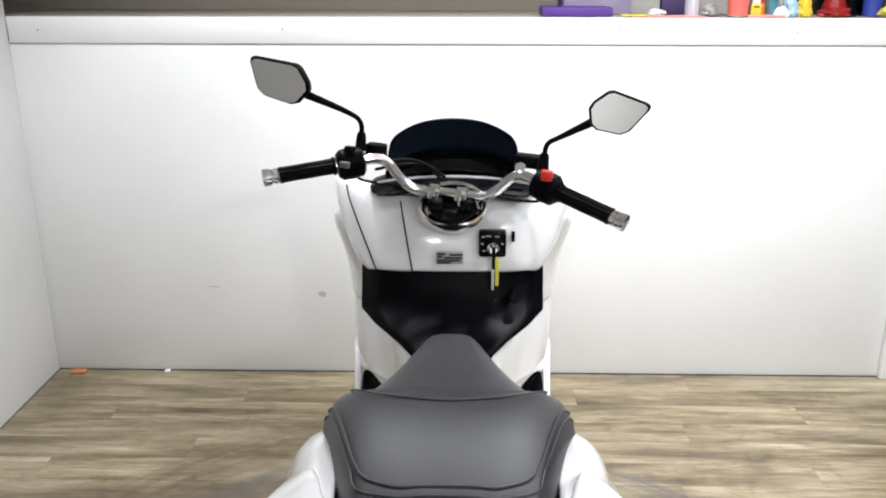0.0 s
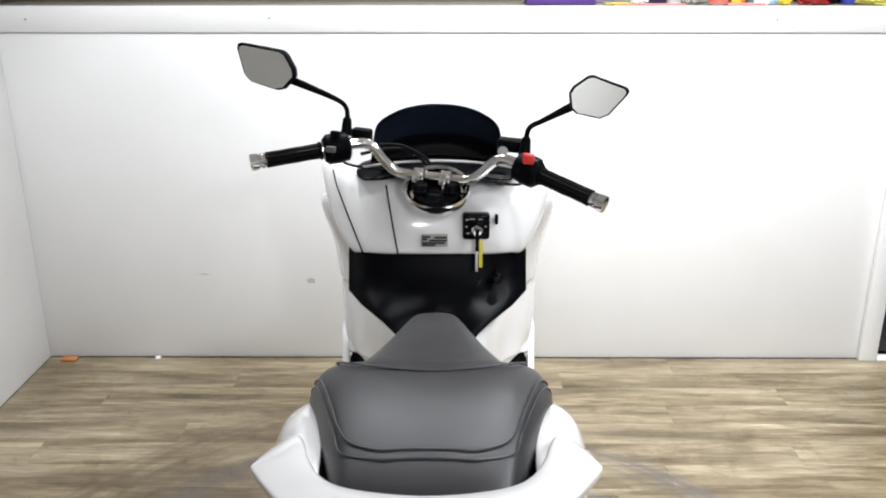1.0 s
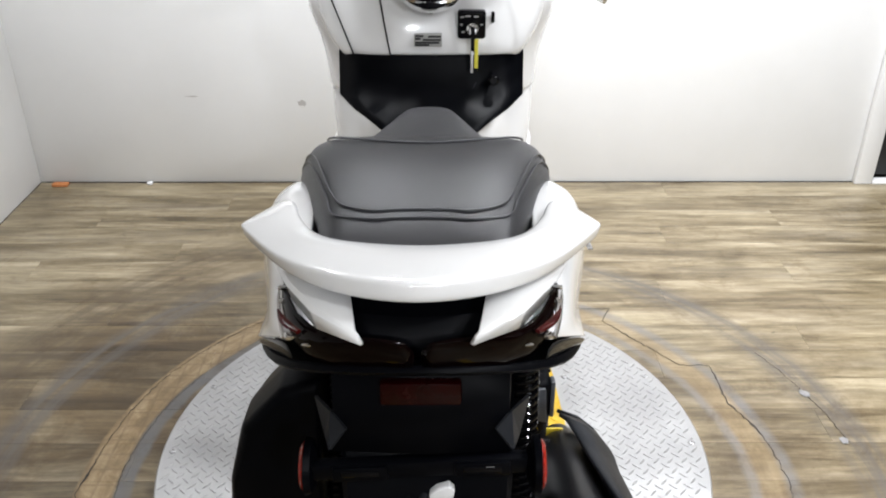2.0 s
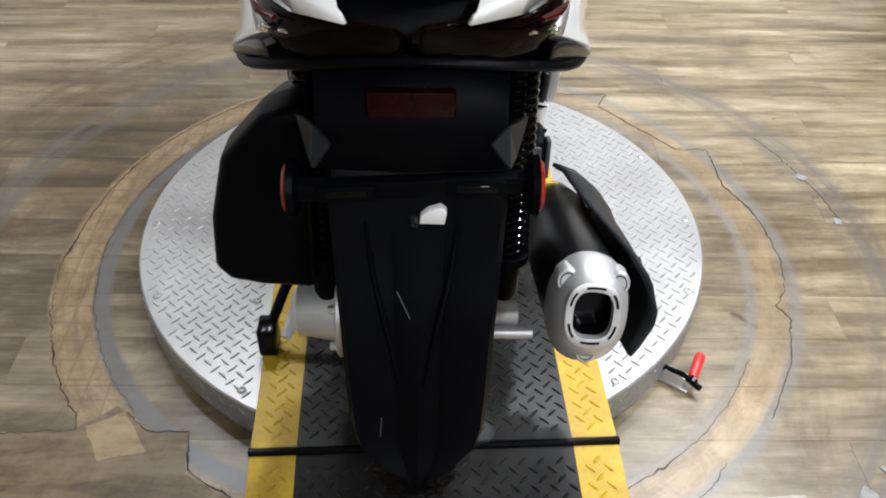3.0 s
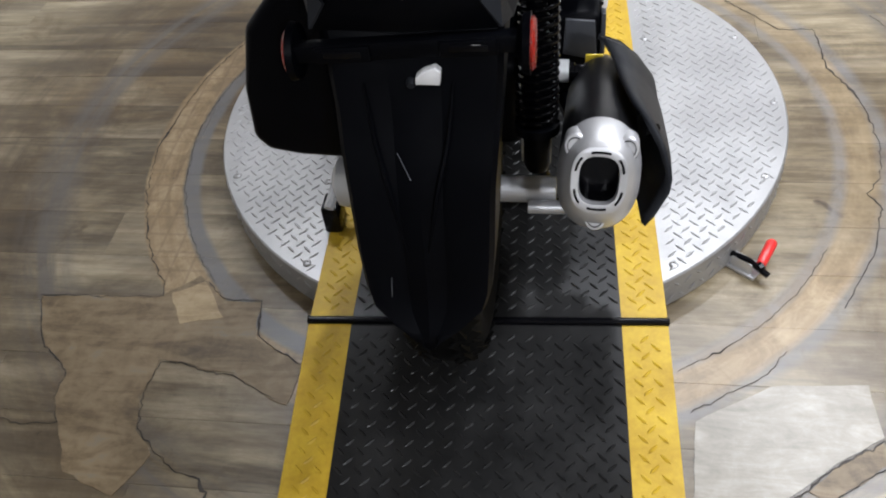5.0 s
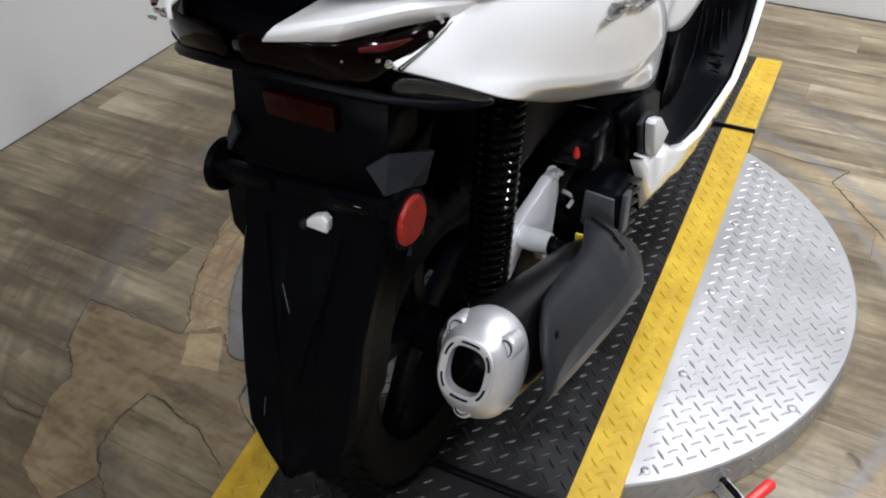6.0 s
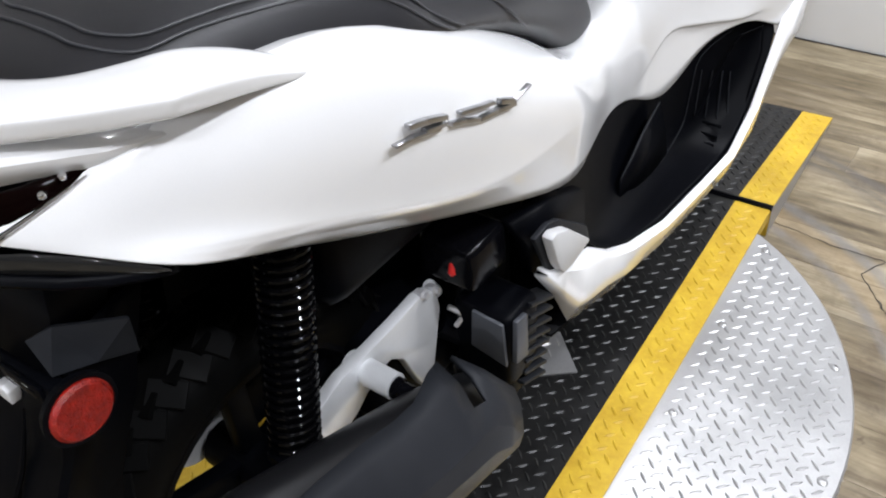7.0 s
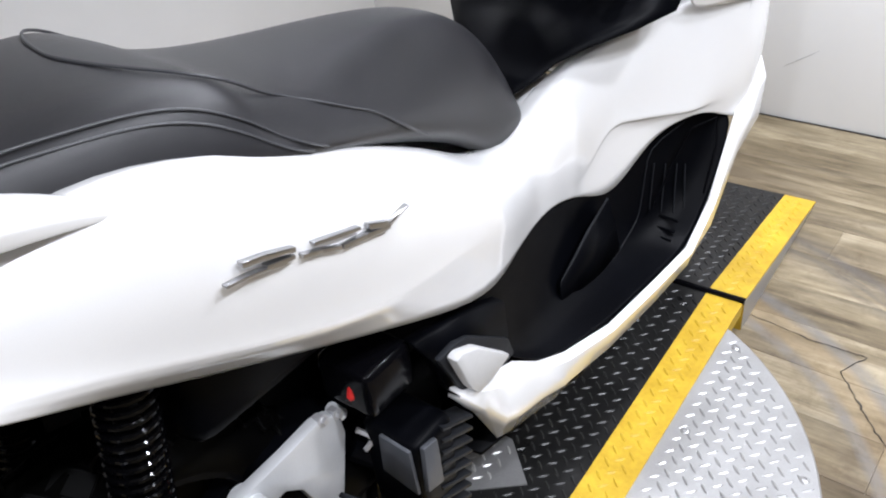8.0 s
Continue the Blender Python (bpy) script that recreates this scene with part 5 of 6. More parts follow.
tube(bm, [(-0.175, AXY - 0.02, AXZ + 0.03), (-0.185, AXY - 0.06, AXZ + 0.01)], 0.008, 8)
cover = put("drive_cover", bm, SILVER, None, "silver final drive cover")
bm = bmesh.new()
lathe(bm, (-0.112, AXY - 0.02, AXZ + 0.03), (-0.102, AXY - 0.02, AXZ + 0.03), [(0, 0.066), (0.25, 0.070), (0.75, 0.070), (1, 0.066)], 28)
put("flange", bm, ALU, cover, "machined flange of the drive cover")
for k in range(6):
    a = 2 * math.pi * k / 6 + 0.3
    q = Vector((-0.111, AXY - 0.02 + 0.060 * math.cos(a), AXZ + 0.03 + 0.060 * math.sin(a)))
    bm = bmesh.new()
    lathe(bm, q, q - Vector((0.010, 0, 0)), [(0, 0.0065), (0.8, 0.0065), (1, 0.005)], 6)
    put("bolt", bm, ALU, cover)
bm = bmesh.new()
for s in (-1, 1):
    tube(bm, [(s * 0.07, -0.25, 0.31), (s * 0.11, -0.30, 0.20), (s * 0.13, -0.31, TOP + 0.016)], 0.011, 8)
tube(bm, [(-0.15, -0.31, TOP + 0.016), (0.15, -0.31, TOP + 0.016)], 0.012, 8)
put("centre_stand", bm, GLOSSBLACK, None, "black tubular centre stand")

# black tub under the seat, between the flanks
bm = bmesh.new()
box(bm, (-0.125, -0.50, 0.60), (0.125, -0.14, 0.74), 0.03, seg=3)
put("seat_tub", bm, BLACK, None, "black storage tub under the seat")

# foot boards
for s in (-1, 1):
    # dark tray: inner wall, floor, sloping toe board
    bm = bmesh.new()
    ST = [(-0.125, (0.176, 0.580), (0.190, 0.540), (0.200, 0.505), (0.215, 0.497)),
          (-0.05, (0.172, 0.588), (0.180, 0.500), (0.192, 0.425), (0.222, 0.420)),
          (0.01, (0.160, 0.572), (0.166, 0.470), (0.180, 0.395), (0.228, 0.393)),
          (0.14, (0.134, 0.535), (0.136, 0.430), (0.150, 0.352), (0.230, 0.350)),
          (0.28, (0.108, 0.478), (0.110, 0.395), (0.128, 0.332), (0.232, 0.332)),
          (0.40, (0.128, 0.470), (0.130, 0.385), (0.145, 0.322), (0.234, 0.320)),
          (0.45, (0.152, 0.500), (0.154, 0.420), (0.165, 0.345), (0.236, 0.335)),
          (0.53, (0.184, 0.545), (0.190, 0.480), (0.198, 0.430), (0.238, 0.415)),
          (0.585, (0.200, 0.560), (0.208, 0.538), (0.215, 0.528), (0.238, 0.518))]
    ST = [(y, (a[0] - 0.012, a[1] + (0.003 if 0.1 < y < 0.42 else 0.014)), *r) for y, a, *r in ST]
    rows = [[(x, y, z) for x, z in ps] for y, *ps in ST]
    lattice(bm, mirrored(rows, s))
    tray = put("foot_tray", bm, BLACK, None, "black rubber-matted foot tray", thick=0.004, sub=1, sharp=0)
    for k in range(5):
        bm = bmesh.new()
        y = 0.392 + 0.013 * k
        z = 0.322 + 0.0022 * k * k
        tube(bm, [(s * 0.168, y, z + 0.003), (s * 0.206, y, z + 0.0015)], 0.0026, 6)
        put("tread_rib", bm, BLACK, tray)
    # toe board ribs in charcoal, not black: faint highlights put into the colour
    for pts in ([(0.150, 0.454, 0.457), (0.155, 0.433, 0.375)], [(0.163, 0.474, 0.450), (0.171, 0.447, 0.366)], [(0.175, 0.494, 0.443), (0.189, 0.46, 0.364)], [(0.186, 0.505, 0.440), (0.203, 0.474, 0.365)]):
        bm = bmesh.new()
        tube(bm, [(s * (x + 0.001), y - 0.001, z + 0.001) for x, y, z in pts], 0.0014, 6)
        put("tread_rib", bm, GREY, tray)
    bm = bmesh.new()
    tube(bm, [(s * x, y, z) for x, y, z in ((0.175, 0.517, 0.517), (0.146, 0.452, 0.486), (0.144, 0.430, 0.428), (0.146, 0.409, 0.374), (0.148, 0.368, 0.355), (0.150, 0.30, 0.338))], 0.0014, 6, per=3)
    put("toe_board_edge", bm, GREY, tray, "worn edge of the toe board")
    bm = bmesh.new()
    tube(bm, [(s * 0.127, 0.328, 0.448), (s * 0.140, 0.24, 0.440), (s * 0.153, 0.17, 0.432), (s * 0.160, 0.12, 0.424)], [0.0022, 0.0022, 0.0018, 0.0008], 6, per=4)
    put("tray_ridge", bm, GREY, tray, "worn edge of the foot tray")
    bm = bmesh.new()
    rows = [[(0.108, 0.295, 0.475), (0.120, 0.290, 0.40), (0.13, 0.285, 0.345)], [(0.129, 0.328, 0.447), (0.142, 0.330, 0.40), (0.150, 0.335, 0.345)], [(0.140, 0.24, 0.440), (0.150, 0.24, 0.39), (0.155, 0.24, 0.345)], [(0.160, 0.12, 0.424), (0.160, 0.12, 0.39), (0.158, 0.12, 0.36)]]
    lattice(bm, mirrored(rows[1:], s))
    put("tray_bulkhead", bm, BLACK, tray, "stepped inner wall of the foot tray", thick=0.003, sharp=30)
    bm = bmesh.new()
    for pts in ([(0.172, 0.425, 0.385), (0.180, 0.475, 0.455), (0.196, 0.515, 0.510), (0.222, 0.555, 0.518), (0.230, 0.545, 0.470), (0.231, 0.505, 0.392)],):
        tube(bm, [(s * (x - 0.004), y - 0.004, z + 0.001) for x, y, z in pts], 0.0018, 6)
    put("toe_board_edge", bm, BLACK, tray)
    # white sill outside and below the tray
    bm = bmesh.new()
    SI = [(-0.212, (0.203, 0.502), (0.221, 0.498), (0.218, 0.490), (0.198, 0.484)),
          (-0.170, (0.210, 0.478), (0.228, 0.474), (0.224, 0.436), (0.203, 0.418)),
          (-0.130, (0.214, 0.470), (0.233, 0.452), (0.226, 0.384), (0.205, 0.335)),
          (-0.10, (0.217, 0.462), (0.234, 0.438), (0.229, 0.372), (0.206, 0.322)),
          (-0.05, (0.222, 0.424), (0.234, 0.412), (0.230, 0.360), (0.208, 0.310)),
          (0.01, (0.228, 0.396), (0.239, 0.386), (0.235, 0.340), (0.210, 0.292)),
          (0.14, (0.230, 0.353), (0.241, 0.345), (0.233, 0.305), (0.200, 0.265)),
          (0.30, (0.232, 0.335), (0.243, 0.326), (0.236, 0.290), (0.205, 0.255)),
          (0.42, (0.234, 0.326), (0.246, 0.318), (0.240, 0.290), (0.21, 0.255)),
          (0.50, (0.237, 0.385), (0.250, 0.378), (0.246, 0.330), (0.21, 0.275)),
          (0.585, (0.238, 0.520), (0.254, 0.512), (0.250, 0.440), (0.21, 0.330)),
          (0.66, (0.246, 0.600), (0.260, 0.560), (0.256, 0.480), (0.21, 0.380))]
    rows = [[(x, y, z) for x, z in ps] for y, *ps in SI]
    lattice(bm, mirrored(rows, s))
    put("foot_sill", bm, WHITE, None, "white sill below the foot tray", thick=0.004, sharp=50)
    bm = bmesh.new()
    rows = [[(0.188, -0.245, 0.588), (0.194, -0.16, 0.572), (0.200, -0.085, 0.545)], [(0.190, -0.215, 0.535), (0.196, -0.155, 0.520), (0.203, -0.085, 0.490)], [(0.185, -0.195, 0.470), (0.190, -0.16, 0.455), (0.195, -0.10, 0.450)]]
    lattice(bm, mirrored(rows, s))
    holder = put("step_holder", bm, BLACK, None, "black pillion step recess", thick=0.02)
    bm = bmesh.new()
    slab(bm, [(-0.237, 0.569), (-0.205, 0.572), (-0.178, 0.562), (-0.099, 0.499), (-0.089, 0.466), (-0.142, 0.456), (-0.173, 0.459), (-0.204, 0.496)], 0.205, 0.2145, 0.003)
    if s < 0:
        bm.transform(Matrix.Scale(-1, 4, (1, 0, 0)))
        bmesh.ops.reverse_faces(bm, faces=bm.faces[:])
    put("step_bracket", bm, GREY, holder, "charcoal bracket round the folded peg")

# badge: plain slanted chrome lozenges in a row along the flank
def badge_stroke(bm, half, *path):
    """A flat stroke along (y, z) points on the flank."""
    for (ya, za), (yb, zb) in zip(path, path[1:]):
        slab(bm, [(ya, za - half), (ya, za + half), (yb, zb + half), (yb, zb - half)], 0.2165, 0.2235, 0.0006)


for strokes in (((0.0014, (-0.475, 0.842), (-0.451, 0.838), (-0.414, 0.827)), (0.0028, (-0.456, 0.851), (-0.431, 0.844), (-0.402, 0.833)), (0.0022, (-0.434, 0.835), (-0.404, 0.827))),
                ((0.0024, (-0.396, 0.822), (-0.374, 0.814), (-0.352, 0.804)), (0.0020, (-0.382, 0.826), (-0.326, 0.809))),
                ((0.0026, (-0.350, 0.803), (-0.320, 0.797), (-0.288, 0.789)), (0.0032, (-0.315, 0.804), (-0.290, 0.793)), (0.0009, (-0.294, 0.792), (-0.259, 0.796)))):
    bm = bmesh.new()
    for st in strokes:
        badge_stroke(bm, *st)
    put("badge", bm, BADGE, None, "slanted silver badge strokes")
bm = bmesh.new()
slab(bm, [(-0.228, 0.570), (-0.215, 0.573), (-0.184, 0.558), (-0.122, 0.498), (-0.168, 0.488), (-0.192, 0.489), (-0.204, 0.506), (-0.211, 0.522)], 0.216, 0.233, 0.004)
put("passenger_peg", bm, PEGGREY, None, "pale folded passenger footpeg")

# ---- front of the scooter ----
def panel_y(x, z):
    """The inner face of the front shield."""
    base = 0.36 + 0.32 * (z - 0.78) if z > 0.78 else 0.36 - 2.1 * (0.78 - z)
    return base + 1.5 * max(0, abs(x) - 0.10) ** 1.5


# black knee panel
bm = bmesh.new()
rows = []
for z, w in ((0.688, 0.050), (0.705, 0.074), (0.72, 0.088), (0.735, 0.119), (0.752, 0.172), (0.766, 0.205), (0.80, 0.2065), (0.848, 0.2065), (0.863, 0.204)):
    rows.append([(w * k, panel_y(w * k, z), z) for k in (-1, -0.75, -0.4, 0, 0.4, 0.75, 1)])
lattice(bm, rows)
knee = put("knee_panel", bm, BLACK, None, "black knee panel", thick=0.004, sharp=30)
bm = bmesh.new()
tube(bm, [(0.073, panel_y(0.07, 0.705) - 0.003, 0.705), (0.078, panel_y(0.08, 0.77) - 0.003, 0.77), (0.10, panel_y(0.10, 0.80) - 0.003, 0.80)], 0.0014, 6)
put("panel_joint", bm, GREY, knee)
bm = bmesh.new()
tube(bm, [(x, panel_y(x, z) - 0.0035, z) for x, z in ((0.092, 0.735), (0.118, 0.752), (0.150, 0.766), (0.190, 0.775), (0.205, 0.779))], 0.0012, 6, per=3)
put("panel_joint", bm, GREY, knee)
bm = bmesh.new()
lathe(bm, (0.137, 0.372, 0.815), (0.137, 0.335, 0.812), [(0, 0.010), (0.5, 0.009), (0.6, 0.012), (0.9, 0.012), (1, 0.008)], 14)
put("bag_hook", bm, GLOSSBLACK, knee, "black bag hook")

# white upper shield: rows upward
bm = bmesh.new()
rows = []
for z, w, dy in ((0.853, 0.210, 0.006), (0.857, 0.213, -0.006), (0.868, 0.224, -0.012), (0.90, 0.252, -0.014), (0.95, 0.276, -0.014), (1.00, 0.292, -0.010), (1.030, 0.298, 0.0), (1.044, 0.297, 0.012), (1.046, 0.288, 0.04)):
    row = []
    for k in (-1, -0.95, -0.86, -0.66, -0.36, 0, 0.36, 0.66, 0.86, 0.95, 1):
        a = abs(k)
        back = 0.16 if a == 1 else 0.012 if a == 0.95 else 0.0
        drop = 0.022 * ((a - 0.86) / 0.14) if a > 0.86 else 0.055 * (1 - a / 0.86) * max(0.0, min(1.0, (z - 0.96) / 0.07))
        row.append((w * k, panel_y(w * k * 0.85, z) + dy + back, z - drop))
    rows.append(row)
lattice(bm, rows)
upper = put("front_shield", bm, WHITE, None, "glossy white inner front shield", thick=0.004, sub=2, sharp=0)
for pts in ([(-0.244, 1.032), (-0.232, 0.99), (-0.186, 0.89), (-0.171, 0.858)], [(-0.117, 1.01), (-0.103, 0.93), (-0.089, 0.858)]):
    bm = bmesh.new()
    tube(bm, [(x, panel_y(x * 0.85, z) - 0.0135, z) for x, z in pts], 0.0018, 6, per=4)
    put("lid_joint", bm, GLOSSBLACK, upper, "dark joint of the glovebox lid")
# outer wings of the shield seen past its edge
for s in (-1, 1):
    bm = bmesh.new()
    rows = [[(0.19, 0.455, 0.99), (0.262, 0.49, 0.975), (0.286, 0.53, 0.96), (0.275, 0.62, 0.94)], [(0.19, 0.43, 0.95), (0.268, 0.47, 0.95), (0.298, 0.53, 0.93), (0.285, 0.64, 0.92)], [(0.18, 0.42, 0.87), (0.238, 0.50, 0.87), (0.270, 0.55, 0.86), (0.275, 0.65, 0.86)], [(0.19, 0.44, 0.79), (0.222, 0.50, 0.79), (0.255, 0.57, 0.78), (0.268, 0.66, 0.79)], [(0.19, 0.46, 0.73), (0.225, 0.52, 0.73), (0.254, 0.585, 0.72), (0.264, 0.66, 0.72)]]
    lattice(bm, mirrored(rows, s))
    put("shield_wing", bm, WHITE, None, "white outer wing of the front shield", thick=0.004, sub=1, sharp=0)

# key switch, key, labels
lock = None
bm = bmesh.new()
box(bm, (0.058, 0.372, 0.894), (0.119, 0.400, 0.954), 0.006, seg=3)
lock = put("key_switch", bm, GLOSSBLACK, None, "black key switch with a hanging key")
bm = bmesh.new()
lathe(bm, (0.090, 0.376, 0.919), (0.090, 0.352, 0.917), [(0, 0.013), (0.5, 0.013), (0.7, 0.009), (1, 0.008)], 16)
put("barrel", bm, CHROME, lock, "chrome key barrel")
bm = bmesh.new()
box(bm, (0.086, 0.346, 0.872), (0.095, 0.352, 0.924), 0.002)
put("key", bm, GLOSSBLACK, lock, "black key head")
bm = bmesh.new()
box(bm, (0.086, 0.343, 0.828), (0.092, 0.346, 0.876), 0.001)
put("key_blade", bm, ALU, lock, "thin metal key")
bm = bmesh.new()
box(bm, (0.094, 0.342, 0.838), (0.102, 0.345, 0.902), 0.001)
put("key_tag", bm, YELLOWTAG, lock, "yellow paper key tag")
for x, z, w in ((0.068, 0.942, 0.008), (0.080, 0.944, 0.012), (0.098, 0.943, 0.010), (0.066, 0.926, 0.005), (0.110, 0.926, 0.005), (0.070, 0.910, 0.007)):
    bm = bmesh.new()
    box(bm, (x - w / 2, 0.3705, z - 0.0015), (x + w / 2, 0.3722, z + 0.0015))
    put("mark", bm, LABEL, lock, smooth=False)
bm = bmesh.new()
box(bm, (0.131, 0.388, 0.925), (0.139, 0.402, 0.948), 0.003)
put("seat_switch", bm, GLOSSBLACK, upper, "small black seat switch")
bm = bmesh.new()
box(bm, (-0.036, 0.3715, 0.878), (0.024, 0.380, 0.906), 0.001)
tag = put("rating_label", bm, LABEL, upper, "grey printed rating label")
for x0, x1, z in ((-0.034, -0.016, 0.9015), (-0.006, 0.022, 0.9000), (-0.034, -0.022, 0.8955), (-0.018, 0.022, 0.8930), (-0.034, 0.018, 0.8870), (-0.034, -0.004, 0.8815)):
    bm = bmesh.new()
    box(bm, (x0, 0.3703, z - 0.0022), (x1, 0.3713, z + 0.0022))
    put("print_bar", bm, PRINT, tag, smooth=False)

# dash, cluster and windscreen
bm = bmesh.new()
rows = [[(w * k, y, z - 0.02 * k * k) for k in (-1, -0.6, -0.25, 0, 0.25, 0.6, 1)] for y, w, z in ((0.42, 0.175, 1.035), (0.47, 0.200, 1.050), (0.55, 0.19, 1.058), (0.62, 0.16, 1.045))]
lattice(bm, rows)
dash = put("dash", bm, BLACK, None, "black dashboard top", thick=0.004, sub=1)
bm = bmesh.new()
rows = [[(w * k, y + 0.05 * k * k * -0.3, z - 0.012 * k * k) for k in (-1, -0.7, -0.35, 0, 0.35, 0.7, 1)] for y, w, z in ((0.50, 0.12, 1.06), (0.52, 0.135, 1.085), (0.56, 0.142, 1.10), (0.61, 0.145, 1.095))]
lattice(bm, rows)
put("instrument_hood", bm, GLOSSBLACK, dash, "black instrument hood", thick=0.004, sub=1)
bm = bmesh.new()
rows = []
for y, w, z, drop in ((0.625, 0.165, 1.045, 0.02), (0.605, 0.158, 1.085, 0.02), (0.585, 0.150, 1.125, 0.02), (0.568, 0.146, 1.152, 0.020), (0.556, 0.134, 1.170, 0.020), (0.552, 0.118, 1.176, 0.016)):
    rows.append([(w * k, y - 0.10 * k * k, z - drop * k ** 4) for k in (-1, -0.85, -0.6, -0.3, 0, 0.3, 0.6, 0.85, 1)])
lattice(bm, rows)
put("windscreen", bm, SCREEN, None, "dark smoked windscreen", thick=0.004, sub=1)
bm = bmesh.new()
tube(bm, [(-0.18, 0.43, 1.048), (-0.10, 0.435, 1.058), (0, 0.44, 1.062), (0.10, 0.435, 1.058), (0.18, 0.43, 1.048)], 0.003, 6, per=4)
put("dash_edge", bm, ALU, dash, "bright edge of the dash")

# nose, headlamps, front mudguard and fork
bm = bmesh.new()
rows = []
for z, y, w in ((0.50, 0.72, 0.19), (0.60, 0.80, 0.23), (0.72, 0.86, 0.25), (0.84, 0.84, 0.26), (0.93, 0.76, 0.25), (0.99, 0.68, 0.20), (1.02, 0.62, 0.15)):
    rows.append([(w * math.sin(a), 0.56 + (y - 0.56) * math.cos(a) ** 0.8, z) for a in (radians(v) for v in (-88, -65, -40, -18, 0, 18, 40, 65, 88))])
lattice(bm, rows)
nose = put("nose_fairing", bm, WHITE, None, "white front fairing", thick=0.004, sub=1, sharp=0)
for s in (-1, 1):
    bm = bmesh.new()
    rows = [[(s * x, y, z) for x, y, z in r] for r in ([(0.03, 0.868, 0.80), (0.10, 0.835, 0.83), (0.19, 0.745, 0.87)], [(0.03, 0.872, 0.73), (0.10, 0.845, 0.75), (0.20, 0.745, 0.80)])]
    lattice(bm, rows)
    put("headlamp", bm, CLEAR, nose, "clear headlamp glass", thick=0.01)
bm = bmesh.new()
rows = []
for k in range(11):
    a = radians(20 + 150 * k / 10)
    rows.append([(x, FXY + math.cos(a) * r, FXZ + math.sin(a) * r) for x, r in ((-0.068, 0.255), (-0.058, 0.285), (0, 0.298), (0.058, 0.285), (0.068, 0.255))])
lattice(bm, rows)
put("front_mudguard", bm, WHITE, None, "white front mudguard", thick=0.003, sub=1)
bm = bmesh.new()
for s in (-1, 1):
    tube(bm, [(s * 0.075, FXY, FXZ), (s * 0.075, FXY - 0.13, FXZ + 0.30)], 0.020, 12)
tube(bm, [(-0.09, FXY - 0.13, FXZ + 0.30), (0.09, FXY - 0.13, FXZ + 0.30)], 0.022, 10)
tube(bm, [(0, FXY - 0.13, FXZ + 0.30), (0, 0.395, 1.0)], 0.025, 12)
put("front_fork", bm, GLOSSBLACK, None, "black front fork")
bm = bmesh.new()
rows = [[(-w, y, z), (-w * 0.5, y, z - 0.02), (0, y, z - 0.025), (w * 0.5, y, z - 0.02), (w, y, z)] for y, w, z in ((-0.15, 0.19, 0.31), (0.1, 0.205, 0.265), (0.42, 0.21, 0.255), (0.55, 0.2, 0.34))]
lattice(bm, rows)
put("belly_pan", bm, BLACK, None, "black belly pan", thick=0.005)

# handlebar, turned to the right about the raked steering head
GREYSWITCH = textured("grey_switch_plastic", (0.10, 0.10, 0.105), (0.16, 0.16, 0.165), 0.4, fine=500)
HC = Vector((-0.010, 0.385, 1.038))
STEER = Matrix.Translation(HC) @ Matrix.Rotation(radians(-10), 4, Vector((0, -0.454, 0.891)))


def hb(name, bm, material, parent=None, label="", **k):
    bm.transform(STEER)
    return put(name, bm, material, parent, label, **k)


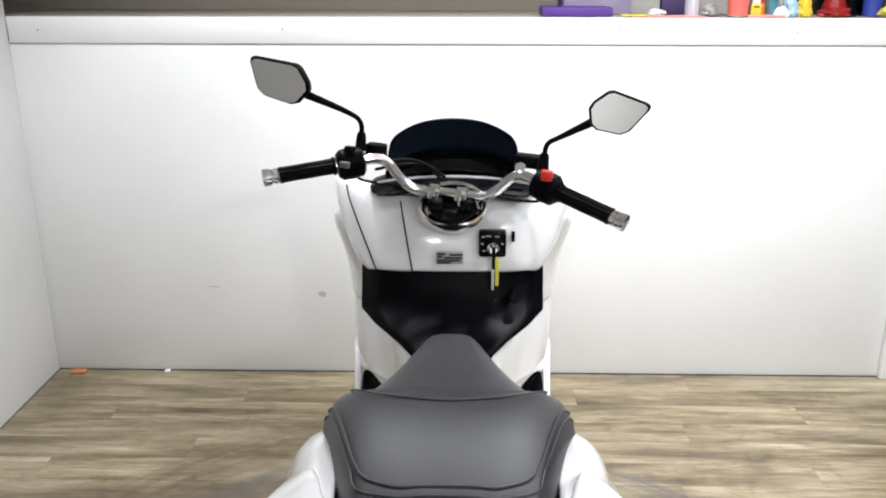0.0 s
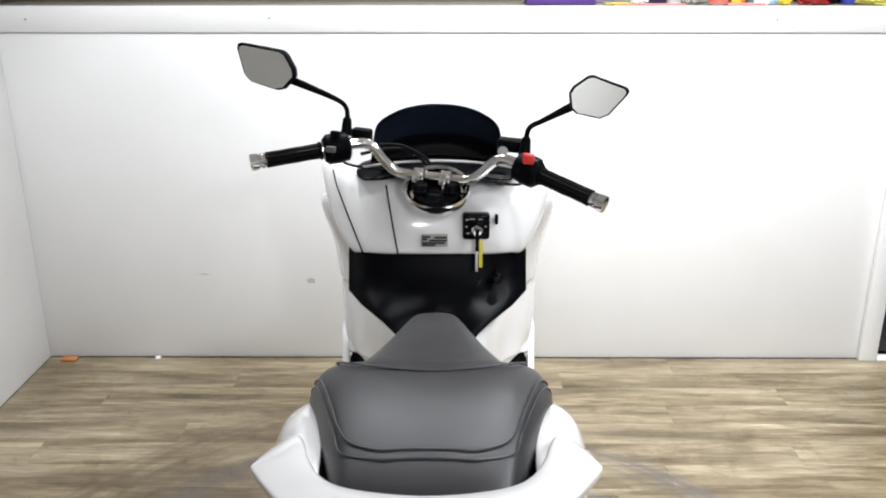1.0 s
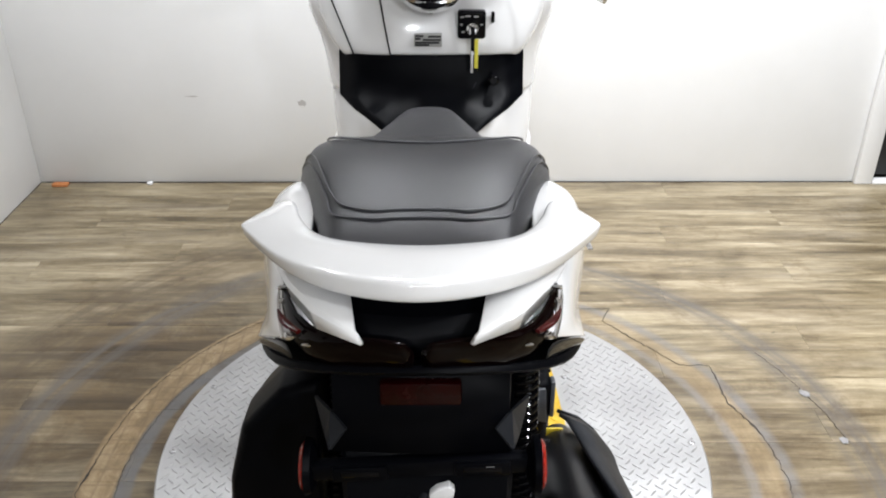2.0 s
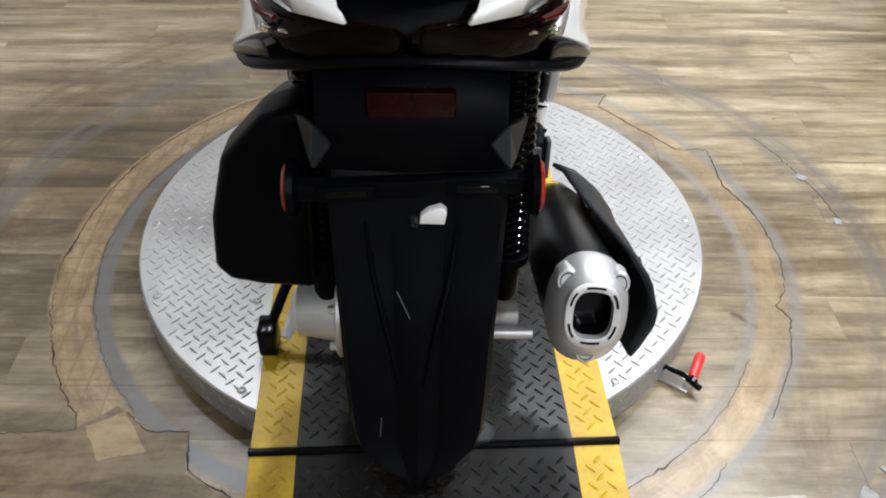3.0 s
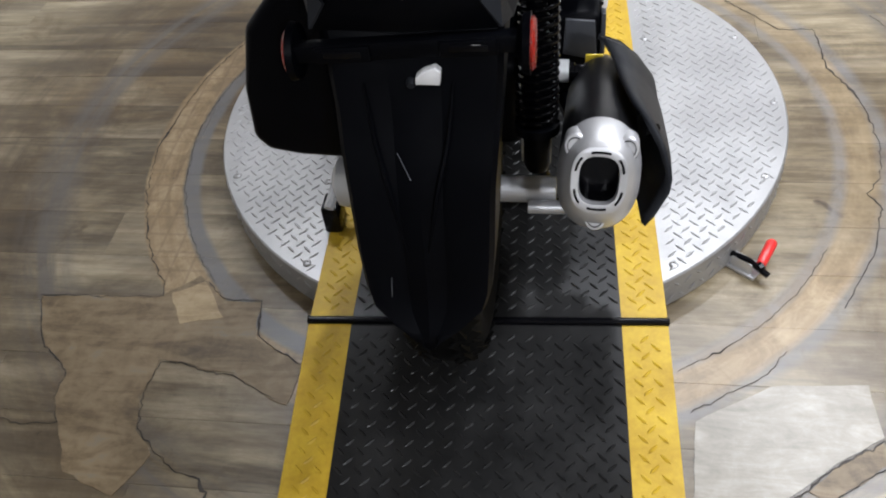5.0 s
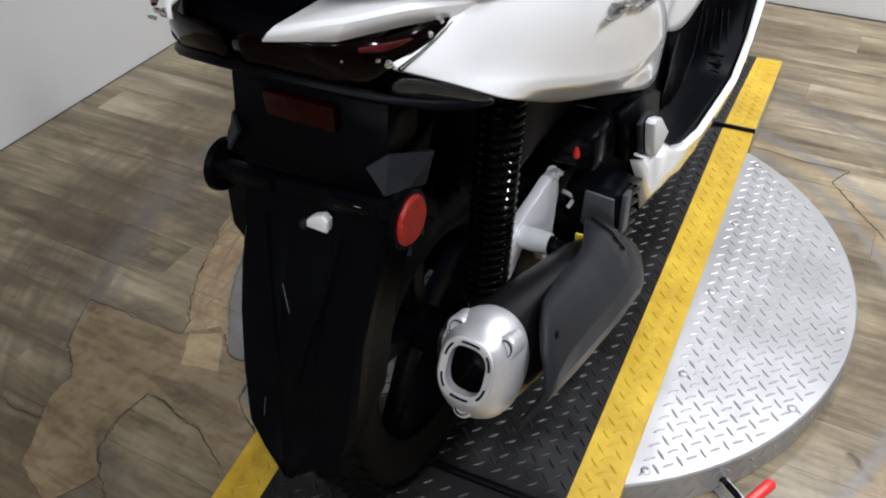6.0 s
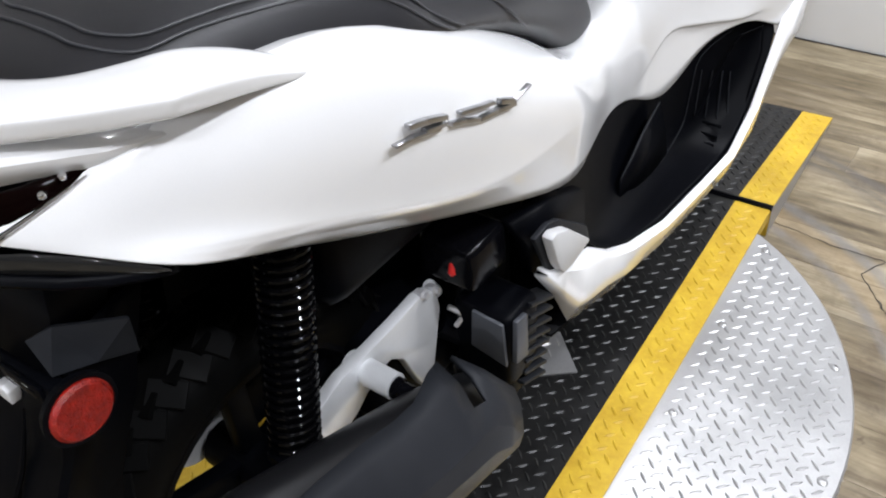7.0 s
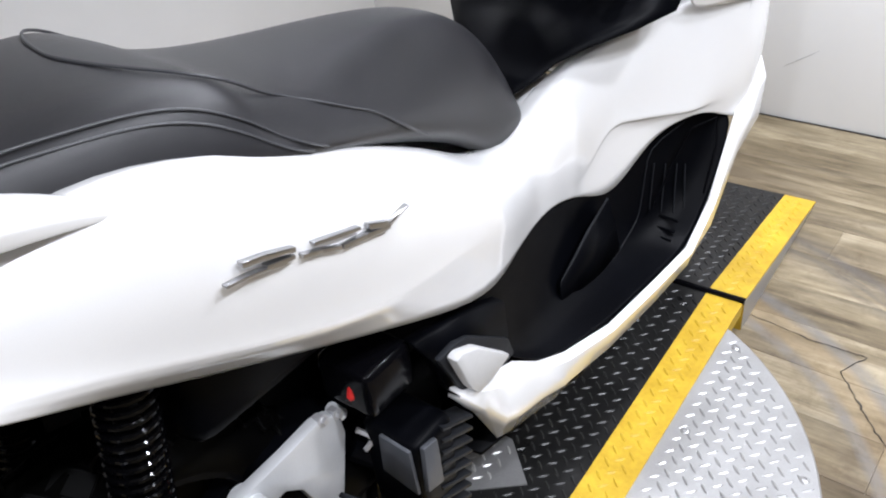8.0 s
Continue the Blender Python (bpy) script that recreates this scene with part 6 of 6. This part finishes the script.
bm = bmesh.new()
BARH = [(0.0, 0, 0), (0.05, 0, 0), (0.082, -0.002, 0.004), (0.108, -0.006, 0.024), (0.135, -0.01, 0.053), (0.158, -0.018, 0.062), (0.198, -0.035, 0.055), (0.247, -0.058, 0.043), (0.350, -0.108, 0.021)]
tube(bm, [(-x, y, z) for x, y, z in reversed(BARH[1:])] + BARH, 0.0115, 16, per=5)
handle = hb("handlebar", bm, CHROME, None, "chrome handlebar turned to one side")
for s in (-1, 1):
    bm = bmesh.new()
    lathe(bm, (s * 0.030, -0.004, -0.045), (s * 0.030, -0.004, 0.020), [(0, 0.012), (0.5, 0.012), (0.55, 0.016), (0.9, 0.016), (1, 0.010)], 16)
    box(bm, (s * 0.030 - 0.013, -0.022, -0.013), (s * 0.030 + 0.013, 0.022, 0.015), 0.004)
    hb("clamp", bm, CHROME, handle, "chrome bar clamp")
    ax = Vector((s * 0.105, -0.050, -0.020)).normalized()
    g0 = Vector((s * 0.240, -0.055, 0.044))
    g1 = Vector((s * 0.347, -0.107, 0.0215))
    bm = bmesh.new()
    lathe(bm, g0, g1, [(0, 0.019), (0.04, 0.0195), (0.06, 0.0165), (0.12, 0.0168), (0.3, 0.0164), (0.5, 0.0168), (0.7, 0.0164), (0.95, 0.0168), (1, 0.018)], 72, ribs=12, rib=0.05)
    hb("grip", bm, RUBBER, handle, "black ribbed rubber grip")
    bm = bmesh.new()
    d = (g1 - g0).normalized()
    lathe(bm, g1 + d * 0.001, g1 + d * 0.036, [(0, 0.015), (0.12, 0.0165), (0.3, 0.017), (0.34, 0.0145), (0.42, 0.0145), (0.46, 0.0175), (0.8, 0.0185), (0.95, 0.018), (1, 0.012)], 18)
    hb("bar_end", bm, CHROME, handle, "silver bar end weight")
    # switch housing
    c = Vector((s * 0.210, -0.042, 0.050))
    bm = bmesh.new()
    lathe(bm, c - d * 0.030, c + d * 0.030, [(0, 0.018), (0.1, 0.027), (0.5, 0.030), (0.85, 0.029), (1, 0.022)], 18, sy=1.15)
    box(bm, c + Vector((-0.024, 0.005, -0.025)), c + Vector((0.024, 0.045, 0.020)), 0.008)
    sw = hb("switch_housing", bm, BLACK, handle, "black switch housing")
    bm = bmesh.new()
    if s > 0:
        box(bm, c + Vector((-0.012, -0.030, 0.018)), c + Vector((0.012, -0.012, 0.040)), 0.004)
        hb("stop_switch", bm, REDPLASTIC, sw, "red stop switch")
    else:
        box(bm, c + Vector((-0.016, -0.036, -0.004)), c + Vector((0.006, -0.026, 0.010)), 0.003)
        hb("horn_switch", bm, GREYSWITCH, sw, "grey horn and indicator switches")
        bm = bmesh.new()
        box(bm, c + Vector((-0.012, -0.020, 0.024)), c + Vector((0.010, -0.004, 0.040)), 0.003)
        hb("dip_switch", bm, GLOSSBLACK, sw)
    # brake reservoir or lever joint, and lever
    bm = bmesh.new()
    if s > 0:
        box(bm, (0.135, 0.012, 0.070), (0.195, 0.055, 0.098), 0.006)
        hb("brake_reservoir", bm, BLACK, handle, "black brake fluid reservoir")
        bm = bmesh.new()
        lathe(bm, (0.150, 0.0, 0.075), (0.150, -0.010, 0.077), [(0, 0.011), (1, 0.011)], 14)
        hb("sight_glass", bm, LABEL, handle, "round sight glass")
        bm = bmesh.new()
    else:
        box(bm, (-0.195, 0.012, 0.052), (-0.150, 0.045, 0.085), 0.006)
        hb("lever_joint", bm, BLACK, handle)
        bm = bmesh.new()
    tube(bm, [(s * 0.185, 0.03, 0.046), (s * 0.235, 0.022, 0.038), (s * 0.30, -0.015, 0.022), (s * 0.355, -0.055, 0.009)], [0.008, 0.006, 0.006, 0.008], 8, per=4)
    hb("brake_lever", bm, GLOSSBLACK, handle, "black brake lever")
    bm = bmesh.new()
    tube(bm, [(s * 0.205, -0.015, 0.016), (s * 0.19, 0.0, 0.005), (s * 0.15, 0.03, -0.005), (s * 0.09, 0.06, -0.01)], 0.0035, 6, per=5)
    hb("cable", bm, RUBBER, handle, "black control cable")
    # mirror
    b0 = Vector((s * 0.198, -0.012, 0.074))
    mc = b0 + (Vector((-0.173, -0.012, 0.131)) if s < 0 else Vector((0.133, -0.012, 0.138)))
    turn = 0.0 if s < 0 else -0.35
    bm = bmesh.new()
    lathe(bm, b0, b0 + Vector((0, 0.002, 0.040)), [(0, 0.014), (0.1, 0.013), (0.9, 0.010), (1, 0.007)], 12)
    tube(bm, [b0 + Vector((0, 0.002, 0.035)), b0 + Vector((s * 0.004, 0.004, 0.060)), b0 + Vector((s * 0.030, 0.003, 0.078)), mc + Vector((-s * 0.044, 0.012, -0.022))], [0.0055, 0.0055, 0.006, 0.0095], 10, per=5)
    mir = hb("mirror", bm, BLACK, handle, "black mirror on a bent stem")

    def face(f, y, grow=1.0):
        wide = 1.2 if s < 0 else 0.95
        out = [(-0.056, -0.012), (-0.054, 0.004), (-0.036, 0.034), (-0.026, 0.040), (0.050, 0.046), (0.057, 0.042), (0.058, 0.034), (0.042, -0.018), (0.028, -0.032), (-0.022, -0.043), (-0.038, -0.038)]
        pts = []
        for px, pz in out:
            px, pz = px * grow * f * wide + (0.008 if s < 0 else 0.0), pz * grow * f
            pts.append(mc + Vector((s * (px * math.cos(turn) - pz * math.sin(turn)), y + 0.10 * px + 0.10 * pz, pz * math.cos(turn) + px * math.sin(turn))))
        return pts

    bm = bmesh.new()
    lattice(bm, [face(1.0, -0.006), face(1.04, 0.0), face(1.0, 0.018), face(0.6, 0.034)], True, True)
    hb("mirror_shell", bm, BLACK, mir, "black mirror housing", sharp=50)
    bm = bmesh.new()
    bm.faces.new([bm.verts.new(v) for v in face(0.93, -0.0085)])
    hb("mirror_glass", bm, MIRROR, mir, "clear mirror glass", smooth=False)
# clutter round the steering head
bm = bmesh.new()
lathe(bm, (0, 0.395, 0.985), (0, 0.365, 1.022), [(0, 0.062), (0.5, 0.074), (0.8, 0.076), (1, 0.073), (0.9, 0.066), (0.4, 0.060)], 32, sy=0.8)
bez = put("head_bezel", bm, CHROME, None, "chrome cover round the steering head")
bm = bmesh.new()
lathe(bm, (0, 0.395, 0.985), (0, 0.372, 1.013), [(0, 0.03), (0.9, 0.054), (1, 0.046)], 28, sy=0.8)
put("head_cover", bm, GLOSSBLACK, bez, "black steering head")
bm = bmesh.new()
box(bm, (-0.026, 0.345, 0.985), (0.012, 0.372, 1.010), 0.005)
box(bm, (-0.05, 0.352, 1.008), (-0.02, 0.38, 1.03), 0.005)
box(bm, (0.015, 0.352, 1.004), (0.045, 0.38, 1.03), 0.005)
put("head_nut", bm, GLOSSBLACK, bez, "black steering stem parts")
for i, pts in enumerate(([(-0.16, 0.40, 1.10), (-0.09, 0.41, 1.105), (-0.03, 0.42, 1.075), (-0.005, 0.42, 1.04)], [(-0.17, 0.405, 1.085), (-0.12, 0.43, 1.09), (-0.06, 0.44, 1.085), (-0.02, 0.43, 1.05)], [(0.15, 0.37, 1.05), (0.10, 0.40, 1.045), (0.05, 0.42, 1.03), (0.0, 0.42, 1.0)])):
    bm = bmesh.new()
    tube(bm, pts, 0.004, 8, per=6)
    put("cable", bm, RUBBER, handle, "black control cable")

# ---- clutter on the ledge ----
LZ = 1.3455
LY = BACK + 0.03


def turned_thing(name, x, y, rings, material, label, category):
    """A thing turned on a lathe: (height, radius) from the ledge upward, split into parts by material."""
    t = thing(name, (x, y, LZ), label, category)
    for nm, prof, mt in rings:
        bm = bmesh.new()
        h0, h1 = prof[0][0], prof[-1][0]
        lathe(bm, (x, y, LZ + h0), (x, y, LZ + h1), [((h - h0) / (h1 - h0), r) for h, r in prof], 24)
        part(nm, bm, mt or material, t)
    return t


# deeper than red_plastic: the weaker light on the ledge is put into the colour
REDBOTTLE = textured("red_bottle", (0.22, 0.008, 0.008), (0.30, 0.014, 0.012), 0.35, fine=200)
TEAL = textured("teal_can", (0.06, 0.20, 0.26), (0.14, 0.34, 0.42), 0.3, 0.3, fine=200)
ORANGE = textured("orange_plastic", (0.55, 0.17, 0.03), (0.65, 0.24, 0.05), 0.4, fine=200)
DUSKPURPLE = textured("dark_purple_print", (0.035, 0.02, 0.075), (0.06, 0.035, 0.12), 0.5, fine=200)
LILAC = textured("faded_lilac_print", (0.22, 0.19, 0.30), (0.34, 0.30, 0.40), 0.5, big=6, fine=200)
CORAL = textured("coral_powder_coat", (0.72, 0.12, 0.10), (0.80, 0.16, 0.13), 0.45, fine=500)
PURPLE = textured("purple_print", (0.07, 0.025, 0.20), (0.11, 0.045, 0.28), 0.5, fine=200)
BLUE = textured("blue_cap", (0.03, 0.05, 0.30), (0.05, 0.08, 0.40), 0.4, fine=200)
GREYCARD = textured("grey_card", (0.32, 0.31, 0.30), (0.42, 0.40, 0.38), 0.7, fine=100)
CANWHITE = textured("pale_can", (0.50, 0.53, 0.58), (0.62, 0.64, 0.68), 0.3, 0.3, fine=200)
PINK = textured("pink_paper", (0.65, 0.22, 0.2), (0.75, 0.30, 0.28), 0.7, fine=100)
YELLOWBAG = textured("yellow_foil", (0.62, 0.45, 0.03), (0.78, 0.58, 0.05), 0.3, fine=60, bump=0.5, depth=0.004)
BAGBLUE = textured("pale_blue_foil", (0.25, 0.42, 0.58), (0.45, 0.58, 0.68), 0.3, fine=60, bump=0.5, depth=0.004)
CLOTH = textured("yellow_cloth", (0.55, 0.50, 0.08), (0.66, 0.62, 0.14), 0.9, fine=80, bump=0.5, depth=0.003)

turned_thing("tumbler", 0.972, LY + 0.03, [("cup", [(0.006, 0.033), (0.075, 0.036), (0.080, 0.041), (0.148, 0.047)], CORAL), ("foot", [(0.0, 0.028), (0.004, 0.033), (0.0065, 0.0328)], CHROME), ("rim", [(0.148, 0.0475), (0.160, 0.0475), (0.163, 0.044)], CHROME)], CORAL, "coral insulated steel tumbler with a metal rim on the ledge", "tumbler")
turned_thing("spray_can", 0.828, LY + 0.08, [("can", [(0.0, 0.022), (0.002, 0.0245), (0.104, 0.0265), (0.110, 0.024)], CANWHITE), ("cap", [(0.108, 0.0262), (0.118, 0.025), (0.127, 0.015)], BLUE), ("nozzle", [(0.127, 0.006), (0.138, 0.006), (0.140, 0.003)], WHITEPLASTIC)], CANWHITE, "pale spray can with a blue cap on the ledge", "spray can")
turned_thing("bottle", 1.150, LY + 0.13, [("body", [(0.0, 0.024), (0.085, 0.026)], GREYCARD), ("sleeve", [(0.085, 0.0275), (0.150, 0.0275), (0.158, 0.020)], PURPLE), ("cap", [(0.158, 0.017), (0.170, 0.016), (0.172, 0.010)], GREYCARD)], PURPLE, "bottle with a dark purple sleeve and grey cap", "bottle")
turned_thing("can", 1.093, LY + 0.04, [("body", [(0.0, 0.017), (0.004, 0.019), (0.082, 0.019), (0.086, 0.016)], TEAL)], TEAL, "small teal metal can on the ledge", "can")
turned_thing("bottle", 1.062, LY + 0.06, [("body", [(0.0, 0.016), (0.035, 0.015), (0.045, 0.007)], ORANGE), ("cap", [(0.045, 0.008), (0.070, 0.007)], REDPLASTIC)], ORANGE, "small orange dropper bottle with a red cap", "bottle")
turned_thing("bottle", 1.332, LY + 0.10, [("body", [(0.0, 0.043), (0.040, 0.040), (0.070, 0.028), (0.108, 0.022), (0.114, 0.014)], REDBOTTLE), ("nozzle", [(0.114, 0.008), (0.128, 0.007), (0.140, 0.003)], GREYCARD)], REDBOTTLE, "red squeeze bottle with a white tip", "bottle")
turned_thing("bottle", 1.392, LY + 0.11, [("body", [(0.0, 0.026), (0.010, 0.027), (0.030, 0.017), (0.090, 0.018)], GLOSSBLACK), ("band", [(0.090, 0.0245), (0.116, 0.0245), (0.120, 0.016)], GREYCARD), ("cap", [(0.120, 0.010), (0.160, 0.009)], GLOSSBLACK)], GLOSSBLACK, "black bottle with a pale blue label band", "bottle")
turned_thing("tub", 1.475, LY + 0.12, [("body", [(0.0, 0.030), (0.068, 0.034), (0.072, 0.034)], BLUE), ("lid", [(0.072, 0.031), (0.108, 0.030), (0.110, 0.026)], GREYCARD)], BLUE, "blue tub with a white ribbed lid", "tub")


def ledge_box(name, lo, hi, material, label, category, m=None, bevel=0.003):
    bm = bmesh.new()
    box(bm, lo, hi, bevel, m)
    return solid(name, bm, material, label, category)


ledge_box("carton", (0.300, LY + 0.05, LZ), (0.545, LY + 0.20, LZ + 0.030), PURPLE, "flat purple printed carton on the ledge", "carton")
ledge_box("carton", (0.392, LY + 0.21, LZ), (0.640, LY + 0.36, LZ + 0.060), LILAC, "faded lilac printed carton with a dark end", "carton")
ledge_box("carton", (0.385, LY + 0.205, LZ), (0.3915, LY + 0.36, LZ + 0.064), PURPLE, "raised dark flap of a carton", "carton", bevel=0.001)
ledge_box("tray_box", (0.642, LY + 0.23, LZ), (0.748, LY + 0.40, LZ + 0.060), GREYCARD, "shallow beige open carton on the ledge", "carton")
ledge_box("carton", (0.752, LY + 0.22, LZ), (0.868, LY + 0.36, LZ + 0.058), DUSKPURPLE, "dark purple printed carton on the ledge", "carton")
ledge_box("carton", (0.90, LY + 0.24, LZ), (1.06, LY + 0.40, LZ + 0.060), GREYCARD, "low grey carton behind the tumbler", "carton")
small = thing("small_carton", (1.036, LY + 0.045, LZ), "small upright carton, white above yellow", "carton")
bm = bmesh.new()
box(bm, (1.019, LY + 0.03, LZ), (1.053, LY + 0.06, LZ + 0.045), 0.002)
part("body", bm, YELLOWSTICK, small)
bm = bmesh.new()
box(bm, (1.021, LY + 0.031, LZ + 0.045), (1.050, LY + 0.059, LZ + 0.088), 0.002)
part("upper", bm, WHITEPLASTIC, small)
bm = bmesh.new()
box(bm, (1.026, LY + 0.0285, LZ + 0.032), (1.046, LY + 0.0298, LZ + 0.037))
part("print_bar", bm, PRINT, small)
ledge_box("paper_sheet", (0.60, LY + 0.0, LZ), (0.86, LY + 0.07, LZ + 0.004), PINK, "loose pink paper sheet lying on the ledge", "paper")
ledge_box("paper_note", (0.57, LY + 0.0, LZ + 0.0045), (0.66, LY + 0.06, LZ + 0.007), YELLOWTAG, "cream paper note on the ledge", "paper")
ledge_box("paper_sheet", (1.00, LY + 0.0, LZ), (1.13, LY + 0.028, LZ + 0.008), PINK, "folded pink paper lying on the ledge", "paper")


def crumpled(name, c, size, material, label, category, seed):
    bm = bmesh.new()
    bmesh.ops.create_icosphere(bm, subdivisions=3, radius=1.0)
    for v in bm.verts:
        n = noise.noise(v.co * 2.3 + Vector((seed, 0, 0))) * 0.5 + noise.noise(v.co * 5.1 + Vector((0, seed, 0))) * 0.22
        v.co *= 1 + n
        v.co = Vector((v.co.x * size[0], v.co.y * size[1], max(v.co.z, -0.6) * size[2]))
    lo = min(v.co.z for v in bm.verts)
    bmesh.ops.translate(bm, vec=Vector(c) - Vector((0, 0, lo)), verts=bm.verts[:])
    return solid(name, bm, material, label, category)


crumpled("snack_bag", (1.215, LY + 0.07, LZ), (0.026, 0.018, 0.042), YELLOWBAG, "crumpled yellow foil snack bag", "bag", 2)
crumpled("snack_bag", (1.160, LY + 0.05, LZ), (0.028, 0.016, 0.040), BAGBLUE, "crumpled pale blue foil bag", "bag", 5)
crumpled("plastic_bag", (1.120, LY + 0.02, LZ), (0.024, 0.014, 0.022), WHITEPLASTIC, "crumpled clear white plastic bag", "bag", 8)
crumpled("rag", (0.895, LY + 0.10, LZ), (0.026, 0.02, 0.024), GREYCARD, "crumpled grey rag on the ledge", "rag", 9)
crumpled("rag", (0.71, LY + 0.10, LZ), (0.030, 0.02, 0.015), WHITEPLASTIC, "crumpled white tissue on the ledge", "rag", 13)
crumpled("cloth", (1.545, LY + 0.05, LZ), (0.070, 0.035, 0.026), CLOTH, "yellow cleaning cloth on the ledge", "cloth", 17)
crumpled("red_cloth", (1.32, LY + 0.06, LZ), (0.05, 0.03, 0.020), REDBOTTLE, "dark red crumpled cloth", "cloth", 21)
ledge_box("brown_carton", (1.53, LY + 0.14, LZ), (1.58, LY + 0.20, LZ + 0.10), textured("brown_card", (0.10, 0.055, 0.03), (0.15, 0.08, 0.045), 0.7, fine=100), "brown cardboard box on the ledge", "carton")
ledge_box("tool_board", (1.325, LY + 0.42, LZ), (2.5, LY + 0.46, LZ + 0.5), DARKROOM, "black tool board standing on the ledge", "board")
for x in (1.36, 1.44, 1.52):
    ledge_box("black_case", (x - 0.03, LY + 0.22, LZ), (x + 0.035, LY + 0.30, LZ + 0.16), GLOSSBLACK, "black upright plastic case on the ledge", "case", bevel=0.008)

# a chip and crumbs at the foot of the wall
ledge_box("debris", (-1.50, BACK - 0.05, 0.0005), (-1.44, BACK - 0.02, 0.012), textured("orange_chip", (0.4, 0.14, 0.04), (0.5, 0.2, 0.07), 0.8), "small orange brown chip on the floor", "debris", bevel=0.003)
ledge_box("debris", (-1.135, BACK - 0.03, 0.0005), (-1.115, BACK - 0.012, 0.01), WHITEPLASTIC, "small white crumb on the floor", "debris", bevel=0.002)
for x, z, w, h in ((-0.915, 0.352, 0.06, 0.005), (-0.505, 0.325, 0.05, 0.03)):
    bm = bmesh.new()
    n = 12
    edge = [(x + w * 0.5 * math.cos(2 * math.pi * k / n) * rng.uniform(0.5, 1.0), BACK - 0.0012, z + h * 0.5 * math.sin(2 * math.pi * k / n) * rng.uniform(0.5, 1.0)) for k in range(n)]
    bm.faces.new([bm.verts.new(p) for p in edge])
    solid("wall_scuff", bm, textured("scuff_grey", (0.34, 0.32, 0.30), (0.50, 0.48, 0.46), 0.8), "grey scuff mark on the white wall", "scuff", kind="structure")
bm = bmesh.new()
tube(bm, [(0.012, BACK - 0.0004, 0.160), (0.05, BACK - 0.0004, 0.186), (0.075, BACK - 0.0004, 0.202), (0.104, BACK - 0.0004, 0.224)], [0.0004, 0.0011, 0.0009, 0.0004], 6, per=3)
solid("wall_scratch", bm, LABEL, "thin dark scratch on the white wall", "scratch", kind="structure")
for x, z in ((-1.45, 1.30), (-0.60, 1.305), (0.56, 1.305), (1.16, 1.30)):
    bm = bmesh.new()
    lathe(bm, (x, BACK - 0.0115, z), (x, BACK - 0.0135, z), [(0, 0.0028), (1, 0.002)], 10)
    solid("screw_head", bm, GREY, "small screw head in the ledge trim", "screw", "trim screws")

# ---- floor planks, last ----
PW, PL = 0.125, 1.22
plank_meshes = {}


def plank(x0, x1, y0):
    key = round(x1 - x0, 3)
    if key not in plank_meshes:
        bm = bmesh.new()
        box(bm, (0, 0, -0.006), (x1 - x0 - 0.0004, PW - 0.0004, 0.0), 0.0003, seg=1)
        plank_meshes[key] = mesh_of(bm, "plank", PLANK, False)
    ob = new("plank", plank_meshes[key])
    ob.location = (x0, y0, rng.uniform(-0.0003, 0.0))
    ob.parent = floor
    return ob


row = 0
y = BACK - 0.005 - PW
while y > -5.4:
    x = LEFT + 0.003 - (row * 0.437) % PL
    while x < 2.6:
        a, b = max(x, LEFT + 0.003), min(x + PL, 2.6)
        if b - a > 0.02:
            plank(a, b, y)
        x += PL
    y -= PW
    row += 1
